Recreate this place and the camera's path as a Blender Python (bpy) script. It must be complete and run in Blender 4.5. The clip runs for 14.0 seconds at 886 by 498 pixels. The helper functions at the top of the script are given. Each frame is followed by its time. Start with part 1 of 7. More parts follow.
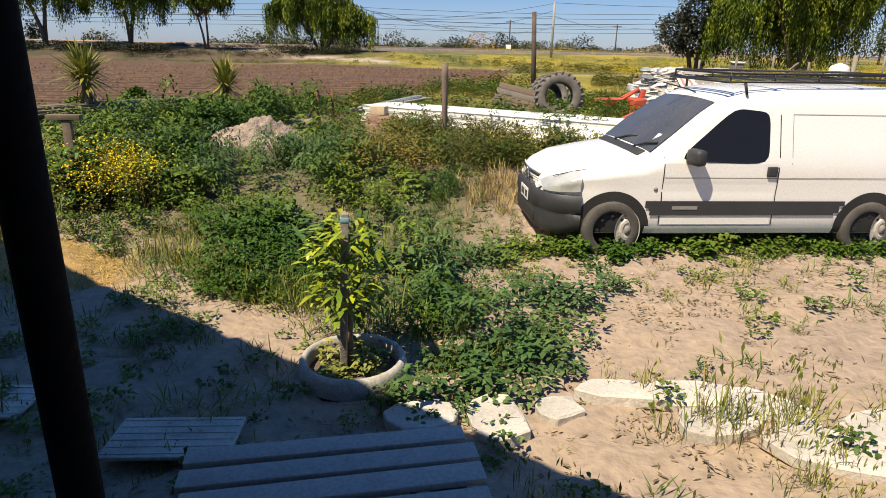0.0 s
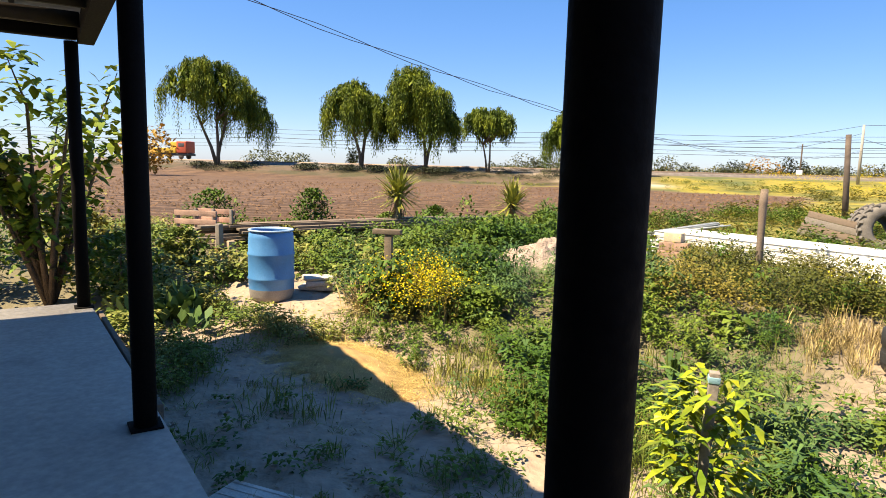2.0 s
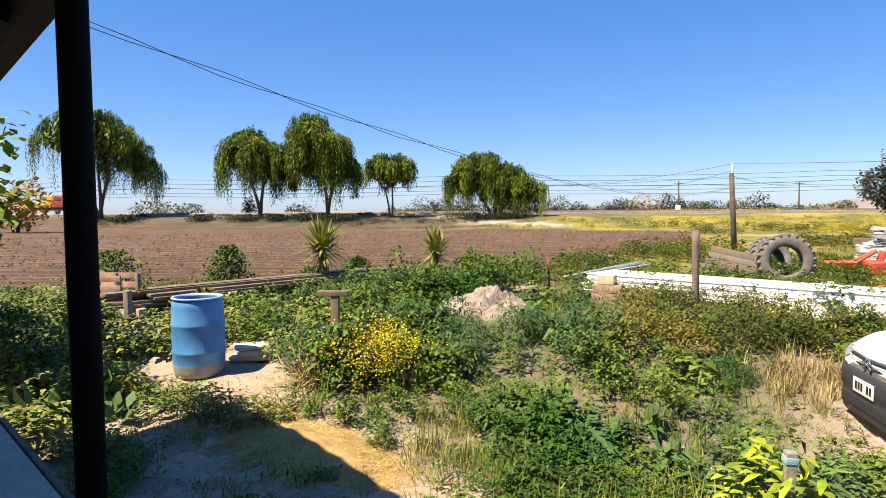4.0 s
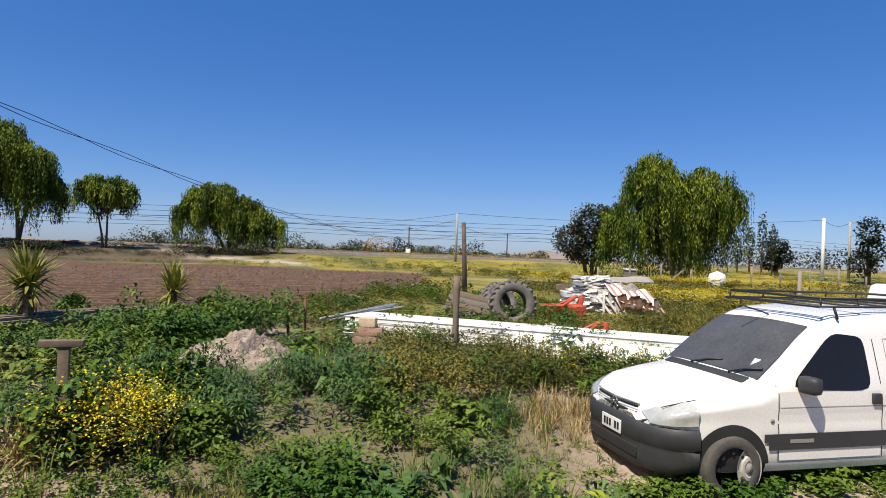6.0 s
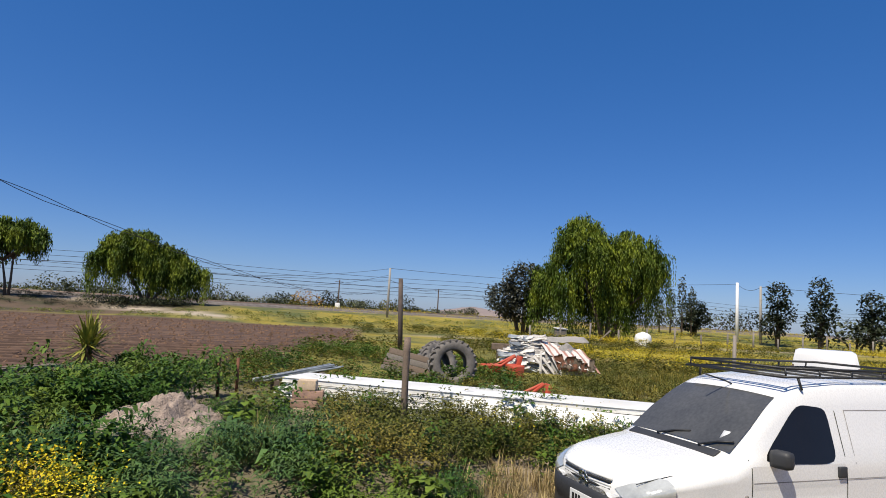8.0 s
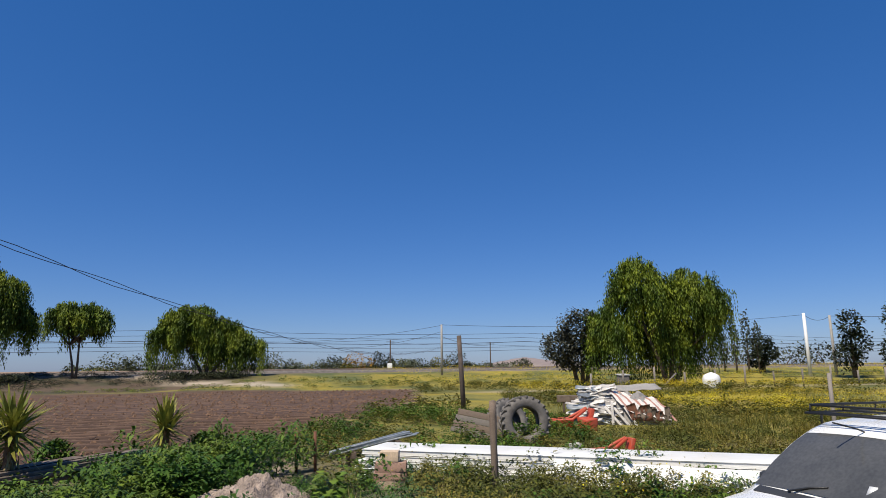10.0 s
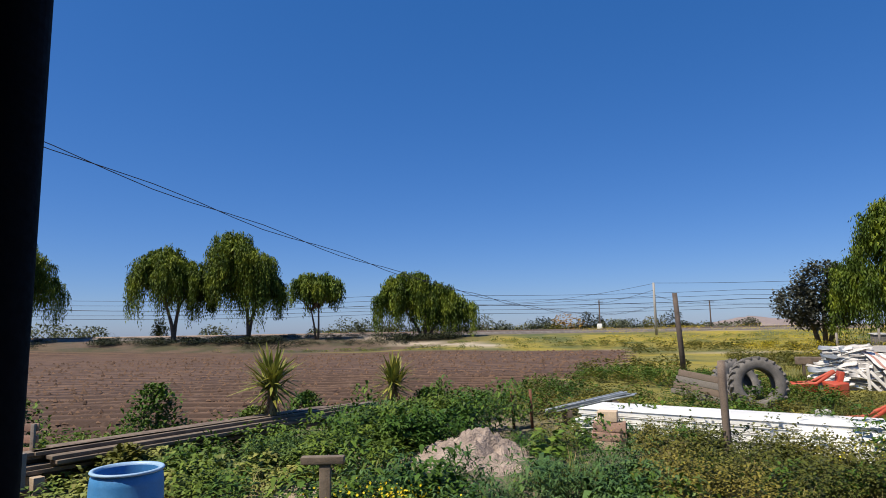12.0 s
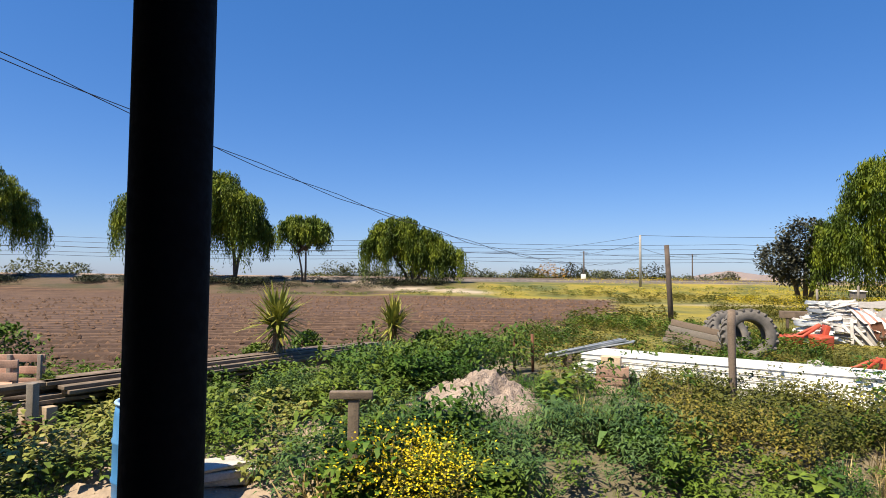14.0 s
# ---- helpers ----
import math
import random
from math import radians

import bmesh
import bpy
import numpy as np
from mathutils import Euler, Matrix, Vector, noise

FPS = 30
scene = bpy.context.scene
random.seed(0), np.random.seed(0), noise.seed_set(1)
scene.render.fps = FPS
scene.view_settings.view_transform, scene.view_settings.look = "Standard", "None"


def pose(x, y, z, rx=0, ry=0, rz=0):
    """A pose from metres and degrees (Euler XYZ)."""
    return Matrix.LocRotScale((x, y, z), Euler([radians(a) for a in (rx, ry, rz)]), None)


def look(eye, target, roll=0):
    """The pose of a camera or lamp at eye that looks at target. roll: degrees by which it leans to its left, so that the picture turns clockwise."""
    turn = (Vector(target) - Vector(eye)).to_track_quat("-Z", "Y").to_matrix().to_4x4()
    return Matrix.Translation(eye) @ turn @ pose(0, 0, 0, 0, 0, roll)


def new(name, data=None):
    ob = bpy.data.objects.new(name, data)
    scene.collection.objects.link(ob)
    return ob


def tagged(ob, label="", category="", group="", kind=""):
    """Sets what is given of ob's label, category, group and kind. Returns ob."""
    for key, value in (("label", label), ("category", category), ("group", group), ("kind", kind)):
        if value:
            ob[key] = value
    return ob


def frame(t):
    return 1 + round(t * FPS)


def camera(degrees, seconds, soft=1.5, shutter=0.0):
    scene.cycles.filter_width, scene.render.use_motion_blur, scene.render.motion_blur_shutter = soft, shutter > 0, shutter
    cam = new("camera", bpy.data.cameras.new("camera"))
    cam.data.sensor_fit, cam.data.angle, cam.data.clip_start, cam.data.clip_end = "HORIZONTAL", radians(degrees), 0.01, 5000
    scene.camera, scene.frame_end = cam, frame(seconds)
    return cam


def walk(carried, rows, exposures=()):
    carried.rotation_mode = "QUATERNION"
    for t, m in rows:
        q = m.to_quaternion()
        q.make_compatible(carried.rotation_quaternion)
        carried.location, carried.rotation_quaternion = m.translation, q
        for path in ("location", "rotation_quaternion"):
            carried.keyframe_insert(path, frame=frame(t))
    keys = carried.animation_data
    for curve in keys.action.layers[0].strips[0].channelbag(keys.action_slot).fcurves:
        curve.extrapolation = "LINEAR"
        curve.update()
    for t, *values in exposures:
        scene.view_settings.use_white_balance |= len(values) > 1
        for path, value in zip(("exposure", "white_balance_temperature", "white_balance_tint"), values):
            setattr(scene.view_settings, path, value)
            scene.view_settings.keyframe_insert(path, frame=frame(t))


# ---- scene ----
cam = camera(71.0, 14.0, soft=0.9)

PATH = [
    (0, (1.382, 0.617, 1.942), (0.962, 2.474, 1.331), 1.2),
    (0.5, (1.27, 0.612, 1.943), (0.623, 2.436, 1.439), 2.3),
    (1, (1.106, 0.742, 1.938), (0.29, 2.527, 1.557), 1.7),
    (1.5, (0.956, 0.814, 1.945), (-0.074, 2.485, 1.561), 3.8),
    (2, (0.701, 0.904, 1.93), (-0.48, 2.497, 1.67), 1.5),
    (2.2, (0.64, 0.877, 1.915), (-0.55, 2.46, 1.632), -0.6),
    (4.3, (-0.102, 0.97, 2.066), (-0.895, 2.806, 2.036), 0.8),
    (4.5, (-0.144, 0.933, 2.082), (-0.814, 2.815, 2.166), 2.3),
    (5, (-0.267, 1.059, 2.063), (-0.786, 2.99, 2.141), 1.2),
    (5.5, (-0.365, 1.136, 2.059), (-0.751, 3.098, 2.02), 2.8),
    (6, (-0.606, 1.165, 2.054), (-0.721, 3.161, 2.074), 2.2),
    (6.5, (-0.737, 1.228, 2.088), (-0.886, 3.223, 2.08), 1.4),
    (7, (-0.806, 1.373, 2.125), (-0.876, 3.365, 2.292), 1.8),
    (7.5, (-0.883, 1.461, 2.108), (-0.889, 3.454, 2.269), 3.6),
    (7.7, (-0.908, 1.478, 2.109), (-0.831, 3.469, 2.284), 4.1),
    (9.8, (-1.351, 1.677, 2.194), (-1.305, 3.636, 2.592), -0.9),
    (10, (-1.399, 1.672, 2.211), (-1.442, 3.637, 2.585), -0.6),
    (10.5, (-1.423, 1.71, 2.21), (-1.602, 3.668, 2.58), -2.6),
    (11, (-1.462, 1.746, 2.208), (-1.857, 3.678, 2.539), -2.4),
    (11.5, (-1.46, 1.807, 2.191), (-2.019, 3.703, 2.495), -2.7),
    (12, (-1.467, 1.834, 2.179), (-2.148, 3.696, 2.441), -1.0),
    (12.5, (-1.521, 1.845, 2.188), (-2.029, 3.769, 2.388), -0.6),
    (13, (-1.623, 1.764, 2.174), (-2.12, 3.695, 2.331), 0.7),
    (13.5, (-1.759, 1.746, 2.144), (-2.319, 3.661, 2.278), 0.4),
    (14, (-1.881, 1.805, 2.118), (-2.522, 3.697, 2.21), 0.6),
]
EXPOSURES = [(0, 0.5, 7700, 10), (0.5, 0.75, 7900, 10), (1, 0.95, 8200, 10), (1.5, 1.12, 8400, 10), (2.2, 1.35, 8600, 10), (3.3, 1.15, 8000, 10), (4.4, 1.02, 7550, 10), (5, 0.66, 7150, 10), (5.5, 0.52, 7000, 10), (6.5, 0.3, 6750, 10), (7.5, 0.2, 6650, 10),
             (9.8, 0.08, 6550, 10), (11, 0.12, 6500, 10), (12, 0.24, 6600, 10), (13, 0.38, 6950, 10), (14, 0.72, 7300, 10)]
walk(cam, [(t, look(eye, target, roll)) for t, eye, target, roll in PATH], EXPOSURES)

# ---- world, sun ----
SUN_DIR = Vector((0.299, 0.420, -0.857))
world = bpy.data.worlds.new("world")
scene.world = world
world.use_nodes = True
wn = world.node_tree
sky = wn.nodes.new("ShaderNodeTexSky")
sky.sky_type = "NISHITA"
sky.sun_disc = False
sky.sun_elevation = radians(59)
sky.sun_rotation = radians(215)
sky.altitude = 1200
sky.air_density = 1.0
sky.dust_density = 1.0
sky.ozone_density = 2.0
wn.nodes["Background"].inputs["Strength"].default_value = 0.100
tint = wn.nodes.new("ShaderNodeVectorMath")
tint.operation = "MULTIPLY"
tint.inputs[1].default_value = (0.86, 0.92, 1.20)
rich = wn.nodes.new("ShaderNodeHueSaturation")
rich.inputs["Saturation"].default_value = 1.25
wn.links.new(sky.outputs[0], rich.inputs["Color"])
wn.links.new(rich.outputs[0], tint.inputs[0])
veil = wn.nodes.new("ShaderNodeMix")
veil.data_type = "RGBA"
veil.inputs["Factor"].default_value = 0.42
veil.inputs["B"].default_value = (0.06, 1.12, 3.7, 1)
wn.links.new(tint.outputs[0], veil.inputs["A"])
wn.links.new(veil.outputs["Result"], wn.nodes["Background"].inputs["Color"])
sun = new("sun", bpy.data.lights.new("sun", "SUN"))
sun.data.energy = 4.95
sun.data.angle = radians(0.53)
sun.data.color = (1.0, 0.93, 0.80)
sun.rotation_euler = SUN_DIR.to_track_quat("-Z", "Y").to_euler()

# ---- materials ----
def material(name, base, rough=0.8, metal=0.0, var=0.25, scale=8.0, bump=0.3, fine=60.0, second=None, second_amount=0.0,
             island=0.0, rand=0.0, spec=0.5, bump_dist=0.01, coat=0.0, trans=0.0):
    """A surface with two scales of noise in colour and relief."""
    m = bpy.data.materials.new(name)
    m.use_nodes = True
    nt = m.node_tree
    L = nt.links.new
    b = nt.nodes["Principled BSDF"]
    b.inputs["Roughness"].default_value = rough
    b.inputs["Metallic"].default_value = metal
    b.inputs["Specular IOR Level"].default_value = spec
    b.inputs["Coat Weight"].default_value = coat
    b.inputs["Transmission Weight"].default_value = trans
    tc = nt.nodes.new("ShaderNodeTexCoord")
    def tex(sc, detail=5.0):
        n = nt.nodes.new("ShaderNodeTexNoise")
        n.inputs["Scale"].default_value = sc
        n.inputs["Detail"].default_value = detail
        L(tc.outputs["Object"], n.inputs["Vector"])
        return n
    big, small = tex(scale), tex(fine, 3.0)
    def ramp(src, lo, hi, a=0.3, c=0.7):
        r = nt.nodes.new("ShaderNodeMapRange")
        r.inputs["From Min"].default_value = a
        r.inputs["From Max"].default_value = c
        r.inputs["To Min"].default_value = lo
        r.inputs["To Max"].default_value = hi
        L(src, r.inputs["Value"])
        return r.outputs[0]
    def mul(colour, fac):
        x = nt.nodes.new("ShaderNodeVectorMath")
        x.operation = "SCALE"
        L(colour, x.inputs[0])
        L(fac, x.inputs["Scale"])
        return x.outputs[0]
    rgb = nt.nodes.new("ShaderNodeRGB")
    rgb.outputs[0].default_value = (*base, 1)
    col = rgb.outputs[0]
    if second:
        mx = nt.nodes.new("ShaderNodeMix")
        mx.data_type = "RGBA"
        L(ramp(big.outputs["Fac"], 0, second_amount, 0.42, 0.62), mx.inputs["Factor"])
        L(col, mx.inputs["A"])
        mx.inputs["B"].default_value = (*second, 1)
        col = mx.outputs["Result"]
    col = mul(col, ramp(big.outputs["Fac"], 1 - var, 1 + var))
    col = mul(col, ramp(small.outputs["Fac"], 1 - var * 0.6, 1 + var * 0.6))
    if island:
        g = nt.nodes.new("ShaderNodeNewGeometry")
        col = mul(col, ramp(g.outputs["Random Per Island"], 1 - island, 1 + island, 0, 1))
    if rand:
        oi = nt.nodes.new("ShaderNodeObjectInfo")
        col = mul(col, ramp(oi.outputs["Random"], 1 - rand, 1 + rand, 0, 1))
    L(col, b.inputs["Base Color"])
    L(ramp(small.outputs["Fac"], max(0.03, rough - 0.1), min(1, rough + 0.1)), b.inputs["Roughness"])
    if bump:
        bp = nt.nodes.new("ShaderNodeBump")
        bp.inputs["Strength"].default_value = bump
        bp.inputs["Distance"].default_value = bump_dist
        ad = nt.nodes.new("ShaderNodeMath")
        L(big.outputs["Fac"], ad.inputs[0])
        L(small.outputs["Fac"], ad.inputs[1])
        L(ad.outputs[0], bp.inputs["Height"])
        L(bp.outputs[0], b.inputs["Normal"])
    return m


def leaf_material(name, base, other, island=0.35, rough=0.55, patch=0.5, var=0.2):
    """Foliage: colour varies leaf by leaf and in patches; light passes through a little."""
    m = material(name, base, rough, var=var, scale=patch, fine=30, second=other, second_amount=0.9, island=island, bump=0, spec=0.2)
    nt = m.node_tree
    b = nt.nodes["Principled BSDF"]
    src = b.inputs["Base Color"].links[0].from_socket
    tr = nt.nodes.new("ShaderNodeBsdfTranslucent")
    nt.links.new(src, tr.inputs["Color"])
    mix = nt.nodes.new("ShaderNodeMixShader")
    mix.inputs[0].default_value = 0.10
    nt.links.new(b.outputs[0], mix.inputs[1])
    nt.links.new(tr.outputs[0], mix.inputs[2])
    nt.links.new(mix.outputs[0], nt.nodes["Material Output"].inputs["Surface"])
    return m


M = dict(
    post=material("post_paint", (0.004, 0.0035, 0.0035), 0.85, var=0.3, scale=3, bump=0.15, spec=0.12),
    beam=material("stained_beam", (0.03, 0.022, 0.018), 0.7, var=0.3, scale=4),
    roofsheet=material("roof_sheet", (0.35, 0.36, 0.36), 0.5, metal=0.3, var=0.1, scale=2, bump=0.05),
    concrete=material("concrete", (0.36, 0.335, 0.305), 0.85, var=0.3, scale=1.6, fine=24, bump=0.4, second=(0.22, 0.20, 0.18), second_amount=0.8),
    wall=material("rendered_wall", (0.55, 0.5, 0.44), 0.9, var=0.1, scale=2),
    wood_grey=material("weathered_wood", (0.25, 0.215, 0.18), 0.85, var=0.3, scale=6, fine=70, rand=0.25, second=(0.13, 0.115, 0.10), second_amount=0.8),
    deck_wood=material("pale_deck_wood", (0.44, 0.385, 0.35), 0.85, var=0.25, scale=5, fine=60, rand=0.15, second=(0.30, 0.26, 0.235), second_amount=0.7),
    wood_brown=material("brown_weathered_wood", (0.17, 0.13, 0.095), 0.9, var=0.3, scale=7, fine=70),
    wood_worn=material("split_grey_wood", (0.23, 0.17, 0.125), 0.9, var=0.35, scale=9, fine=80, bump=0.6, second=(0.12, 0.09, 0.07), second_amount=0.7),
    wood_dark=material("old_dark_wood", (0.13, 0.095, 0.07), 0.85, var=0.35, scale=5, rand=0.3),
    wood_pale=material("pale_raw_wood", (0.50, 0.38, 0.26), 0.8, var=0.2, scale=5, rand=0.2),
    wood_red=material("reddish_wood", (0.42, 0.26, 0.19), 0.8, var=0.25, scale=5, rand=0.2),
    barrel=material("blue_plastic", (0.055, 0.225, 0.49), 0.45, var=0.12, scale=3, bump=0.05, second=(0.12, 0.29, 0.50), second_amount=0.35),
    dust=material("dusty_plastic", (0.27, 0.25, 0.23), 0.8, var=0.2, scale=6),
    pale_blue=material("scuffed_blue_rim", (0.30, 0.45, 0.62), 0.5, var=0.15, scale=6, bump=0.05),
    van=material("white_car_paint", (0.80, 0.79, 0.76), 0.28, var=0.025, scale=1.5, bump=0.0, coat=0.5, second=(0.72, 0.70, 0.66), second_amount=0.35),
    van_plastic=material("grey_bumper_plastic", (0.036, 0.037, 0.040), 0.6, var=0.12, scale=4, bump=0.08),
    # near-black for panel gaps, and for shade in hollows that aren't cut open
    seam=material("gap_and_hollow_shade", (0.02, 0.02, 0.02), 0.8, var=0.05),
    glass_dark=material("dusty_windscreen", (0.075, 0.076, 0.076), 0.10, var=0.2, scale=2.2, fine=30, bump=0, spec=0.5, second=(0.075, 0.075, 0.073), second_amount=0.5),
    side_glass=material("dark_side_glass", (0.012, 0.012, 0.013), 0.08, var=0.05, bump=0, spec=0.35),
    chrome=material("chrome", (0.75, 0.75, 0.76), 0.18, metal=1.0, var=0.05, bump=0),
    lamp_glass=material("lamp_lens", (0.52, 0.53, 0.50), 0.15, metal=0.2, var=0.12, scale=9, fine=40, bump=0.02, bump_dist=0.004, coat=1.0),
    plate=material("plate_white", (0.72, 0.72, 0.70), 0.4, var=0.05, bump=0),
    ink=material("black_ink", (0.015, 0.015, 0.017), 0.5, var=0.05, bump=0),
    tyre=material("tyre_rubber", (0.085, 0.078, 0.07), 0.9, var=0.25, scale=7, bump=0.3),
    old_tyre=material("old_dusty_tyre", (0.15, 0.135, 0.12), 0.95, var=0.3, scale=5, bump=0.5),
    rim=material("steel_rim", (0.50, 0.46, 0.41), 0.55, metal=0.1, var=0.2, scale=9),
    rack=material("rack_black_steel", (0.02, 0.02, 0.02), 0.5, var=0.2),
    panel=material("white_panel_sheet", (0.80, 0.79, 0.75), 0.5, var=0.05, scale=1.2, bump=0.08, second=(0.62, 0.59, 0.53), second_amount=0.6),
    panel_edge=material("panel_core", (0.30, 0.28, 0.24), 0.8, var=0.25, scale=6),
    sheet_metal=material("galvanised_strip", (0.40, 0.42, 0.42), 0.45, metal=0.5, var=0.15, scale=4, rand=0.25),
    red_paint=material("red_machine_paint", (0.52, 0.075, 0.035), 0.55, var=0.2, scale=4, second=(0.28, 0.09, 0.05), second_amount=0.6),
    rust=material("rusty_steel", (0.16, 0.065, 0.035), 0.85, var=0.35, scale=7),
    tarp=material("pale_tarpaulin", (0.60, 0.56, 0.51), 0.6, var=0.2, scale=3, rand=0.25, bump=0.4, bump_dist=0.05),
    tarp_red=material("tarpaulin_stripe", (0.40, 0.20, 0.15), 0.6, var=0.15, scale=3, bump=0.4, bump_dist=0.05),
    stone=material("pale_stone", (0.52, 0.48, 0.43), 0.9, var=0.22, scale=4, fine=50, bump=0.5, rand=0.12),
    sand=material("heap_of_sand", (0.36, 0.28, 0.225), 0.95, var=0.35, scale=5, fine=38, bump=1.0, bump_dist=0.05),
    straw=material("dry_straw", (0.52, 0.36, 0.13), 0.9, var=0.2, scale=5, island=0.4, bump=0),
    dark_soil=material("dark_soil", (0.13, 0.095, 0.065), 0.95, var=0.35, scale=9, fine=60, bump=0.8, bump_dist=0.02),
    straw_floor=material("straw_litter", (0.40, 0.25, 0.10), 0.95, var=0.3, scale=6, fine=120, bump=0.8, bump_dist=0.02),
    pole_wood=material("dark_pole_wood", (0.10, 0.075, 0.06), 0.9, var=0.3, scale=5),
    pole_conc=material("concrete_pole", (0.33, 0.31, 0.28), 0.85, var=0.12, scale=3),
    white=material("white_paint", (0.80, 0.79, 0.77), 0.5, var=0.05, scale=3, bump=0.05),
    wire=material("wire_black", (0.02, 0.02, 0.022), 0.6, var=0.1, bump=0),
    rail=material("rail_steel", (0.16, 0.12, 0.10), 0.6, metal=0.6, var=0.2),
    ballast=material("ballast", (0.14, 0.12, 0.105), 0.95, var=0.3, scale=2, fine=20, bump=0.8),
    yellow_paint=material("yellow_machine_paint", (0.65, 0.40, 0.04), 0.5, var=0.15, scale=2),
    bark=material("bark", (0.115, 0.085, 0.06), 0.95, var=0.35, scale=6, bump=0.8, bump_dist=0.03),
    stem=material("citrus_stem", (0.17, 0.12, 0.075), 0.9, var=0.25, scale=12),
    yucca_trunk=material("yucca_trunk", (0.20, 0.135, 0.085), 0.95, var=0.35, scale=18, bump=0.8, bump_dist=0.02),
    pot=material("whitewashed_tyre", (0.52, 0.49, 0.43), 0.9, var=0.3, scale=9, fine=60, bump=0.4, second=(0.20, 0.19, 0.18), second_amount=0.7),
    cyan=material("pale_blue_tape", (0.25, 0.45, 0.52), 0.5, var=0.1),
    lush=leaf_material("lush_weed", (0.050, 0.112, 0.013), (0.115, 0.158, 0.021), patch=0.9, rough=0.55),
    blue_green=leaf_material("blue_green_weed", (0.054, 0.118, 0.034), (0.104, 0.160, 0.044), patch=0.9, rough=0.55),
    grass=leaf_material("grass_blade", (0.115, 0.175, 0.030), (0.24, 0.225, 0.06), patch=1.2),
    dry=leaf_material("dry_grass", (0.40, 0.30, 0.14), (0.27, 0.23, 0.09)),
    olive=leaf_material("olive_weed", (0.092, 0.104, 0.018), (0.185, 0.150, 0.028), patch=0.8),
    flower=leaf_material("yellow_blossom", (0.68, 0.49, 0.015), (0.60, 0.52, 0.03), island=0.2),
    citrus=leaf_material("citrus_leaf", (0.12, 0.20, 0.018), (0.30, 0.33, 0.025), patch=4.0, rough=0.4),
    citrus_new=leaf_material("young_citrus_leaf", (0.32, 0.34, 0.02), (0.24, 0.30, 0.02), patch=4.0, rough=0.4),
    yucca=leaf_material("yucca_leaf", (0.15, 0.18, 0.035), (0.32, 0.29, 0.055), patch=3.0),
    willow=leaf_material("willow_leaf", (0.064, 0.108, 0.010), (0.155, 0.185, 0.016), patch=0.6, var=0.45),
    gum=leaf_material("grey_green_leaf", (0.085, 0.10, 0.055), (0.12, 0.125, 0.07), patch=0.3),
    dark_tree=leaf_material("dark_leaf", (0.030, 0.040, 0.020), (0.052, 0.058, 0.028), patch=0.3),
    autumn=leaf_material("orange_leaf", (0.36, 0.19, 0.03), (0.25, 0.16, 0.04), patch=0.3),
    grey_tree=leaf_material("dusty_grey_leaf", (0.062, 0.066, 0.048), (0.095, 0.098, 0.07), patch=0.5),
    fig=leaf_material("fig_leaf", (0.10, 0.17, 0.02), (0.20, 0.24, 0.03), patch=2.0),
    litter=leaf_material("leaf_litter", (0.16, 0.115, 0.06), (0.27, 0.20, 0.11), patch=2.0, island=0.5),
    pebble=material("pebble", (0.30, 0.24, 0.19), 0.95, var=0.25, scale=3, island=0.4, bump=0),
    hill=material("hazy_hill", (0.24, 0.19, 0.17), 1.0, var=0.15, scale=0.02, fine=0.2, bump=0),
)


# ---- mesh helpers ----
def smooth(me, on=True):
    me.polygons.foreach_set("use_smooth", [on] * len(me.polygons))


def mesh_np(name, verts, faces, mat, flat=False):
    """A mesh from arrays of corners; faces is an (n, k) array."""
    me = bpy.data.meshes.new(name)
    v = np.asarray(verts, np.float32)
    f = np.asarray(faces, np.int32)
    n, k = f.shape
    me.vertices.add(len(v))
    me.vertices.foreach_set("co", v.ravel())
    me.loops.add(n * k)
    me.loops.foreach_set("vertex_index", f.ravel())
    me.polygons.add(n)
    me.polygons.foreach_set("loop_start", np.arange(0, n * k, k, dtype=np.int32))
    me.polygons.foreach_set("loop_total", np.full(n, k, np.int32))
    me.update(calc_edges=True)
    me.materials.append(mat)
    smooth(me, not flat)
    return me


def to_mesh(name, bm, mat, flat=False):
    me = bpy.data.meshes.new(name)
    bm.normal_update()
    bm.to_mesh(me)
    bm.free()
    me.materials.append(mat)
    smooth(me, not flat)
    return me


def part(name, bm, mat, parent=None, label="", flat=False):
    """Links a bmesh (or a ready mesh) as one object, under its thing."""
    me = bm if isinstance(bm, bpy.types.Mesh) else to_mesh(name, bm, mat, flat)
    ob = new(name, me)
    if parent is not None:
        ob.parent = parent
    if label:
        ob["label"] = label
    return ob


def thing(name, label, category, m=None, group="", kind=""):
    ob = new(name)
    if m is not None:
        ob.matrix_basis = m
    return tagged(ob, label, category, group, kind)


def box(sx, sy, sz, at=(0, 0, 0), bevel=0.0, rot=None, bm=None, jitter=0.0):
    """A box whose underside is centred on at."""
    bm = bm or bmesh.new()
    r = bmesh.ops.create_cube(bm, size=1.0)
    m = Matrix.Translation(at)
    if rot is not None:
        m = m @ Euler([radians(a) for a in rot]).to_matrix().to_4x4()
    m = m @ Matrix.Translation((0, 0, sz / 2)) @ Matrix.Diagonal((sx, sy, sz, 1))
    bmesh.ops.transform(bm, matrix=m, verts=r["verts"])
    if jitter:
        for v in r["verts"]:
            v.co += Vector([random.uniform(-jitter, jitter) for _ in range(3)])
    if bevel:
        es = list({e for v in r["verts"] for e in v.link_edges})
        bmesh.ops.bevel(bm, geom=es, offset=bevel, segments=2, affect="EDGES", profile=0.6)
    return bm


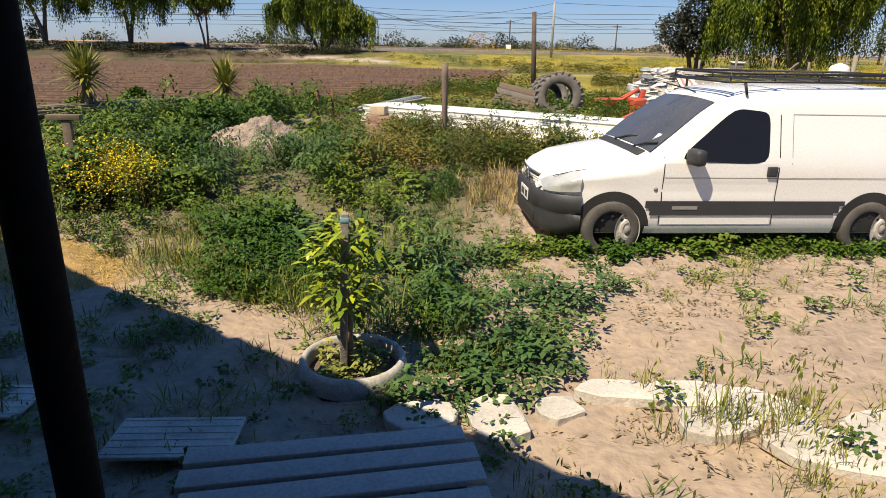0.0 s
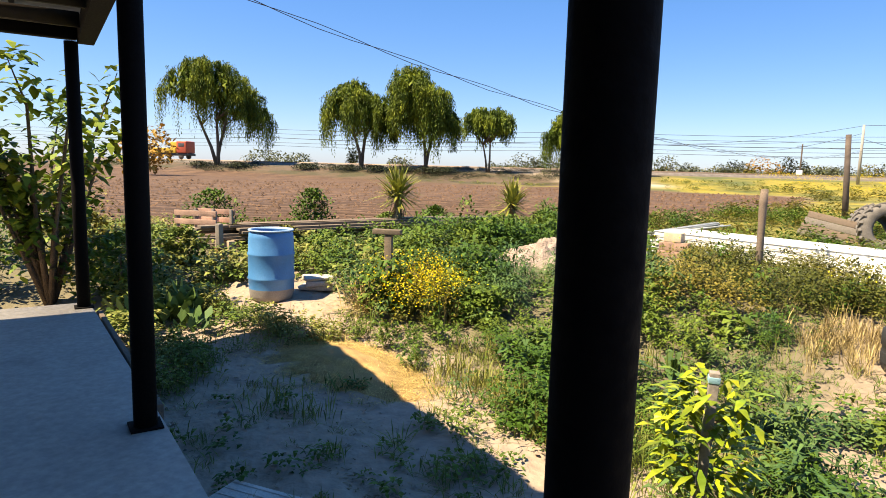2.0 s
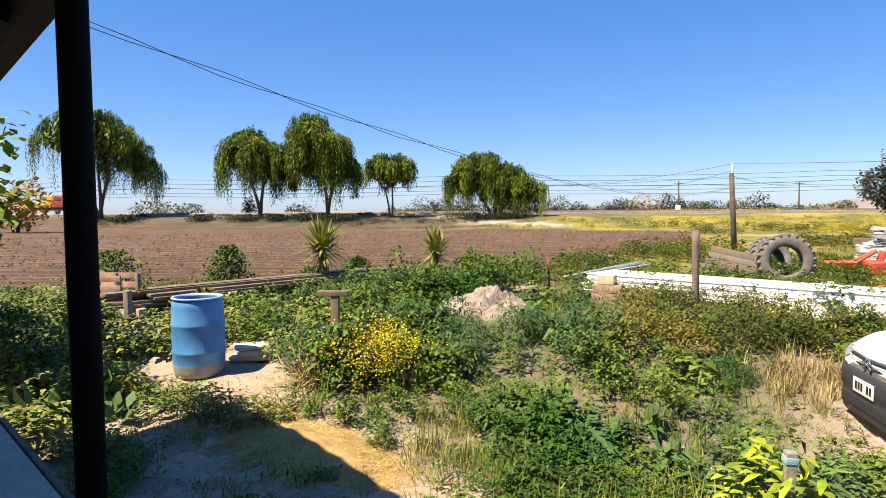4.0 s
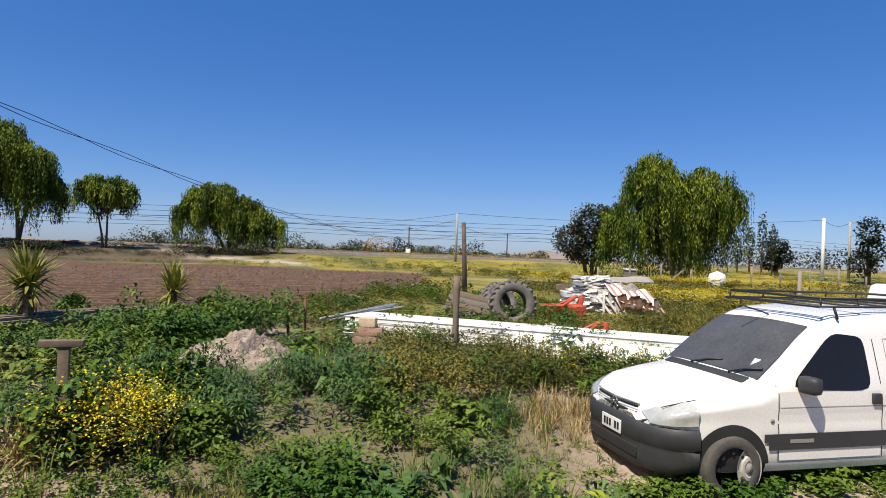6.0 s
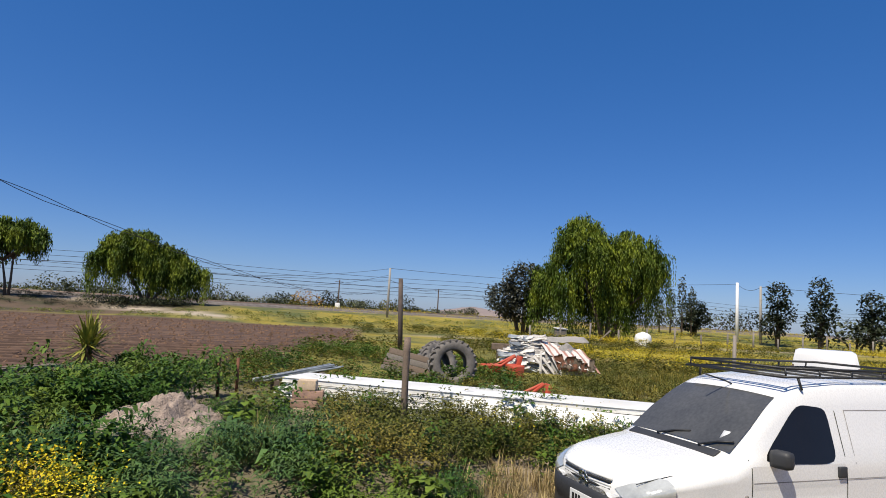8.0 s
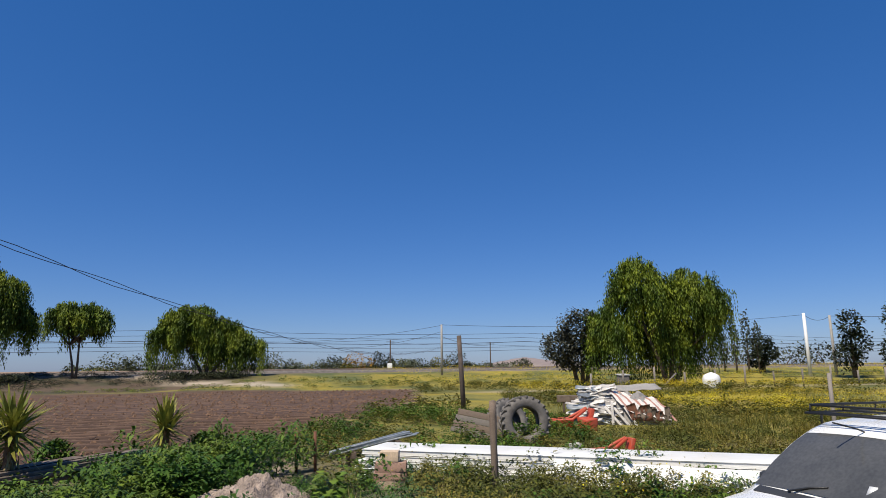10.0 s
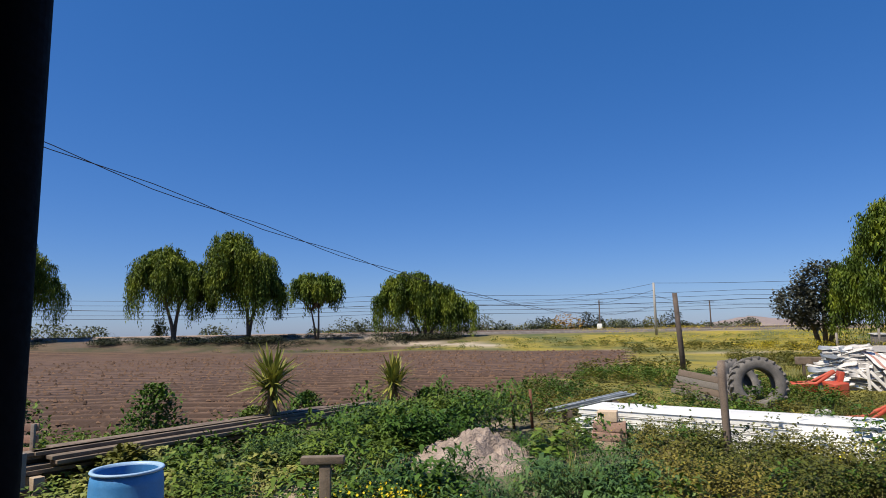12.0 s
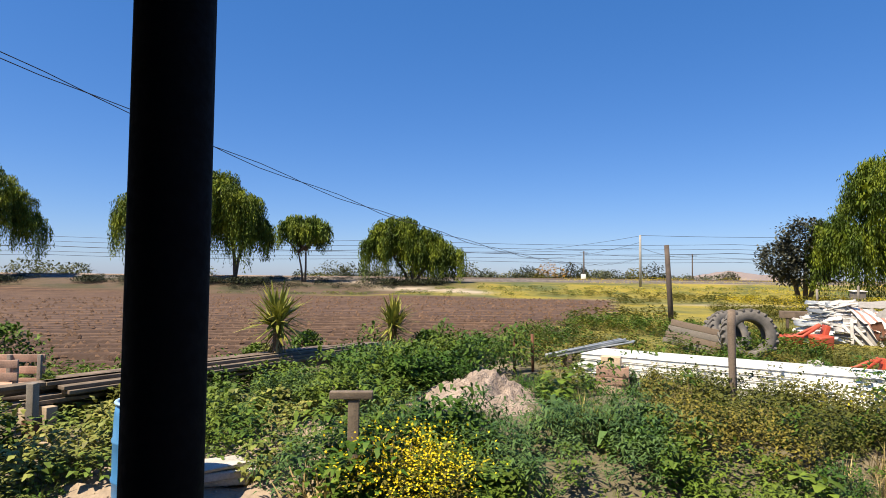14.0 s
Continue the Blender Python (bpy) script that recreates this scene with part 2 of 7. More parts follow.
def tube(points, radii, sides=8, bm=None, caps=True):
    """A tube along points; radii one number or one for each point."""
    bm = bm or bmesh.new()
    pts = [Vector(p) for p in points]
    if not hasattr(radii, "__len__"):
        radii = [radii] * len(pts)
    rings = []
    for i, p in enumerate(pts):
        d = (pts[min(i + 1, len(pts) - 1)] - pts[max(i - 1, 0)]).normalized()
        a = d.cross(Vector((0.31, 0.17, 0.93)) if abs(d.z) < 0.9 else Vector((1, 0.2, 0))).normalized()
        b = d.cross(a)
        rings.append([bm.verts.new(p + radii[i] * (math.cos(2 * math.pi * k / sides) * a + math.sin(2 * math.pi * k / sides) * b)) for k in range(sides)])
    for r, s in zip(rings, rings[1:]):
        for k in range(sides):
            bm.faces.new((r[k], r[(k + 1) % sides], s[(k + 1) % sides], s[k]))
    if caps:
        bm.faces.new(rings[0][::-1])
        bm.faces.new(rings[-1])
    return bm


def lathe(profile, sides=32, bm=None, squash=None):
    """Turns (radius, height) pairs round the z axis."""
    bm = bm or bmesh.new()
    rings = []
    for r, z in profile:
        rings.append([bm.verts.new((r * math.cos(2 * math.pi * k / sides), r * math.sin(2 * math.pi * k / sides), z)) for k in range(sides)])
    for r, s in zip(rings, rings[1:]):
        for k in range(sides):
            bm.faces.new((r[k], r[(k + 1) % sides], s[(k + 1) % sides], s[k]))
    return bm

# ---- lie of the land ----
def step(t):
    t = np.clip(t, 0, 1)
    return t * t * (3 - 2 * t)


def rail_side(x, y):
    """Distance beyond the railway line (negative: on the yard's side)."""
    return -0.36 * x + 0.933 * (y - 85.0)


def land(x, y):
    x, y = np.asarray(x, float), np.asarray(y, float)
    z = 0.34 * step((y - 0.35 * x - 5.6) / 4.5)
    q = rail_side(x, y)
    blend = step((x + 30) / 12)
    rise = step((q + 15) / 11) * (1 - blend) + step((q + 27) / 24) * blend
    z = z - 0.30 * step((x + 3.5) / 5) * step((y - 12.5) / 4) * (1 - step((y - 32) / 15))
    z = z + rise * 1.35
    z = z - 1.0 * step((q - 5) / 10)
    z = z + 0.030 * np.sin(x * 0.9 + 1.3 * np.sin(y * 0.7)) * np.sin(y * 1.1 + 0.5)
    return z


FIELD_EDGE = ((4, -60), (6, -34), (8, -14), (10, -9.6), (13, -8.1), (15.8, -6.7), (21, -5.3), (30, -4.0), (38, -3.5), (60, -5.0))


def field_mask(x, y):
    """1 on the ploughed field."""
    ys, xs = zip(*FIELD_EDGE)
    edge = np.interp(y, ys, xs) + 0.5 * np.sin(y * 1.7) * np.clip((y - 9) / 8, 0, 1)
    q = rail_side(x, y)
    far = np.interp(x, (-70, -45, -30, -10), (-9, -13, -18, -24))
    return step((edge - x) / 0.7) * step((far - q) / 1.5) * step((y - 5) / 2)


def axis(lo, hi, fine_lo, fine_hi, d, grow=1.13):
    a = list(np.arange(fine_lo, fine_hi + d / 2, d))
    s = d
    while a[-1] < hi:
        s *= grow
        a.append(a[-1] + s)
    s = d
    while a[0] > lo:
        s *= grow
        a.insert(0, a[0] - s)
    return np.array(a)


gx = axis(-1500, 1500, -20, 8, 0.16, 1.10)
gy = axis(-300, 2500, 1, 31, 0.13, 1.07)
X, Y = np.meshgrid(gx, gy, indexing="ij")
Z = land(X, Y)
F = field_mask(X, Y)
rng = np.random.default_rng(3)
near = np.exp(-((X / 25) ** 2 + ((Y - 8) / 25) ** 2))
Z += near * 0.02 * rng.standard_normal(Z.shape) * (1 - F)
Z += F * 0.008 * rng.standard_normal(Z.shape) * np.exp(-Y / 60)
# furrows
Z += F * 0.07 * np.sin((Y * 0.933 - X * 0.36) * 2 * math.pi / 1.05) * step((31 - Y) / 6) * step((X + 22) / 8)
nx, ny = X.shape
idx = np.arange(nx * ny).reshape(nx, ny)
quads = np.stack([idx[:-1, :-1], idx[1:, :-1], idx[1:, 1:], idx[:-1, 1:]], -1).reshape(-1, 4)


def ground_material():
    m = material("ground_soil", (0.36, 0.275, 0.21), 0.95, var=0.28, scale=1.3, fine=14, bump=0.5, bump_dist=0.05,
                 second=(0.27, 0.205, 0.145), second_amount=0.85)
    nt = m.node_tree
    L = nt.links.new
    b = nt.nodes["Principled BSDF"]
    col = b.inputs["Base Color"].links[0].from_socket
    tc = nt.nodes.new("ShaderNodeTexCoord")
    def noise_at(sc, detail=6.0):
        n = nt.nodes.new("ShaderNodeTexNoise")
        n.inputs["Scale"].default_value = sc
        n.inputs["Detail"].default_value = detail
        L(tc.outputs["Object"], n.inputs["Vector"])
        return n.outputs["Fac"]
    def mixed(a, colour, fac):
        x = nt.nodes.new("ShaderNodeMix")
        x.data_type = "RGBA"
        L(fac, x.inputs["Factor"])
        L(a, x.inputs["A"])
        if hasattr(colour, "__len__"):
            x.inputs["B"].default_value = (*colour, 1)
        else:
            L(colour, x.inputs["B"])
        return x.outputs["Result"]
    def attr(name):
        a = nt.nodes.new("ShaderNodeAttribute")
        a.attribute_name = name
        return a.outputs["Fac"]
    def ramp(src, a, c, lo=0.0, hi=1.0):
        r = nt.nodes.new("ShaderNodeMapRange")
        r.inputs["From Min"].default_value, r.inputs["From Max"].default_value = a, c
        r.inputs["To Min"].default_value, r.inputs["To Max"].default_value = lo, hi
        L(src, r.inputs["Value"])
        return r.outputs[0]
    def two(sc, ca, cb, a=0.42, c=0.6):
        rgb = nt.nodes.new("ShaderNodeRGB")
        rgb.outputs[0].default_value = (*ca, 1)
        return mixed(rgb.outputs[0], cb, ramp(noise_at(sc), a, c))
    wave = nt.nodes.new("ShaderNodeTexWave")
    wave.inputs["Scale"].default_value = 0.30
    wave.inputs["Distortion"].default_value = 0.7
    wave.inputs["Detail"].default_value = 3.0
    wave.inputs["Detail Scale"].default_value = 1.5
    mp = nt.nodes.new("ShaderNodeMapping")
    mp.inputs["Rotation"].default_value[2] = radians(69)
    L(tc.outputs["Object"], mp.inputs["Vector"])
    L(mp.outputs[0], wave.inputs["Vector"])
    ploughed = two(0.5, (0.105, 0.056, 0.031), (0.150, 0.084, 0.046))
    # darker bands at the furrow pitch put the furrows' shade into the soil colour
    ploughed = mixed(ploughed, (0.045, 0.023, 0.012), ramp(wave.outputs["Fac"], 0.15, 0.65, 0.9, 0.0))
    ploughed = mixed(ploughed, (0.20, 0.125, 0.08), ramp(noise_at(3.0), 0.55, 0.7, 0, 0.5))
    meadow = two(0.22, (0.085, 0.10, 0.022), (0.22, 0.185, 0.03), 0.4, 0.6)
    meadow = mixed(meadow, (0.36, 0.27, 0.025), ramp(noise_at(0.10), 0.46, 0.60, 0, 0.75))
    meadow = mixed(meadow, (0.07, 0.085, 0.03), ramp(noise_at(2.2), 0.5, 0.7, 0, 0.6))
    col = mixed(col, (0.085, 0.08, 0.035), attr("grass"))
    col = mixed(col, meadow, attr("meadow"))
    # bank earth darkened in its colour for the shade under the willows
    col = mixed(col, two(0.35, (0.105, 0.068, 0.046), (0.052, 0.046, 0.022)), attr("bank"))
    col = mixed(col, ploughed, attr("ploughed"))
    col = mixed(col, (0.44, 0.36, 0.27), attr("track"))
    L(col, b.inputs["Base Color"])
    return m


def track_mask(x, y):
    """The pale dirt ramp up to the railway and the strip before the meadow."""
    q = rail_side(x, y)
    along = 0.933 * x + 0.36 * (y - 85)
    mid = np.interp(q, (-20, -14, -8, -3), (-25.5, -29.5, -36, -40))
    ramp_ = np.exp(-((along - mid) / 1.5) ** 2) * step((q + 21) / 3) * step((-q - 1) / 2)
    strip = np.exp(-((q + 33 + 0.1 * x) / 1.6) ** 2) * step((x + 3) / 5)
    return np.clip(ramp_ * 1.4 + 0.5 * strip, 0, 1)


me = mesh_np("ground", np.stack([X, Y, Z], -1).reshape(-1, 3), quads, ground_material())
q = rail_side(X, Y)
meadow = np.clip(step((Y - 0.2 * X - 13) / 8), 0, 1) * (1 - F) * step((-q - 2) / 4)
meadow = np.maximum(meadow, step((q - 4) / 6))
bank = step((q + 18) / 3) * step((2 - q) / 2) * step((-16 - X) / 10)
yard_green = 0.75 * step((Y - 4.1 + 0.34 * X) / 1.5) * step((1.0 - X) / 1.2) * step((X + 5.2) / 1.0) + 0.8 * step((-6.8 - X) / 1.5) * step((Y - 2) / 2)
yard_green = np.clip(yard_green, 0, 0.85)
for key, val in (("ploughed", F), ("meadow", meadow), ("bank", bank * 0.95), ("track", track_mask(X, Y)), ("grass", yard_green)):
    a = me.attributes.new(key, "FLOAT", "POINT")
    a.data.foreach_set("value", val.astype(np.float32).ravel())
ground = tagged(new("ground", me), "bare pale soil yard running into a ploughed field", "ground", kind="structure")


def gz(x, y):
    return float(land(x, y))


# ---- the porch ----
A, B, C = Vector((0.481, 1.442)), Vector((-2.604, 2.632)), Vector((-5.80, 3.80))
U = (A - C).normalized()                       # along the eave
N = Vector((-U.y, U.x))                        # away from the house
SLAB_Z = 0.44
yaw_porch = math.degrees(math.atan2(U.y, U.x))


def porch(a, b, z=0.0):
    """A point a metres along the post line from C and b metres out from it."""
    p = C + U * a + N * b
    return Vector((p.x, p.y, z))


def prism(a0, a1, b0, b1, z0, z1, bevel=0.0):
    bm = bmesh.new()
    c = [porch(a, b, z) for z in (z0, z1) for a, b in ((a0, b0), (a1, b0), (a1, b1), (a0, b1))]
    v = [bm.verts.new(p) for p in c]
    for f in ((3, 2, 1, 0), (4, 5, 6, 7), (0, 1, 5, 4), (1, 2, 6, 5), (2, 3, 7, 6), (3, 0, 4, 7)):
        bm.faces.new([v[i] for i in f])
    if bevel:
        bmesh.ops.bevel(bm, geom=bm.edges[:], offset=bevel, segments=2, affect="EDGES")
    return bm


def slab_shape():
    bm = bmesh.new()
    outline = [(-0.25, -3.6), (12.5, -3.6), (12.5, 0.16), (5.2, 0.16), (3.4, 0.10), (-0.25, -0.06)]
    low = [bm.verts.new(porch(a, b, -0.3)) for a, b in outline]
    high = [bm.verts.new(porch(a, b, SLAB_Z)) for a, b in outline]
    n = len(outline)
    bm.faces.new(low[::-1])
    bm.faces.new(high)
    for i in range(n):
        bm.faces.new((low[i], low[(i + 1) % n], high[(i + 1) % n], high[i]))
    bmesh.ops.bevel(bm, geom=bm.edges[:], offset=0.018, segments=2, affect="EDGES")
    return bm


slab = part("porch_floor", slab_shape(), M["concrete"])
tagged(slab, "worn grey concrete porch slab", "porch floor", kind="structure")
kerb = part("trim", box(3.0, 0.045, 0.48, (0, 0, 0), 0.008), M["wood_dark"])
kerb.matrix_basis = pose(*porch(1.45, 0.075, -0.1), 0, 0, yaw_porch + 2.5)
tagged(kerb, "dark timber edging along the slab", "edging", kind="structure")
wall = part("wall_house", prism(-0.25, 12.5, -3.85, -3.6, -0.3, 3.6), M["wall"], flat=True)
tagged(wall, "plain rendered house wall behind the porch", "wall", kind="structure")
wall2 = part("wall_end", prism(12.3, 12.5, -3.59, -0.6, 0.442, 3.4), M["wall"], flat=True)
tagged(wall2, "plain rendered end wall", "wall", kind="structure")


def porch_post(a, d, b=0.0):
    t = thing("porch_post", "black painted round steel porch post on the slab", "post", pose(*porch(a, b, SLAB_Z), 0, 0, yaw_porch), "porch posts")
    part("shaft", lathe([(0, 0.012), (d / 2, 0.012), (d / 2, 1.2), (d / 2, 2.592), (0, 2.592)], 28), M["post"], t)
    part("base_plate", box(0.17, 0.17, 0.012, (0, 0, 0), 0.003), M["post"], t)
    return t


spacing = (A - C).length / 2
for a, d, b in ((0, 0.12, -0.13), ((B - C).length, 0.125, 0), (2 * spacing, 0.080, 0), (3 * spacing - 0.03, 0.11, 0)):
    porch_post(a, d, b)
eave = part("eave_beam", prism(-0.12, 12.4, -0.075, 0.075, SLAB_Z + 2.594, SLAB_Z + 2.76, 0.006), M["post"])
tagged(eave, "dark timber eave beam on the porch posts", "beam", kind="structure")
endb = part("end_beam", prism(-0.12, 0.03, -3.598, -0.077, SLAB_Z + 2.62, SLAB_Z + 2.76, 0.006), M["post"])
tagged(endb, "dark timber beam at the end of the porch", "beam", kind="structure")
for i in range(14):
    a = 0.55 + i * 0.86
    r = part("rafter", prism(a, a + 0.05, -3.59, -0.08, SLAB_Z + 2.63, SLAB_Z + 2.758, 0.004), M["beam"])
    tagged(r, "dark timber porch rafter", "rafter", "porch rafters", kind="structure")
for i in range(4):
    b = -0.55 - i * 0.85
    r = part("purlin", prism(-0.12, 12.3, b - 0.04, b, SLAB_Z + 2.762, SLAB_Z + 2.81, 0.004), M["beam"])
    tagged(r, "dark timber purlin under the roof sheets", "purlin", "porch purlins", kind="structure")
bm = bmesh.new()
n = 160
rows = []
for i in range(n + 1):
    a = -0.2 + 12.8 * i / n
    z = SLAB_Z + 2.83 + 0.018 * math.sin(i * math.pi / 2)
    rows.append([bm.verts.new(porch(a, b, z + dz)) for b, dz in ((0.13, 0), (-3.9, 0.12))])
for r, s in zip(rows, rows[1:]):
    bm.faces.new((r[0], s[0], s[1], r[1]))
bmesh.ops.solidify(bm, geom=bm.faces[:], thickness=0.006)
roof = part("ceiling", bm, M["roofsheet"])
tagged(roof, "corrugated metal porch roof", "roof", kind="structure")

# ---- steps deck of planks beside the porch ----
def plank_deck():
    t = thing("plank_deck", "low weathered plank deck on bearers beside the slab", "deck", pose(0.42, 2.74, 0, 0, 0, 23.9))
    for i in range(7):
        w = 0.098 + 0.006 * (i % 3)
        part("plank", box(1.15 + 0.03 * (i % 2), w, 0.03, (0.012 * (i % 3), -0.055 - 0.137 * i, 0.33 + 0.001 * (i % 3)), 0.004, (0, 0, 0.4 * (i % 3 - 1))), M["deck_wood"], t)
    for x in (-0.42, 0.05, 0.48):
        part("bearer", box(0.08, 0.92, 0.342, (x, -0.47, -0.012), 0.005), M["wood_dark"], t)
    return t


plank_deck()


def flat_board(x, y, z, rot, sx, sy, n, label):
    t = thing("board_panel", label, "board", pose(x, y, z, 0, 0, rot))
    part("panel", box(sx, sy, 0.02, (0, 0, 0), 0.004), M["stone"], t)
    for i in range(n):
        part("batten", box(sx - 0.02, 0.008, 0.004, (0, -sy / 2 + sy * (i + 0.5) / n, 0.0202), 0.002), M["stone"], t)
    return t


flat_board(-0.50, 2.93, 0.05, 16, 0.62, 0.34, 6, "grooved grey board lying on the shaded soil")
flat_board(-1.86, 2.92, 0.05, 14, 0.86, 0.33, 5, "long grooved grey board lying on the shaded soil")


# ---- barrel ----
def barrel(x, y):
    t = thing("plastic_drum", "upright blue plastic drum, dusty at the foot", "barrel", pose(x, y, gz(x, y) - 0.01, 0, 0, 20))
    r = 0.285
    prof = [(0.0, 0.005), (r - 0.04, 0.0), (r - 0.02, 0.012), (r - 0.012, 0.06)]
    low = prof + [(r, 0.12), (r + 0.002, 0.15)]
    part("foot", lathe(low, 40), M["dust"], t, "dusty grey foot of the drum")
    body = [(r + 0.002, 0.15), (r + 0.004, 0.26), (r + 0.014, 0.28), (r + 0.014, 0.295), (r + 0.004, 0.315), (r + 0.006, 0.46), (r + 0.006, 0.57),
            (r + 0.014, 0.59), (r + 0.014, 0.605), (r + 0.004, 0.625), (r, 0.80), (r - 0.008, 0.86), (r - 0.03, 0.885)]
    part("shell", lathe(body, 40), M["barrel"], t)
    part("rim", lathe([(r - 0.03, 0.886), (r - 0.004, 0.89), (r + 0.004, 0.90), (r - 0.004, 0.912), (r - 0.03, 0.91), (r - 0.036, 0.88), (r - 0.04, 0.5)], 40), M["pale_blue"], t, "scuffed pale rim")
    part("inner_wall", lathe([(r - 0.045, 0.89), (r - 0.04, 0.4), (r - 0.05, 0.3), (0.001, 0.3)], 40), M["barrel"], t)
    return t


barrel(-5.83, 5.98)


# ---- van ----
def van(m):
    t = thing("delivery_van", "small white panel van with grey bumper and roof rack", "van", m)
    L = 4.11

    def top(x):
        return float(np.interp(x, (0.0, 0.05, 0.14, 0.5, 0.90, 1.14, 1.22, 1.45, 1.70, 1.92, 2.1, 2.6, 3.6, 4.0, 4.09), (0.70, 0.76, 0.815, 0.905, 0.975, 1.01, 1.06, 1.255, 1.45, 1.58, 1.64, 1.685, 1.695, 1.665, 1.60)))

    def half(x):
        return float(np.interp(x, (0.0, 0.03, 0.1, 0.22, 0.4, 0.75, 1.2, 3.6, 3.95, 4.09), (0.40, 0.50, 0.615, 0.715, 0.785, 0.838, 0.85, 0.85, 0.83, 0.78)))

    def side(x, z):
        """Half-width of the body at length x and height z."""
        w, tp = half(x), top(x)
        belt = min(0.97, tp - 0.10)
        if z < 0.32:
            return w - 0.05 * (0.32 - z) / 0.12
        if z <= belt:
            return w - 0.018 * max(0.0, (z - 0.6) / 0.42) ** 2 - 0.012 * math.exp(-((z - 0.70) / 0.05) ** 2)
        edge_w = float(np.interp(x, (0, 0.3, 1.1, 1.45, 1.95, 3.9, 4.1), (0.80 * w, 0.83 * w, 0.86 * w, 0.73, 0.65, 0.67, 0.62)))
        k = (z - belt) / max(0.02, (tp - 0.06) - belt)
        return (w - 0.018) * (1 - k) + edge_w * k

    def ring(x):
        tp = top(x)
        belt = min(0.97, tp - 0.10)
        pts = [(0.0, 0.24), (half(x) * 0.75, 0.22), (side(x, 0.22), 0.24), (side(x, 0.30), 0.30), (side(x, 0.42), 0.42), (side(x, 0.56), 0.56), (side(x, 0.66), 0.66)]
        pts += [(side(x, 0.66 + (belt - 0.66) * k), 0.66 + (belt - 0.66) * k) for k in (0.33, 0.66, 1.0)]
        e = tp - 0.06
        pts += [(side(x, belt + (e - belt) * k), belt + (e - belt) * k) for k in (0.25, 0.5, 0.75, 1.0)]
        we = side(x, e)
        pts += [(we - 0.03, tp - 0.03), (we - 0.10, tp - 0.012), (we * 0.5, tp - 0.002), (0.0, tp)]
        return pts

    xs = [0.0, 0.015, 0.05, 0.1, 0.16, 0.24, 0.34, 0.42] + [0.5 + 0.09 * i for i in range(40)] + [4.03, 4.07, 4.10]
    bm = bmesh.new()
    rings = []
    for x in xs:
        pts = ring(x)
        loop = [bm.verts.new((x, -y, z)) for y, z in pts] + [bm.verts.new((x, y, z)) for y, z in pts[-2:0:-1]]
        rings.append(loop)
    k = len(rings[0])

    def in_arch(x, z, extra=0.0):
        return any((x - c) ** 2 + (z - 0.30) ** 2 < (0.375 + extra) ** 2 for c in (0.83, 3.52))

    for r, s in zip(rings, rings[1:]):
        for i in range(k):
            f = (r[i], r[(i + 1) % k], s[(i + 1) % k], s[i])
            bm.faces.new(f)
    bm.faces.new(rings[0][::-1])
    bm.faces.new(rings[-1])
    body = part("body", bm, M["van"], t)

    def patch(x0, x1, z0, z1, sgn, off, inside=None, n=24, mz=10):
        """A skin following the body's side."""
        b = bmesh.new()
        g = {}
        for i in range(n + 1):
            for j in range(mz + 1):
                x, z = x0 + (x1 - x0) * i / n, z0 + (z1 - z0) * j / mz
                g[i, j] = b.verts.new((x, sgn * (side(x, z) + off), z))
        for i in range(n):
            for j in range(mz):
                c = [g[i, j], g[i + 1, j], g[i + 1, j + 1], g[i, j + 1]]
                mx, mzz = sum(v.co.x for v in c) / 4, sum(v.co.z for v in c) / 4
                if inside is None or inside(mx, mzz):
                    b.faces.new(c if sgn < 0 else c[::-1])
        bmesh.ops.delete(b, geom=[v for v in b.verts if not v.link_faces], context="VERTS")
        return b

    def poly_patch(outline, sgn, off, steps=10):
        """A skin inside a four-sided outline (bottom-left, bottom-right, top-right, top-left) in x and z, with rounded corners."""
        b = bmesh.new()
        (ax, az), (bx, bz), (cx, cz), (dx, dz) = outline
        g = {}
        for i in range(steps + 1):
            for j in range(steps + 1):
                u, v = i / steps, j / steps
                ru = 0.5 + (u - 0.5) * (1 - 0.10 * (2 * abs(v - 0.5)) ** 6)
                rv = 0.5 + (v - 0.5) * (1 - 0.10 * (2 * abs(u - 0.5)) ** 6)
                x = (ax * (1 - ru) + bx * ru) * (1 - rv) + (dx * (1 - ru) + cx * ru) * rv
                z = (az * (1 - ru) + bz * ru) * (1 - rv) + (dz * (1 - ru) + cz * ru) * rv
                g[i, j] = b.verts.new((x, sgn * (side(x, z) + off), z))
        for i in range(steps):
            for j in range(steps):
                c = [g[i, j], g[i + 1, j], g[i + 1, j + 1], g[i, j + 1]]
                b.faces.new(c if sgn < 0 else c[::-1])
        return b

    for s in (-1, 1):
        # dark skins painted for arch shade on the uncut body, then wheels standing proud
        for cx in (0.83, 3.52):
            b = bmesh.new()
            n = 30
            outer, lip, inner = [], [], []
            for i in range(n + 1):
                a = math.pi * (-0.12 + 1.24 * i / n)
                ca, sa = math.cos(a), math.sin(a)
                x, z = cx + 0.375 * ca, max(0.24, 0.30 + 0.375 * sa)
                outer.append(b.verts.new((x, s * (side(x, z) + 0.006), z)))
                x2, z2 = cx + 0.335 * ca, max(0.24, 0.30 + 0.335 * sa)
                lip.append(b.verts.new((x2, s * (side(x2, z2) + 0.004), z2)))
            hub = b.verts.new((cx, s * (side(cx, 0.4) + 0.004), 0.26))
            for i in range(n):
                b.faces.new((outer[i], outer[i + 1], lip[i + 1], lip[i]))
                b.faces.new((lip[i], lip[i + 1], hub))
            bmesh.ops.recalc_face_normals(b, faces=b.faces)
            part("wheel_arch", b, M["seam"], t, "dark skin standing in for the shade in the wheel arch")
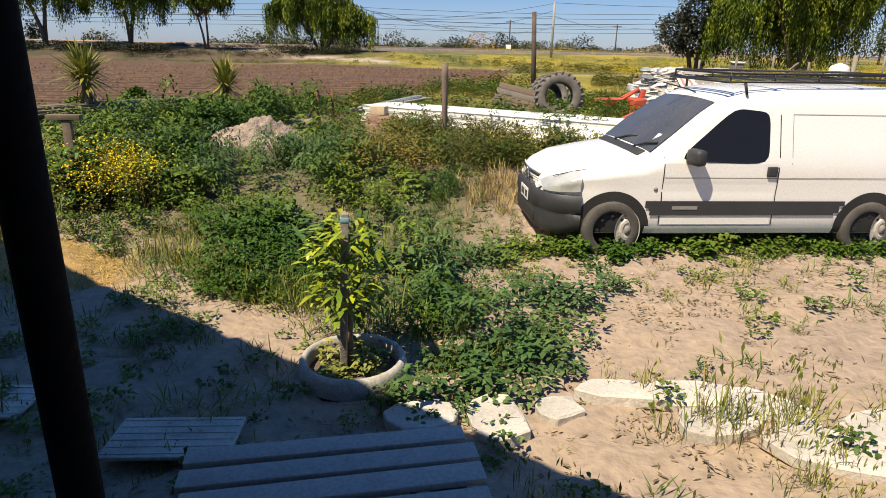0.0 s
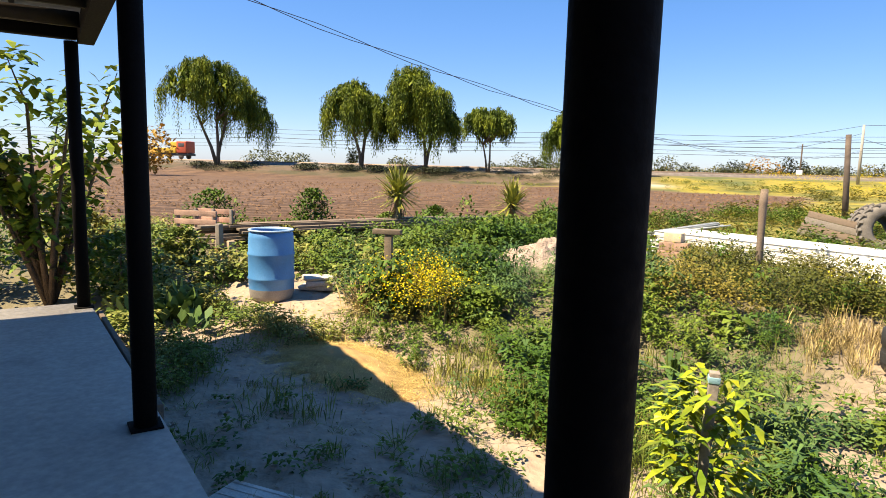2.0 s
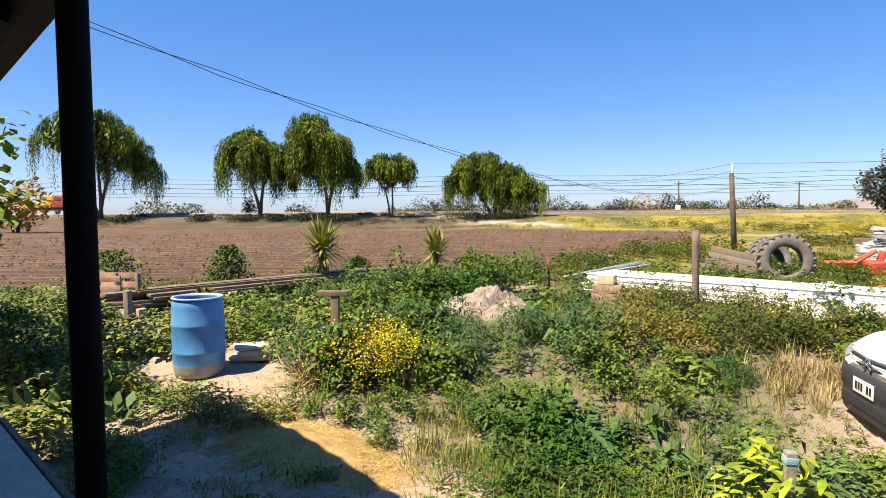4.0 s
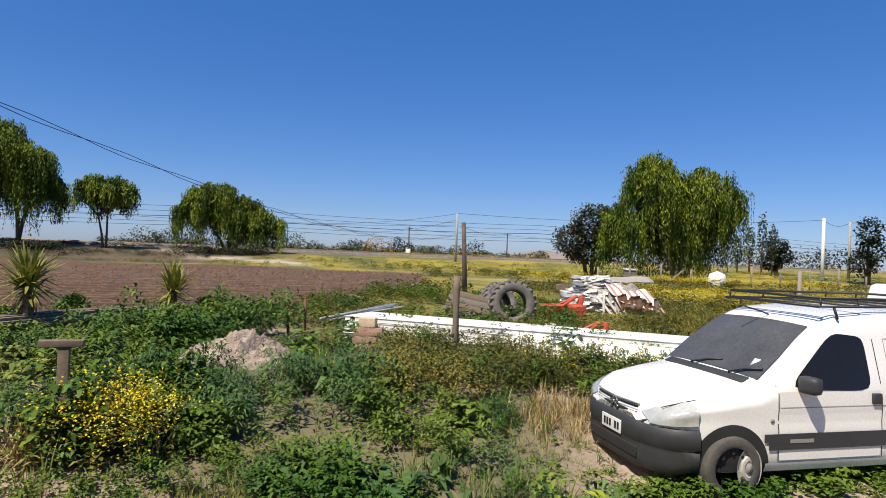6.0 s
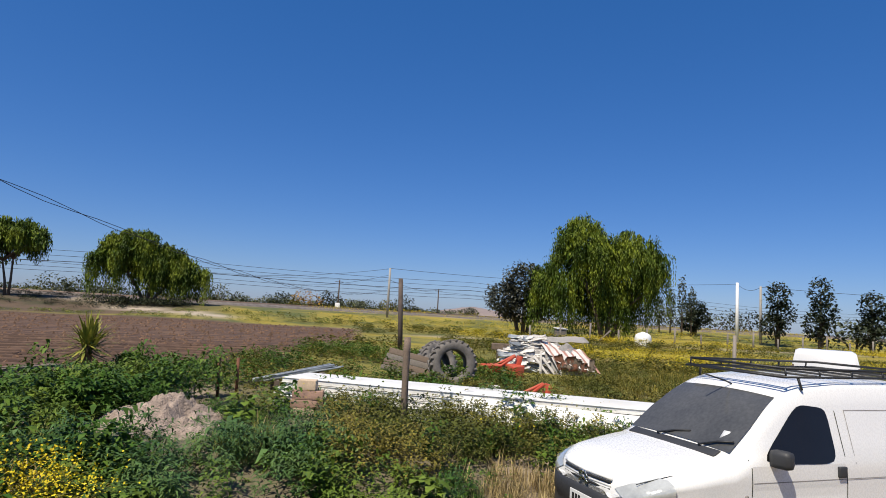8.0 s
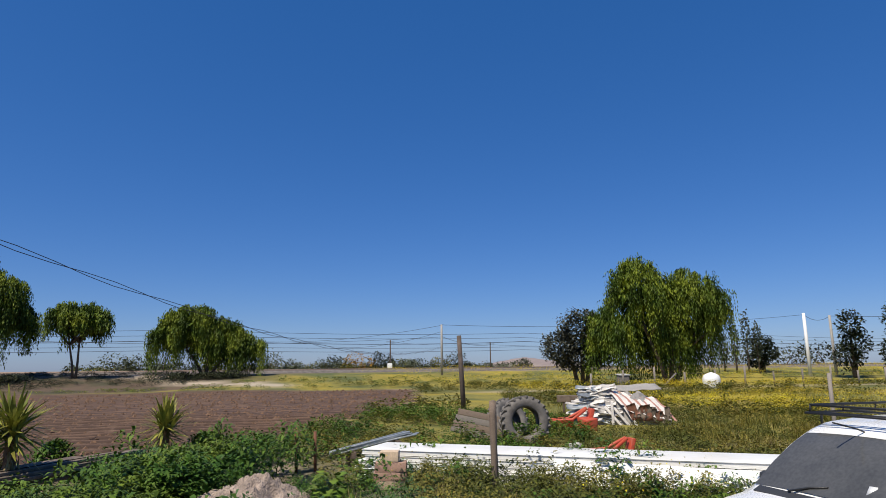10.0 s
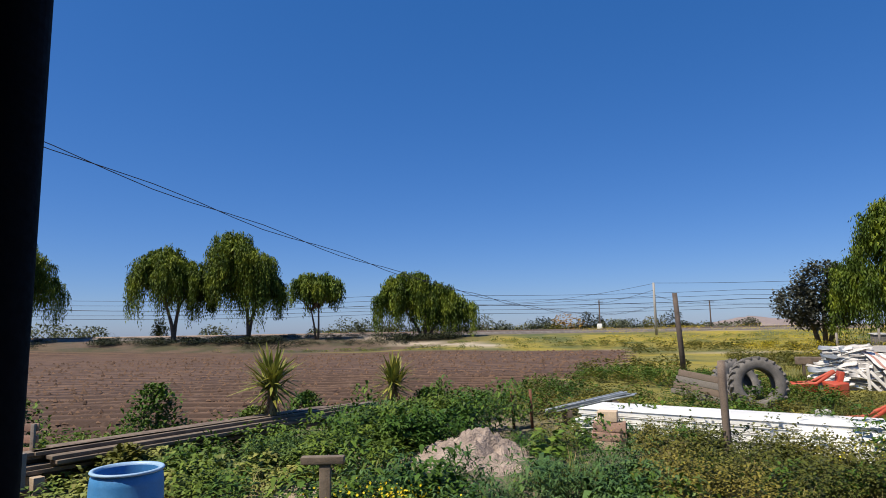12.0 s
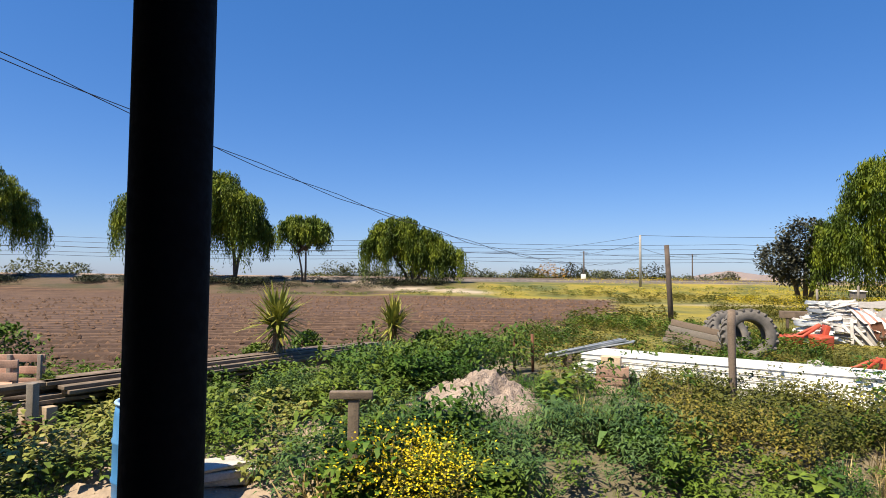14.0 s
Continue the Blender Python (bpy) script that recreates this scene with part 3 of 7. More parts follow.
        # door glass, gaps, trim band, sill
        door = part("door", patch(1.315, 2.462, 0.345, 0.955, s, 0.0022, lambda x, z: not in_arch(x, z, 0.02), 20, 10), M["van"], t, "white front door of the van")
        glass = part("door_window", poly_patch(((1.42, 0.975), (2.36, 0.95), (2.37, 1.44), (2.02, 1.475)), s, 0.005), M["side_glass"], door, "dark tinted door window")
        for x in (1.30, 2.47):
            part("door_gap", patch(x, x + 0.010, 0.34, min(1.42, top(x) - 0.12), s, 0.003, n=1), M["seam"], door)
        # thin grey strips draw the shade lines of the body's crease and pressings
        part("belt_crease", patch(1.32, 4.0, 0.81, 0.818, s, 0.003, n=30, mz=1), M["dust"], t)
        part("side_pressing", patch(2.60, 2.607, 0.95, 1.42, s, 0.003, n=1), M["dust"], t)
        part("side_pressing", patch(2.60, 3.95, 1.42, 1.427, s, 0.003, n=20, mz=1), M["dust"], t)
        part("trim_band", patch(1.0, 3.96, 0.44, 0.585, s, 0.012, lambda x, z: not in_arch(x, z, 0.03), 60, 6), M["van_plastic"], t, "dark grey plastic side band")
        part("band_badge", patch(1.42, 1.68, 0.50, 0.535, s, 0.016, n=6, mz=1), M["dust"], door)
        part("sill", patch(1.16, 3.14, 0.25, 0.33, s, 0.018, n=20, mz=3), M["van"], t)
        part("door_handle", box(0.10, 0.035, 0.10, (2.40, s * (side(2.40, 0.88) + 0.012), 0.83), 0.012), M["van_plastic"], door)
        part("indicator", lathe([(0.022, 0.0), (0.02, 0.012), (0.0, 0.016)], 12), M["dust"], t).matrix_basis = pose(1.24, s * (side(1.24, 0.70) + 0.001), 0.70, 90 if s < 0 else -90)
        # mirror
        b = box(0.12, 0.19, 0.16, (0, 0, 0), 0.045)
        mir = part("mirror", b, M["van_plastic"], t)
        mir.matrix_basis = pose(1.58, s * (side(1.58, 1.0) + 0.085), 0.945, 0, 0, s * -14)
        part("mirror_arm", tube([(1.60, s * side(1.60, 1.0), 0.97), (1.59, s * (side(1.60, 1.0) + 0.09), 1.0)], 0.03), M["van_plastic"], t)
        # head lamp
        b = bmesh.new()
        g = {}
        for i in range(9):
            for j in range(6):
                u, v = i / 8, j / 5
                x = 0.045 + 0.465 * u
                zlo, zhi = 0.635 + 0.03 * u, 0.81 + 0.055 * u - 0.05 * max(0, u - 0.75) * 4 * 0.5
                zhi = min(zhi, top(x) - 0.045)
                z = zlo + (zhi - zlo) * v
                g[i, j] = b.verts.new((x - 0.008, s * (side(x, z) + 0.024 + 0.012 * math.sin(math.pi * u) * math.sin(math.pi * v)), z))
        for i in range(8):
            for j in range(5):
                c = [g[i, j], g[i + 1, j], g[i + 1, j + 1], g[i, j + 1]]
                b.faces.new(c if s < 0 else c[::-1])
        lamp = part("headlight", b, M["lamp_glass"], t, "cloudy clear headlight")
        # wheels
        for cx in (0.83, 3.52):
            w = part("wheel", lathe([(0.19, 0.0), (0.205, 0.006), (0.265, 0.008), (0.283, -0.008), (0.29, -0.05), (0.29, -0.11), (0.28, -0.16)], 36), M["tyre"], t)
            w.matrix_basis = pose(cx, s * 0.872, 0.29, 90 if s < 0 else -90)
            part("rim", lathe([(0.19, 0.001), (0.18, -0.001), (0.165, -0.014), (0.12, -0.016), (0.105, -0.003), (0.075, 0.001), (0.05, -0.008), (0.0, -0.008)], 36), M["rim"], w, "dusty steel rim", True)
            for i in range(8):
                a = i * math.pi / 4
                part("vent_hole", lathe([(0.018, 0.0), (0.0, 0.001)], 8), M["seam"], w).matrix_basis = pose(0.142 * math.cos(a), 0.142 * math.sin(a), -0.0135)
            part("hub_cap", lathe([(0.05, -0.010), (0.045, 0.006), (0.0, 0.009)], 20), M["dust"], w)
    # bumper shell wraps the nose
    b = bmesh.new()
    g = {}
    cols = [(x, -(half(x) + 0.014)) for x in (0.52, 0.46, 0.38, 0.30, 0.22, 0.14, 0.08, 0.04, 0.012)] + [(-0.035, y) for y in (-0.42, -0.2, 0.0, 0.2, 0.42)] + [(x, half(x) + 0.014) for x in (0.012, 0.04, 0.08, 0.14, 0.22, 0.30, 0.38, 0.46, 0.52)]
    zz = [0.20, 0.235, 0.30, 0.40, 0.44, 0.455, 0.54, 0.60, 0.625]
    dd = [-0.05, -0.012, 0.0, 0.004, 0.0, 0.016, 0.018, 0.012, -0.02]
    for i, (x, y) in enumerate(cols):
        nrm = Vector((min(-0.2, x - 0.6), y * 0.9, 0)).normalized()
        for j, z in enumerate(zz):
            lift = 0.05 * step(max(0, x - 0.2) / 0.3) if j < 4 else 0
            zj = z + float(lift) - (0.03 * float(step(abs(y) * 1.2 - 0.1)) if j > 5 else 0) * 0
            g[i, j] = b.verts.new((x + nrm.x * dd[j], y + nrm.y * dd[j], zj))
    for i in range(len(cols) - 1):
        for j in range(len(zz) - 1):
            b.faces.new((g[i, j], g[i + 1, j], g[i + 1, j + 1], g[i, j + 1]))
    bumper = part("bumper", b, M["van_plastic"], t, "scuffed dark grey front bumper")
    part("air_intake", box(0.03, 0.86, 0.10, (-0.030, 0, 0.285), 0.008), M["seam"], bumper)
    part("number_plate", box(0.012, 0.36, 0.13, (-0.058, 0, 0.43), 0.004), M["plate"], bumper, "white number plate, partly readable")
    for i in range(6):
        if i != 2:
            part("plate_character", box(0.004, 0.034, 0.07, (-0.066, -0.13 + 0.05 * i, 0.46), 0.001), M["ink"], bumper)
    for z in (0.675, 0.735):
        bar = [(0.004 + 0.34 * (abs(y) ** 2.2), y, z + 0.03 + 0.02 * abs(y)) for y in (-0.37, -0.3, -0.15, 0, 0.15, 0.3, 0.37)]
        part("grille_bar", tube(bar, 0.016, 6), M["van"], t)
        slot = [(-0.004 + 0.34 * (abs(y) ** 2.2), y, z + 0.02 * abs(y)) for y in (-0.36, -0.3, -0.15, 0, 0.15, 0.3, 0.36)]
        part("grille_slot", tube(slot, 0.013, 6), M["seam"], t)
    # maker's emblem as two plain chevrons
    for z in (0.675, 0.725):
        b = bmesh.new()
        for s in (-1, 1):
            box(0.018, 0.075, 0.022, (-0.025, s * 0.03, z), 0.003, (s * -38, 0, 0), b)
        part("emblem", b, M["chrome"], t)
    # windscreen, wipers, aerial
    b = bmesh.new()
    g = {}
    n, mrow = 16, 10
    for i in range(n + 1):
        for j in range(mrow + 1):
            v = 0.06 + 0.86 * j / mrow
            x = 1.17 + 0.74 * v
            wmax = side(x, top(x) - 0.06) - 0.075 + 0.03 * (1 - v)
            u = (2 * i / n - 1)
            y = u * wmax
            z = top(x) - 0.022 * u * u + 0.007
            g[i, j] = b.verts.new((x - 0.012 + 0.03 * u * u * 0, y, z))
    for i in range(n):
        for j in range(mrow):
            b.faces.new((g[i, j], g[i + 1, j], g[i + 1, j + 1], g[i, j + 1]))
    ws = part("windscreen", b, M["glass_dark"], t, "dark windscreen reflecting the yard")
    part("sticker", box(0.09, 0.07, 0.002, (1.34, -0.50, top(1.34) + 0.004), 0, (0, -44, 10)), M["plate"], ws, "small pale sticker")
    for y0, y1 in ((-0.35, -0.66), (0.22, -0.12)):
        part("wiper", tube([(1.16, y0, top(1.16) + 0.03), (1.24, (y0 + y1) / 2, top(1.24) + 0.03), (1.28, y1, top(1.28) + 0.02)], 0.010, 6), M["rack"], t)
    part("scuttle", box(0.10, 1.20, 0.02, (1.15, 0, top(1.15) - 0.008), 0.008, (0, -25, 0)), M["van_plastic"], t)
    part("aerial", tube([(1.92, 0.0, top(1.92)), (1.84, 0, top(1.92) + 0.03), (1.55, 0.0, top(1.92) + 0.10)], 0.008, 6), M["rack"], t)
    part("bonnet_gap", tube([(0.16, -0.60, top(0.16) - 0.035), (0.5, -0.67, top(0.5) - 0.055), (1.08, -0.715, top(1.08) - 0.062)], 0.004, 4), M["seam"], t)
    part("tailgate_gap", box(0.006, 1.3, 0.9, (4.098, 0, 0.6)), M["seam"], t)
    # roof rack
    rack = part("roof_rack", tube([(1.95, -0.62, 1.80), (1.95, 0.62, 1.80), (3.9, 0.62, 1.80), (3.9, -0.62, 1.80), (1.95, -0.62, 1.80)], 0.014, 6), M["rack"], t, "black tubular roof rack")
    part("rack_rail", tube([(1.90, -0.64, 1.72), (1.90, 0.64, 1.72), (3.92, 0.64, 1.735), (3.92, -0.64, 1.735), (1.90, -0.64, 1.72)], 0.012, 6), M["rack"], rack)
    for x in (1.95, 2.4, 2.85, 3.3, 3.75):
        part("rack_bar", tube([(x, -0.63, 1.728), (x, 0.63, 1.728)], 0.012, 6), M["rack"], rack)
        for s in (-1, 1):
            part("rack_strut", tube([(x, s * 0.63, 1.72), (x, s * 0.62, 1.80)], 0.010, 6), M["rack"], rack)
    for x in (2.1, 3.6):
        for s in (-1, 1):
            part("rack_foot", tube([(x, s * 0.63, 1.725), (x + 0.02, s * 0.66, 1.60)], 0.014, 6), M["rack"], rack)
    # draw the nose back towards the wheels
    for ob in t.children_recursive:
        if ob.data and ob.matrix_basis == Matrix():
            for v in ob.data.vertices:
                if v.co.x < 0.5:
                    v.co.x += 0.16 * (1 - v.co.x / 0.5)
    return t


VAN_YAW = math.degrees(math.atan2(7.58 - 6.772, 4.263 - 1.699))
va = radians(VAN_YAW)
# the near front hub sits at (0.83, -0.85) in the van's own measure
vx = 1.699 - (0.83 * math.cos(va) + 0.87 * math.sin(va))
vy = 6.772 - (0.83 * math.sin(va) - 0.87 * math.cos(va))
van(pose(vx, vy, -0.02, 0, 0, VAN_YAW))


# ---- plants: leaf-by-leaf templates, scattered ----
def leaf_quads(base, way, length, width, bend=0.3, cup=0.0):
    """Leaves as bent strips of two quads: base (n,3), way (n,3) unit vectors."""
    n = len(base)
    up = np.array([0, 0, 1.0])
    sidev = np.cross(way, up) + 1e-6
    sidev /= np.linalg.norm(sidev, axis=1, keepdims=True)
    L_, W_ = np.broadcast_to(length, n)[:, None], np.broadcast_to(width, n)[:, None]
    mid = base + way * L_ * 0.5
    tip = base + way * L_ + np.array([0, 0, -1.0]) * L_ * bend
    v = np.stack([base - sidev * W_ * 0.12, base + sidev * W_ * 0.12, mid + sidev * W_ * 0.5, mid - sidev * W_ * 0.5,
                  tip + sidev * W_ * 0.10, tip - sidev * W_ * 0.10], 1)
    f = np.array([[0, 1, 2, 3], [3, 2, 4, 5]])
    faces = (np.arange(n)[:, None, None] * 6 + f[None]).reshape(-1, 4)
    return v.reshape(-1, 3), faces


def leaf_diamonds(base, way, length, width, bend=0.3):
    """Narrow leaves and blades of one pointed quad each."""
    n = len(base)
    sidev = np.cross(way, np.array([0, 0, 1.0])) + 1e-6
    sidev /= np.linalg.norm(sidev, axis=1, keepdims=True)
    L_, W_ = np.broadcast_to(length, n)[:, None], np.broadcast_to(width, n)[:, None]
    mid = base + way * L_ * 0.45
    tip = base + way * L_ + np.array([0, 0, -1.0]) * L_ * bend
    v = np.stack([base, mid + sidev * W_ * 0.5, tip, mid - sidev * W_ * 0.5], 1)
    return v.reshape(-1, 3), (np.arange(n)[:, None] * 4 + np.arange(4)[None])


def join(parts):
    vs, fs, o = [], [], 0
    for v, f in parts:
        vs.append(v)
        fs.append(f + o)
        o += len(v)
    return np.concatenate(vs), np.concatenate(fs)


def dirs(r, n, lo, hi):
    """Random directions whose elevation lies between lo and hi (degrees)."""
    a = r.uniform(0, 2 * math.pi, n)
    e = np.radians(r.uniform(lo, hi, n))
    return np.stack([np.cos(a) * np.cos(e), np.sin(a) * np.cos(e), np.sin(e)], -1)


def bushy(r, h=0.35, spread=0.16, n=34, ll=0.09, lw=0.05, leaf=leaf_quads):
    z = h * r.uniform(0.15, 1.0, n) ** 0.8
    rad = spread * np.sqrt(r.uniform(0, 1, n)) * (1.15 - 0.6 * z / h)
    a = r.uniform(0, 2 * math.pi, n)
    base = np.stack([rad * np.cos(a), rad * np.sin(a), z], -1)
    w = dirs(r, n, -5, 50)
    w[:, 0] += 0.7 * np.cos(a)
    w[:, 1] += 0.7 * np.sin(a)
    w /= np.linalg.norm(w, axis=1, keepdims=True)
    return leaf(base, w, ll * r.uniform(0.6, 1.3, n), lw * r.uniform(0.7, 1.2, n), 0.35)


def tuft(r, h=0.25, n=22, w=0.008, spread=0.05, lean=(50, 85)):
    base = np.zeros((n, 3))
    base[:, :2] = r.normal(0, spread, (n, 2))
    return leaf_diamonds(base, dirs(r, n, *lean), h * r.uniform(0.5, 1.2, n), w, 0.25)


def rosette(r, n=18, ll=0.30, lw=0.07):
    base = np.zeros((n, 3))
    base[:, :2] = r.normal(0, 0.03, (n, 2))
    base[:, 2] = r.uniform(0, 0.12, n)
    return leaf_quads(base, dirs(r, n, 25, 75), ll * r.uniform(0.6, 1.2, n), lw * r.uniform(0.7, 1.2, n), 0.45)


def blossoms(r, h=0.5, spread=0.14, n=26, size=0.022):
    base = np.stack([r.normal(0, spread, n), r.normal(0, spread, n), h * r.uniform(0.75, 1.05, n)], -1)
    return leaf_diamonds(base, dirs(r, n, 10, 80), size * r.uniform(0.7, 1.4, n), size, 0.1)


def scatter(name, make, spots, scales, mat, seed, label, category, variants=6, ground_at=land, lean=0.0):
    """One object of many plants: each spot (x, y) takes a turned copy of one of a few grown templates."""
    r = np.random.default_rng(seed)
    spots, scales = np.asarray(spots, float), np.asarray(scales, float)
    pick = r.integers(0, variants, len(spots))
    out = []
    for k in range(variants):
        v, f = make(r)
        sel = np.nonzero(pick == k)[0]
        if not len(sel):
            continue
        a = r.uniform(0, 2 * math.pi, len(sel))
        c, s = np.cos(a), np.sin(a)
        sc = scales[sel][:, None]
        x = (v[None, :, 0] * c[:, None] - v[None, :, 1] * s[:, None]) * sc + spots[sel, 0:1]
        y = (v[None, :, 0] * s[:, None] + v[None, :, 1] * c[:, None]) * sc + spots[sel, 1:2]
        z = v[None, :, 2] * sc * r.uniform(0.8, 1.2, (len(sel), 1)) + ground_at(spots[sel, 0], spots[sel, 1])[:, None] - 0.01
        V = np.stack([x, y, z], -1).reshape(-1, 3)
        Fk = (f[None] + (np.arange(len(sel)) * len(v))[:, None, None]).reshape(-1, 4)
        out.append((V, Fk))
    V, Fk = join(out)
    ob = new(name, mesh_np(name, V, Fk, mat, flat=True))
    return tagged(ob, label, category, kind="stuff")


def noise2(x, y, s, seed=0.0):
    return np.array([noise.noise((a * s + seed, b * s - seed, seed * 0.7)) for a, b in zip(x, y)])


# bare places: x, y, radius along x and y
BARE = ((-5.75, 6.0, 1.05, 0.8), (-5.4, 5.15, 0.7, 0.3), (-4.2, 10.1, 1.05, 1.25), (-2.45, 5.58, 0.36, 0.24), (-1.29, 7.98, 0.34, 0.22), (-0.76, 8.3, 0.30, 0.2), (-3.35, 5.02, 1.1, 0.36),
        (0.07, 3.92, 0.40, 0.40), (0.5, 8.25, 0.55, 0.32), (0.12, 7.65, 0.3, 0.22), (0.55, 7.0, 0.7, 0.34), (-1.6, 4.45, 1.5, 0.36))


def lushness(x, y):
    """How thick the weeds stand in the yard, 0 to 1."""
    x, y = np.asarray(x, float), np.asarray(y, float)
    line = 4.35 - 0.32 * x                      # the front of the thicket
    d = step((y - line + 0.45) / 0.9)
    rightward = np.interp(y, (3, 4.2, 5.5, 6.5, 8, 10, 12.5), (0.5, 0.75, 0.75, 0.5, 0.3, 2.2, 4.5))
    d = d * step((rightward - x + 0.35) / 0.7)
    d = d * step((x + np.interp(y, (4, 6, 8, 12), (5.0, 5.0, 7.6, 7.4))) / 0.6)
    back = np.interp(x, (-8, -6, -2, 5), (12.0, 14.5, 13.0, 11.5))
    d = d * step((back - y + 0.5) / 1.2)
    for bx, by, rx, ry in BARE:
        k = ((x - bx) / rx) ** 2 + ((y - by) / ry) ** 2
        d = d * step((k - 0.6) / 0.8)
    return d


# places kept free of tall growth: the implements, the timber blocks, the tarpaulin heap
CLEAR = ((2.0, 16.2, 1.0), (2.6, 23.2, 0.9), (4.3, 25.2, 1.5), (-2.45, 11.45, 0.55), (5.4, 25.2, 1.2))


def spread(seed, n, box_, keep):
    r = np.random.default_rng(seed)
    x, y = r.uniform(box_[0], box_[1], n), r.uniform(box_[2], box_[3], n)
    ok = r.uniform(0, 1, n) < keep(x, y)
    inside_van = (np.abs((x - vx) * math.cos(va) + (y - vy) * math.sin(va) - 2.05) < 1.9) & (np.abs(-(x - vx) * math.sin(va) + (y - vy) * math.cos(va)) < 0.72)
    slab_out = (x - C.x) * N.x + (y - C.y) * N.y < 0.24
    for cx, cy, cr in CLEAR:
        ok &= (x - cx) ** 2 + (y - cy) ** 2 > cr * cr
    ok &= ~inside_van & ~slab_out
    return np.stack([x[ok], y[ok]], -1)


R = np.random.default_rng(11)


def low_by_panels(p):
    """Growth stays lower before the white panels and on the trodden soil by the van."""
    back = 1 - 0.18 * step((p[:, 0] + 2.7) / 0.6) * step((p[:, 1] - 9.0 + 0.3 * p[:, 0]) / 0.9)
    return back * (1 - 0.45 * step((p[:, 0] + 1.8) / 0.7) * step((8.7 - p[:, 1]) / 0.6) * step((p[:, 1] - 5.2) / 0.6))


box_yard = (-8.5, 5.0, 3.0, 14.0)

p = spread(21, 8600, box_yard, lambda x, y: lushness(x, y) * np.clip(0.46 + 2.4 * noise2(x, y, 0.85, 3.1), 0.02, 1))
h = 0.34 + 0.80 * np.clip(0.42 + 1.1 * noise2(p[:, 0], p[:, 1], 0.6, 7.7), 0, 1)
h *= np.interp(p[:, 1] + 0.34 * p[:, 0], (3.9, 5.0, 7), (0.6, 1.0, 1.1))
scatter("lush_weeds", lambda r: bushy(r, 0.42, 0.19, 56, 0.085, 0.036), p, h * R.uniform(0.65, 1.3, len(p)) * low_by_panels(p), M["lush"], 31, "thick lush green weeds across the yard", "weeds")
p = spread(22, 5200, box_yard, lambda x, y: (0.25 + 0.75 * step((y + 0.34 * x - 4.7) / 0.6)) * lushness(x, y) * np.clip(0.30 + 2.6 * noise2(x, y, 0.5, 5.5), 0, 1))
scatter("blue_green_weeds", lambda r: bushy(r, 0.5, 0.18, 52, 0.13, 0.028), p, R.uniform(0.4, 1.05, len(p)) * low_by_panels(p), M["blue_green"], 32, "taller blue-green weeds among the thicket", "weeds")
p = spread(71, 800, box_yard, lambda x, y: step((y + 0.34 * x - 4.9) / 0.8) * lushness(x, y) * np.clip(0.1 + 1.8 * noise2(x, y, 0.9, 12.5), 0, 1))
scatter("tall_clumps", lambda r: bushy(r, 0.62, 0.21, 84, 0.11, 0.038), p, R.uniform(0.7, 1.4, len(p)) * low_by_panels(p), M["lush"], 72, "tall leafy clumps standing out of the thicket", "weeds")
p = spread(73, 420, box_yard, lambda x, y: step((y + 0.34 * x - 4.9) / 0.8) * lushness(x, y) * np.clip(0.0 + 2.2 * noise2(x, y, 0.7, 15.5), 0, 1))
scatter("mallow_clumps", lambda r: bushy(r, 0.36, 0.24, 50, 0.11, 0.09), p, R.uniform(0.7, 1.25, len(p)), M["lush"], 74, "broad-leaved mallow clumps in the thicket", "weeds")
p = spread(75, 2200, box_yard, lambda x, y: lushness(x, y) * np.clip(0.05 + 1.9 * noise2(x, y, 1.1, 18.5), 0, 1) * 0.6)
scatter("thicket_grass", lambda r: tuft(r, 0.50, 24, 0.010, 0.07, (50, 88)), p, R.uniform(0.5, 1.1, len(p)), M["grass"], 76, "yellow-green grass among the weeds", "grass")
p = spread(77, 420, box_yard, lambda x, y: lushness(x, y) * np.clip(-0.1 + 2.2 * noise2(x, y, 0.9, 31.5), 0, 1))
scatter("withered_stalks", lambda r: tuft(r, 0.55, 22, 0.009, 0.10, (40, 86)), p, R.uniform(0.6, 1.1, len(p)) * low_by_panels(p), M["dry"], 78, "withered straw-brown stalks among green weeds", "grass")
p = spread(85, 380, (0.2, 2.0, 3.5, 6.4), lambda x, y: np.clip(0.35 + 2.2 * noise2(x, y, 1.3, 33.5), 0, 1) * step((1.75 - x + 0.15 * (y - 4)) / 0.9) * step((((x - 0.07) / 0.36) ** 2 + ((y - 3.92) / 0.36) ** 2 - 0.9) / 0.3))
scatter("creeping_weeds", lambda r: bushy(r, 0.16, 0.13, 34, 0.055, 0.032), p, R.uniform(0.5, 1.4, len(p)), M["blue_green"], 86, "low green weeds creeping over soil by the planter", "weeds")
# broad silvery rosettes
spots = [(-1.35 + R.normal(0, 0.30), 5.95 + R.normal(0, 0.28)) for _ in range(16)] + [(-1.9 + R.normal(0, 0.4), 6.3 + R.normal(0, 0.3)) for _ in range(8)]
spots += [(-2.0 + R.normal(0, 0.5), 9.6 + R.normal(0, 0.5)) for _ in range(12)] + [(-0.1 + R.normal(0, 0.3), 5.6 + R.normal(0, 0.2)) for _ in range(5)]
scatter("thistle_rosettes", lambda r: rosette(r, 20, 0.40, 0.075), spots, R.uniform(0.75, 1.2, len(spots)), M["blue_green"], 33, "long-leaved grey-green thistle rosettes", "thistles")
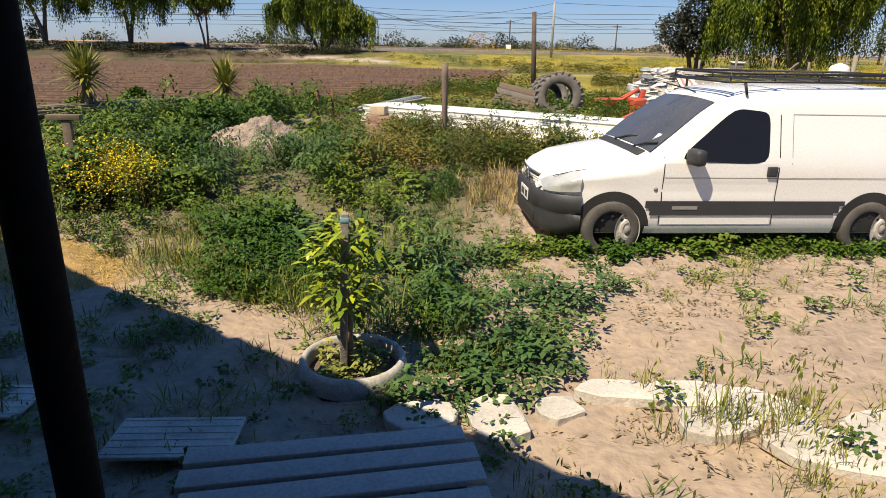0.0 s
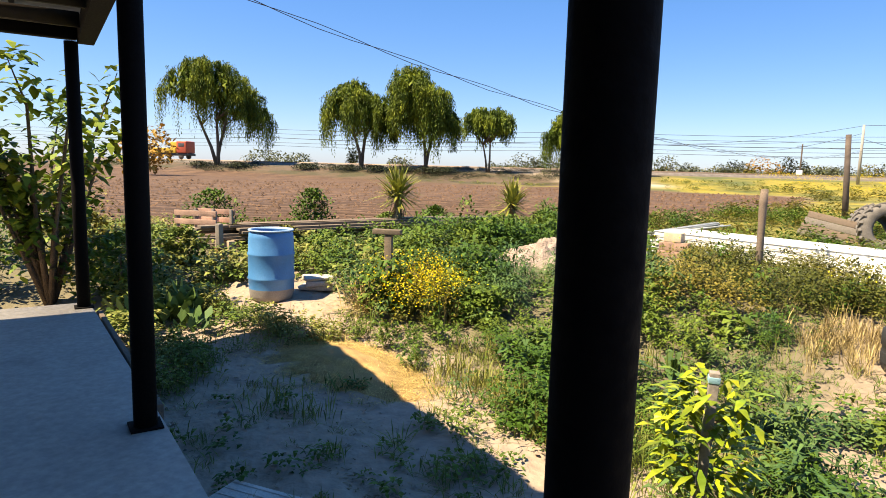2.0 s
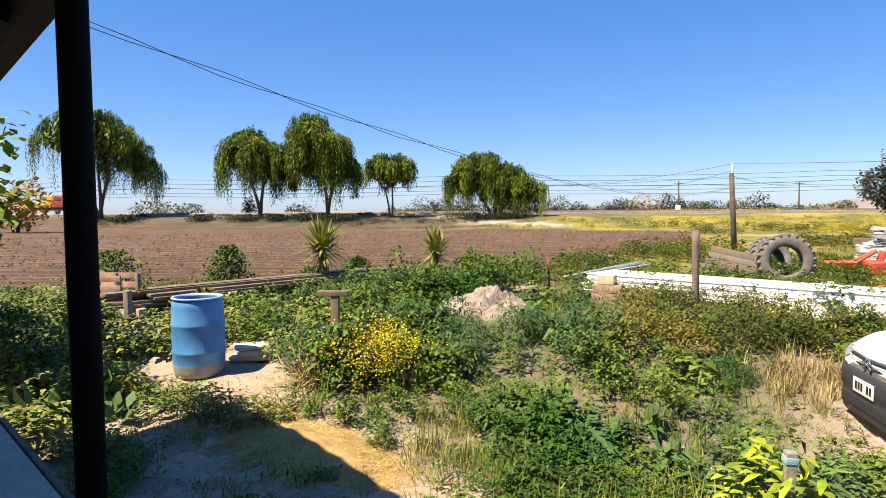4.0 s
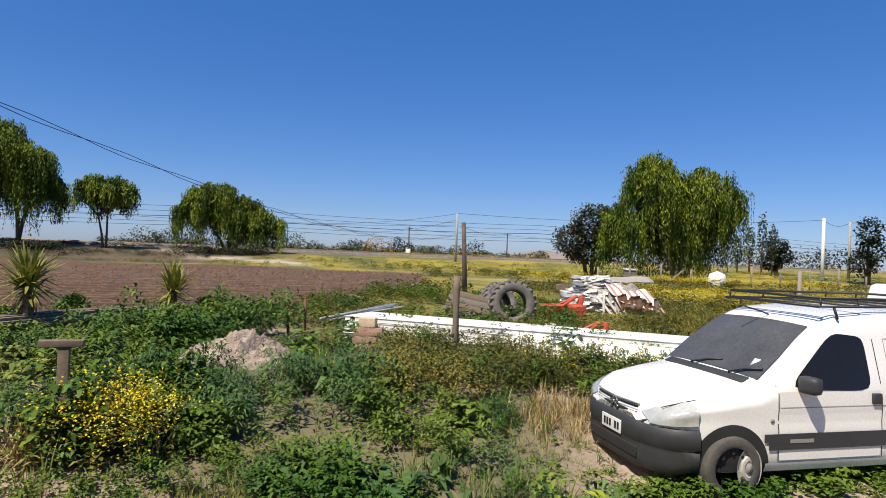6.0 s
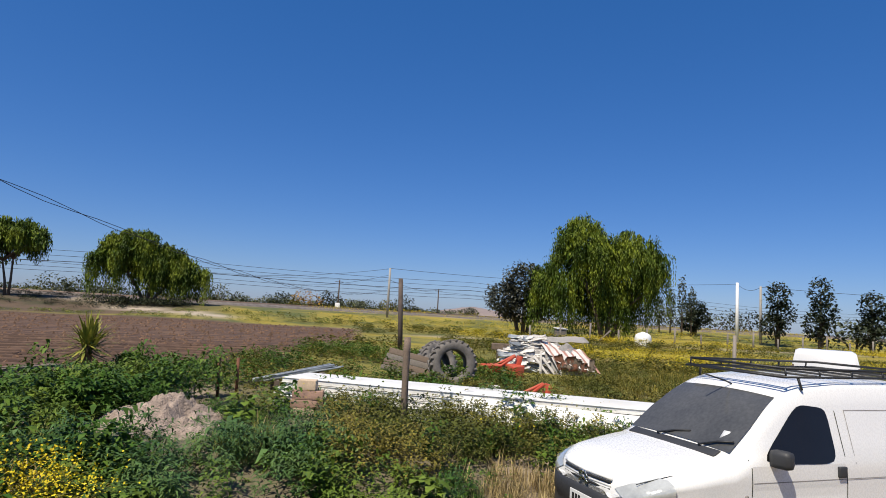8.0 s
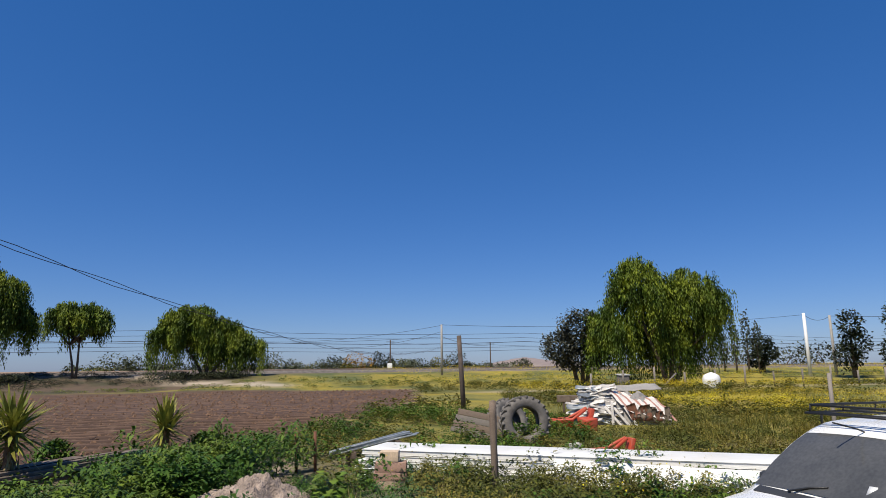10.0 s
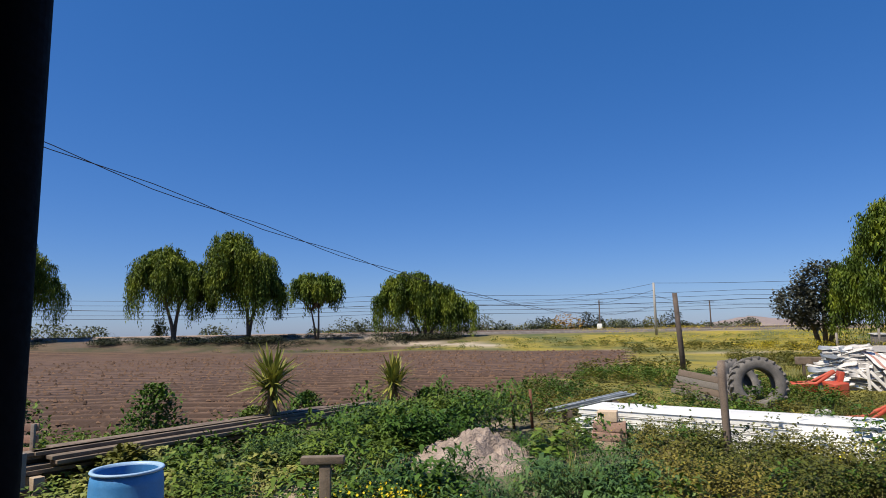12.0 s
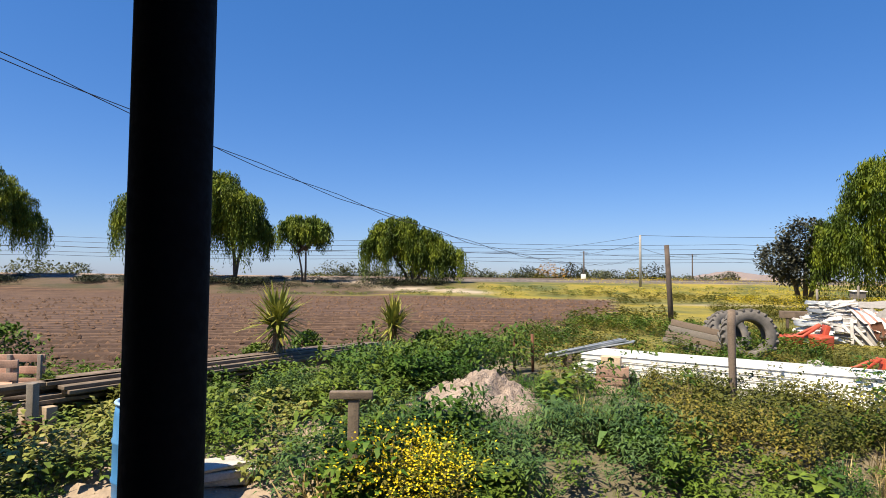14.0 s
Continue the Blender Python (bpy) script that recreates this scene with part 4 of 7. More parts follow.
# olive, drier growth by the white panels and the van's nose
p = spread(23, 3000, (-2.0, 4.6, 7.2, 12.2), lambda x, y: 0.85 * step((x + 2.0 + 0.2 * (y - 7)) / 1.2) * step((y - 8.1 - 0.35 * x) / 1.0) * np.clip(0.75 + noise2(x, y, 0.8, 2.2), 0.1, 1))
scatter("olive_weeds", lambda r: bushy(r, 0.52, 0.16, 40, 0.06, 0.032), p, R.uniform(0.6, 1.1, len(p)) * np.interp(p[:, 0], (-1.0, 1.5, 3.0), (1.0, 0.85, 0.62)), M["olive"], 34, "drier olive weeds in front of the panels", "weeds")
p = spread(24, 380, (-0.4, 1.5, 7.3, 9.4), lambda x, y: 0.8 * np.exp(-((x - 0.55) / 0.6) ** 2 - ((y - 8.3) / 0.6) ** 2))
scatter("dry_grass", lambda r: tuft(r, 0.36, 26, 0.008, 0.05), p, R.uniform(0.6, 1.2, len(p)), M["dry"], 35, "dry straw-coloured grass by the van", "grass")
u_ = R.uniform(-0.2, 6.2, 330)
p = np.stack([-3.1 + 0.951 * u_ + R.normal(0, 0.12, 330), 11.75 - 0.309 * u_ - np.abs(R.normal(0, 0.35, 330)), ], -1)
p = p[(np.abs(p[:, 0] + 2.48) > 0.46) | (p[:, 1] > 12.0)]
scatter("panel_weeds", lambda r: bushy(r, 0.62, 0.17, 60, 0.075, 0.040), p, R.uniform(0.5, 0.98, len(p)) * np.interp(p[:, 0], (-3, 0.5, 3), (1.0, 0.95, 0.72)), M["olive"], 87, "bushy olive weeds grown against the white panels", "weeds")
# grasses everywhere on the margins
def margin(x, y):
    l_ = lushness(x, y)
    path = np.exp(-((y - 5.2 + 0.1 * x) / 1.1) ** 2) * step((x - 0.8) / 1.0)
    g = 0.22 + 0.14 * np.exp(-((y - (3.9 - 0.34 * x)) / 0.6) ** 2) * step((1.0 - x) / 0.8)
    g = g * np.clip(0.5 + 1.8 * noise2(x, y, 0.9, 9.1), 0.05, 1.0) * (1 - 0.55 * path)
    for bx, by, rx, ry in BARE[:2] + BARE[6:8]:
        g = g * step((((x - bx) / rx) ** 2 + ((y - by) / ry) ** 2 - 0.5) / 0.7)
    return np.clip(g * (1 - 0.6 * l_), 0, 1)


p = spread(25, 16000, (-7.5, 6.5, 2.0, 9.0), lambda x, y: margin(x, y) * 0.42)
scatter("grass_tufts", lambda r: tuft(r, 0.16, 24, 0.007, 0.05, (25, 80)), p, R.uniform(0.5, 1.5, len(p)), M["grass"], 36, "sparse green grass tufts on pale soil", "grass")
p = spread(26, 10000, (-7.5, 6.5, 2.0, 9.0), lambda x, y: margin(x, y) * 0.42)
scatter("low_weeds", lambda r: bushy(r, 0.08, 0.10, 30, 0.040, 0.024), p, R.uniform(0.5, 1.5, len(p)), M["lush"], 37, "low creeping weeds on the soil", "weeds")
p = spread(27, 700, (1.2, 5.5, 2.2, 4.2), lambda x, y: 0.5 * np.clip(0.3 + 2 * noise2(x, y, 0.9, 4.4), 0, 1))
scatter("seeding_grass", lambda r: join([tuft(r, 0.34, 20, 0.008, 0.06, (55, 88)), leaf_diamonds(np.stack([r.normal(0, .07, 9), r.normal(0, .07, 9), r.uniform(.22, .36, 9)], -1), dirs(r, 9, 60, 88), 0.07, 0.016, 0.1)]),
        p, R.uniform(0.6, 1.2, len(p)), M["grass"], 38, "seeding grass clumps beside the stone slabs", "grass")
p = spread(28, 260, (1.2, 5.5, 2.2, 4.2), lambda x, y: 0.5 * np.clip(0.3 + 2 * noise2(x, y, 0.9, 4.4), 0, 1))
scatter("dry_tufts", lambda r: tuft(r, 0.26, 24, 0.007, 0.06), p, R.uniform(0.6, 1.2, len(p)), M["dry"], 39, "straw-dry grass tufts beside the stone slabs", "grass")
# under and along the van
p = np.array([(vx + math.cos(va) * u - math.sin(va) * w, vy + math.sin(va) * u + math.cos(va) * w) for u, w in zip(R.uniform(-0.35, 4.4, 300), -0.80 + R.normal(0.0, 0.14, 300))])
scatter("weeds_by_van", lambda r: bushy(r, 0.15, 0.12, 26, 0.06, 0.04), p, R.uniform(0.4, 1.2, len(p)), M["lush"], 40, "weeds grown up along the van's sill", "weeds")
# tall grass by the planter and the thicket's front
p = spread(29, 480, (-2.6, 0.2, 4.2, 5.6), lambda x, y: 0.6 * np.exp(-((y - (4.62 - 0.34 * x)) / 0.25) ** 2))
scatter("tall_grass", lambda r: tuft(r, 0.34, 26, 0.010, 0.06, (45, 88)), p, R.uniform(0.6, 1.15, len(p)), M["grass"], 41, "tall fresh grass at the front of the thicket", "grass")
# yellow mustard by the drum
p = np.array([(-3.60 + R.normal(0, 0.26), 6.42 + R.normal(0, 0.26)) for _ in range(46)])
scatter("mustard_stalks", lambda r: bushy(r, 0.46, 0.12, 26, 0.06, 0.025), p, R.uniform(0.8, 1.2, len(p)), M["olive"], 42, "mustard stalks", "weeds")
scatter("mustard_flowers", lambda r: blossoms(r, 0.56, 0.12, 52, 0.020), p, R.uniform(0.8, 1.2, len(p)), M["flower"], 43, "bright yellow mustard flowers near the drum", "flowers")
p = np.concatenate([spread(44, 260, (-1, 4.5, 8, 11.5), lambda x, y: 0.35 * lushness(x, y) * step((x + 0.5) / 2)), [(-2.6 + R.normal(0, .3), 11.3 + R.normal(0, .3)) for _ in range(10)]])
scatter("stray_flowers", lambda r: blossoms(r, 0.50, 0.12, 5, 0.022), p, R.uniform(0.8, 1.2, len(p)), M["flower"], 45, "stray yellow flowers among the weeds", "flowers")
# shade-side weeds and the strip by the drum
p = spread(46, 3000, (-13.5, -5.2, 3.0, 8.8), lambda x, y: np.clip(0.45 + 1.4 * noise2(x, y, 0.8, 6.6), 0.05, 0.9) * step(((((x + 5.6) / 1.3) ** 2 + ((y - 5.9) / 0.8) ** 2) - 0.7) / 0.5))
scatter("side_weeds", lambda r: bushy(r, 0.28, 0.19, 36, 0.085, 0.05), p, R.uniform(0.5, 1.3, len(p)), M["grass"], 47, "green weeds between porch, drum and timbers", "weeds")
p = spread(48, 2600, (-11.5, -5.0, 8.0, 16.5), lambda x, y: 0.75 * (1 - field_mask(x, y)) * np.clip(0.5 + 1.3 * noise2(x, y, 0.6, 1.1), 0, 1) * step((y - 0.2 * x - 9.6) / 1))
scatter("edge_weeds", lambda r: bushy(r, 0.36, 0.17, 34, 0.085, 0.04, leaf_diamonds), p, R.uniform(0.5, 1.3, len(p)), M["lush"], 49, "weeds along the near edge of the field", "weeds")
# the rough ground beyond the panels
def rough(x, y):
    return (1 - field_mask(x, y)) * step((y - 12.6 + 0.3 * x) / 1.2)


p = spread(50, 4600, (-7.5, 14, 12.5, 30), lambda x, y: rough(x, y) * np.clip(0.55 + 1.5 * noise2(x, y, 0.25, 8.8), 0.1, 1) * np.interp(y, (12, 30), (1, 0.6)))
scatter("rough_weeds", lambda r: bushy(r, 0.40, 0.26, 40, 0.11, 0.055, leaf_diamonds), p, R.uniform(0.35, 1.0, len(p)), M["olive"], 51, "rough green and olive weeds beyond the panels", "weeds")
p = spread(52, 1500, (-5.5, 2.5, 13.0, 29), lambda x, y: rough(x, y) * np.clip(0.4 + 2.0 * noise2(x, y, 0.25, 2.8), 0, 1))
scatter("dark_weeds", lambda r: bushy(r, 0.50, 0.28, 44, 0.11, 0.06, leaf_diamonds), p, R.uniform(0.4, 1.1, len(p)), M["lush"], 53, "dark green weeds round the old tyre", "weeds")
p = spread(54, 3000, (3, 40, 25, 55), lambda x, y: rough(x, y) * np.clip(0.25 + 2.2 * noise2(x, y, 0.14, 4.8), 0, 1))
scatter("meadow_flowers", lambda r: blossoms(r, 0.6, 0.34, 56, 0.030), p, R.uniform(0.7, 1.3, len(p)), M["flower"], 55, "yellow mustard in flower over the meadow", "flowers")
p = spread(56, 4200, (-14, 60, 28, 62), lambda x, y: (1 - field_mask(x, y)) * np.clip(0.4 + 1.6 * noise2(x, y, 0.12, 3.8), 0, 1))
scatter("meadow_weeds", lambda r: bushy(r, 0.45, 0.40, 34, 0.18, 0.09, leaf_diamonds), p, R.uniform(0.6, 1.3, len(p)), M["olive"], 57, "weedy meadow growth", "weeds")
p = spread(80, 6000, (1.5, 34, 13.2, 46), lambda x, y: rough(x, y) * np.clip(0.5 + 1.4 * noise2(x, y, 0.2, 20.5), 0.1, 1))
scatter("meadow_grass", lambda r: tuft(r, 0.46, 26, 0.02, 0.16, (45, 88)), p, R.uniform(0.5, 1.15, len(p)), M["olive"], 81, "olive meadow grass beyond the panels", "grass")
p = spread(82, 1600, (1.5, 34, 13.2, 46), lambda x, y: rough(x, y) * np.clip(0.1 + 1.6 * noise2(x, y, 0.2, 24.5), 0, 1))
scatter("dry_meadow_grass", lambda r: tuft(r, 0.42, 22, 0.018, 0.16, (45, 88)), p, R.uniform(0.5, 1.1, len(p)), M["dry"], 83, "dry meadow grass beyond the panels", "grass")
p = np.array([(-4.15 + R.normal(0, 0.25), 6.25 + R.normal(0, 0.10)) for _ in range(14)])
scatter("post_weeds", lambda r: bushy(r, 0.55, 0.16, 44, 0.10, 0.05), p, R.uniform(0.8, 1.25, len(p)), M["lush"], 84, "tall weeds round the low post", "weeds")
# finer growth at the front of the thicket, in the shade and inside the planter
p = spread(91, 2000, (-3.0, 2.2, 3.2, 6.2), lambda x, y: 0.7 * lushness(x, y + 0.15) * np.exp(-((y + 0.34 * x - 4.75) / 0.6) ** 2) * np.clip(0.45 + 1.8 * noise2(x, y, 1.0, 21.5), 0.05, 1) * step((((x - 0.07) / 0.34) ** 2 + ((y - 3.92) / 0.34) ** 2 - 0.9) / 0.3))
scatter("front_grass", lambda r: tuft(r, 0.26, 26, 0.008, 0.07, (38, 86)), p, R.uniform(0.4, 1.2, len(p)), M["grass"], 92, "fresh yellow-green grass before the thicket", "grass")
p = spread(93, 1500, (-3.0, 2.4, 3.4, 6.0), lambda x, y: (0.15 + lushness(x, y + 0.1)) * np.exp(-((y + 0.34 * x - 4.75) / 0.7) ** 2) * np.clip(0.2 + 2.0 * noise2(x, y, 1.2, 23.5), 0, 1) * step((((x - 0.07) / 0.34) ** 2 + ((y - 3.92) / 0.34) ** 2 - 0.9) / 0.3))
scatter("front_weeds", lambda r: bushy(r, 0.20, 0.13, 44, 0.050, 0.028), p, R.uniform(0.5, 1.2, len(p)), M["lush"], 94, "fine-leaved green weeds before the thicket", "weeds")
p = spread(95, 900, (-6.4, -3.9, 3.0, 5.4), lambda x, y: np.clip(0.45 + 1.6 * noise2(x, y, 0.9, 25.5), 0, 1) * 0.7)
scatter("shade_weeds", lambda r: join([bushy(r, 0.22, 0.16, 34, 0.06, 0.03, leaf_diamonds), tuft(r, 0.26, 14, 0.008, 0.08, (35, 85))]), p, R.uniform(0.5, 1.25, len(p)), M["grass"], 96, "dense weeds in the shade beside the slab", "weeds")
p = np.array([(0.07 + 0.21 * math.cos(a) * k, 3.92 + 0.21 * math.sin(a) * k) for a, k in zip(R.uniform(0, 6.28, 22), R.uniform(0.3, 1, 22))])
scatter("planter_weeds", lambda r: bushy(r, 0.12, 0.07, 26, 0.045, 0.026), p, R.uniform(0.6, 1.4, len(p)), M["grass"], 98, "small green weeds growing in the planter", "weeds")
p = spread(99, 2600, (-6.5, 5.5, 2.0, 8.0), lambda x, y: np.clip(0.4 + 1.5 * noise2(x, y, 0.8, 27.5), 0.08, 1))
scatter("leaf_litter", lambda r: leaf_quads(np.stack([r.normal(0, .10, 14), r.normal(0, .10, 14), r.uniform(0.004, .012, 14)], -1), dirs(r, 14, -4, 14), 0.035 * r.uniform(0.5, 1.5, 14), 0.012, 0.05), p, R.uniform(0.7, 1.3, len(p)), M["litter"], 100, "dry leaf litter and twigs on the soil", "litter")
r_ = np.random.default_rng(101)
xy = spread(102, 9000, (-6.0, 5.5, 1.8, 7.5), lambda x, y: np.clip(0.4 + 1.6 * noise2(x, y, 1.1, 29.5), 0.1, 1))
pb = np.array([(1, 0, 0), (0, 1, 0), (-1, 0, 0), (0, -1, 0), (0, 0, 0.7)])
pv = pb[None] * (0.006 + 0.022 * r_.uniform(0, 1, len(xy)) ** 4)[:, None, None] * r_.uniform(0.6, 1.3, (len(xy), 5, 1))
pv[..., 0] += xy[:, :1]
pv[..., 1] += xy[:, 1:]
pv[..., 2] += land(xy[:, 0], xy[:, 1])[:, None]
pf = np.array([(0, 1, 4), (1, 2, 4), (2, 3, 4), (3, 0, 4)])
pebble_mesh = mesh_np("pebbles", pv.reshape(-1, 3), (pf[None] + 5 * np.arange(len(xy))[:, None, None]).reshape(-1, 3), M["pebble"], flat=True)
tagged(new("pebbles", pebble_mesh), "small pebbles and crumbs of earth on the soil", "pebbles", kind="stuff")
# clods on the ploughed field
def clods():
    r = np.random.default_rng(60)
    n = 8000
    d = 9 + 45 * r.uniform(0, 1, n) ** 1.6
    a = np.radians(r.uniform(-5, 70, n))
    x, y = -1.5 - d * np.sin(a), 1.8 + d * np.cos(a)
    ok = field_mask(x, y) > 0.6
    x, y, d = x[ok], y[ok], d[ok]
    base = np.array([(1, 0, 0), (0, 1, 0), (-1, 0, 0), (0, -1, 0), (0, 0, 0.9)])
    s = r.uniform(0.02, 0.07, len(x)) * (0.8 + d / 40)
    V = base[None] * s[:, None, None] * r.uniform(0.6, 1.3, (len(x), 5, 1))
    V[..., 0] += x[:, None]
    V[..., 1] += y[:, None]
    V[..., 2] += (land(x, y) + 0.02)[:, None]
    f = np.array([(0, 1, 4), (1, 2, 4), (2, 3, 4), (3, 0, 4)])
    return V.reshape(-1, 3), (f[None] + 5 * np.arange(len(x))[:, None, None]).reshape(-1, 3)


soil = material("ploughed_clod", (0.135, 0.076, 0.043), 0.95, var=0.25, scale=2, island=0.3, bump=0)
ob = new("clods", mesh_np("clods", *clods(), soil, flat=True))
tagged(ob, "brown earth clods on the ploughed field", "clods", kind="stuff")


# ---- things in the yard ----
def lump(name, label, category, x, y, rx, ry, h, mat, rot=0, seed=1, rough_=0.25, n=34, kind="", lean=0.0):
    """A heap with an uneven skin."""
    bm = bmesh.new()
    g = {}
    for i in range(n + 1):
        for j in range(n + 1):
            u, v = 2 * i / n - 1, 2 * j / n - 1
            d = math.sqrt(u * u + v * v)
            k = float(step(1.05 - d)) * (1 + lean * u - 0.5 * abs(lean))
            z = h * k * (1 + rough_ * noise.noise((u * 2.2 + seed, v * 2.2, seed))) + rough_ * h * k * (0.45 * noise.noise((u * 7, v * 7 + seed, 2 * seed)) + 0.22 * noise.noise((u * 17, v * 17 + seed, seed)))
            px, py = u * rx, v * ry
            g[i, j] = bm.verts.new((px, py, z - 0.04))
    for i in range(n):
        for j in range(n):
            bm.faces.new((g[i, j], g[i + 1, j], g[i + 1, j + 1], g[i, j + 1]))
    ob = part(name, bm, mat)
    ob.matrix_basis = pose(x, y, gz(x, y), 0, 0, rot)
    return tagged(ob, label, category, kind=kind)


lump("sand_heap", "heap of pinkish sand and rubble among the weeds", "sand heap", -4.5, 10.85, 1.18, 1.2, 0.43, M["sand"], -8, 3, 0.95, 84, lean=0.55)
lump("spoil_mound", "low spoil of pale sand beside the heap", "sand heap", -3.75, 10.05, 0.5, 0.4, 0.2, M["sand"], 10, 8, 0.5)
lump("straw_heap", "low mound of straw half in the porch shade", "straw", -3.40, 4.98, 1.25, 0.55, 0.18, M["straw_floor"], -18, 5, 0.25)
p = np.array([(-3.45 + R.normal(0, 0.50), 5.02 + R.normal(0, 0.22)) for _ in range(3200)])


def straw_at(x, y):
    return land(x, y) + 0.12 * np.exp(-((x + 3.40) / 0.75) ** 2 - ((y - 4.98 + 0.32 * (x + 3.4)) / 0.32) ** 2)


scatter("loose_straw", lambda r: tuft(r, 0.10, 10, 0.004, 0.07, (-2, 18)), p, R.uniform(0.7, 1.3, len(p)), M["straw"], 61, "loose dry straw", "straw", ground_at=straw_at)


def stone_slab(x, y, sx, sy, rot, seed):
    r = random.Random(seed)
    bm = bmesh.new()
    n = 9
    ring = []
    for i in range(n):
        a = 2 * math.pi * i / n
        k = 1 / max(abs(math.cos(a)), abs(math.sin(a))) ** 0.75
        ring.append((0.6 * sx * k * math.cos(a) * r.uniform(0.82, 1.08), 0.6 * sy * k * math.sin(a) * r.uniform(0.82, 1.08)))
    vs = [bm.verts.new((a, b, 0)) for a, b in ring]
    f = bm.faces.new(vs)
    ex = bmesh.ops.extrude_face_region(bm, geom=[f])
    for v in [e for e in ex["geom"] if isinstance(e, bmesh.types.BMVert)]:
        v.co.z += 0.075 + r.uniform(-0.008, 0.008)
    bmesh.ops.recalc_face_normals(bm, faces=bm.faces)
    bmesh.ops.bevel(bm, geom=bm.edges[:], offset=0.008, segments=1, affect="EDGES")
    ob = part("stone_slab", bm, M["stone"], flat=True)
    ob.matrix_basis = pose(x, y, gz(x, y) - 0.012, r.uniform(-2, 2), r.uniform(-2, 2), rot)
    return tagged(ob, "flat pale broken concrete slab on the soil", "slab", "stepping slabs")


for i, row in enumerate(((0.62, 3.50, 0.34, 0.24, 20), (1.03, 3.58, 0.30, 0.40, 25), (1.36, 3.78, 0.22, 0.20, 30), (1.70, 4.06, 0.46, 0.20, 12), (2.14, 4.12, 0.52, 0.24, 8),
                         (2.52, 4.02, 0.46, 0.34, -18), (2.20, 3.84, 0.36, 0.26, 30), (2.72, 3.72, 0.56, 0.30, -12), (3.12, 3.98, 0.46, 0.32, 20), (3.75, 4.20, 0.5, 0.34, 15))):
    stone_slab(*row, 70 + i)
for i, (dx, dy, z) in enumerate(((0, 0, 0), (0.05, 0.03, 0.06), (-0.02, 0.02, 0.12))):
    ob = part("flat_stone", box(0.5 - 0.04 * i, 0.34, 0.055, (0, 0, 0), 0.012, jitter=0.02), M["stone"])
    ob.matrix_basis = pose(-5.62 + dx, 6.62 + dy, gz(-5.62, 6.62) + z - 0.006, 0, 0, 30 + 14 * i)
    tagged(ob, "grey flat stone stacked behind the blue drum", "stone", "stacked stones")


def tyre_planter(x, y):
    t = thing("tyre_planter", "whitewashed half tyre used as a planter ring", "planter", pose(x, y, gz(x, y) - 0.01))
    part("ring", lathe([(0.336, 0.0), (0.342, 0.05), (0.336, 0.10), (0.322, 0.125), (0.305, 0.13), (0.290, 0.12), (0.284, 0.08), (0.287, 0.0)], 44), M["pot"], t)
    part("soil", lathe([(0.287, 0.03), (0.12, 0.04), (0.0, 0.045)], 24), M["dark_soil"], t)
    return t


tyre_planter(0.07, 3.92)


def sapling(x, y):
    z0 = gz(x, y) + 0.03
    t = thing("citrus_sapling", "young citrus tree tied to a wooden stake", "sapling", pose(x, y, z0))
    stem_ = part("trunk", tube([(0, 0, 0), (0.01, 0.005, 0.3), (-0.01, 0.0, 0.6), (0.02, 0.01, 0.88)], [0.022, 0.019, 0.015, 0.008], 8), M["stem"], t)
    r = np.random.default_rng(81)
    for i in range(9):
        a, zb = r.uniform(0, 6.28), r.uniform(0.35, 0.78)
        l_ = r.uniform(0.12, 0.22)
        part("branch", tube([(0, 0, zb), (l_ * 0.6 * math.cos(a), l_ * 0.6 * math.sin(a), zb + 0.07), (l_ * math.cos(a), l_ * math.sin(a), zb + 0.10)], [0.008, 0.006, 0.003], 5), M["stem"], stem_)

    def foliage(n, seed, zlo, zhi, size):
        r = np.random.default_rng(seed)
        z = r.uniform(zlo, zhi, n)
        rad = 0.235 * np.sqrt(r.uniform(0.02, 1, n)) * np.interp(z, (0.35, 0.52, 0.8, 1.05), (0.5, 1.0, 1.0, 0.45))
        a = r.uniform(0, 6.283, n)
        base = np.stack([rad * np.cos(a), rad * np.sin(a), z], -1)
        w = dirs(r, n, -45, 45)
        w[:, 0] += 0.6 * np.cos(a)
        w[:, 1] += 0.6 * np.sin(a)
        w /= np.linalg.norm(w, axis=1, keepdims=True)
        return leaf_quads(base, w, size * r.uniform(0.7, 1.3, n), size * 0.42, 0.25)

    part("foliage", mesh_np("foliage", *foliage(300, 82, 0.40, 0.98, 0.095), M["citrus"], True), None, t)
    part("young_leaves", mesh_np("young_leaves", *foliage(80, 83, 0.50, 1.02, 0.09), M["citrus_new"], True), None, t, "fresh yellow-green leaves")
    return t


sapling(0.05, 3.90)
t = thing("stake", "weathered wooden stake with pale blue tape", "stake", pose(0.04, 3.83, gz(0.04, 3.83) + 0.03, 2, 2, 20))
part("shaft", box(0.045, 0.045, 1.04, (0, 0, 0), 0.004), M["wood_grey"], t)
part("tape", box(0.05, 0.05, 0.03, (0, 0, 0.99), 0.003), M["cyan"], t)

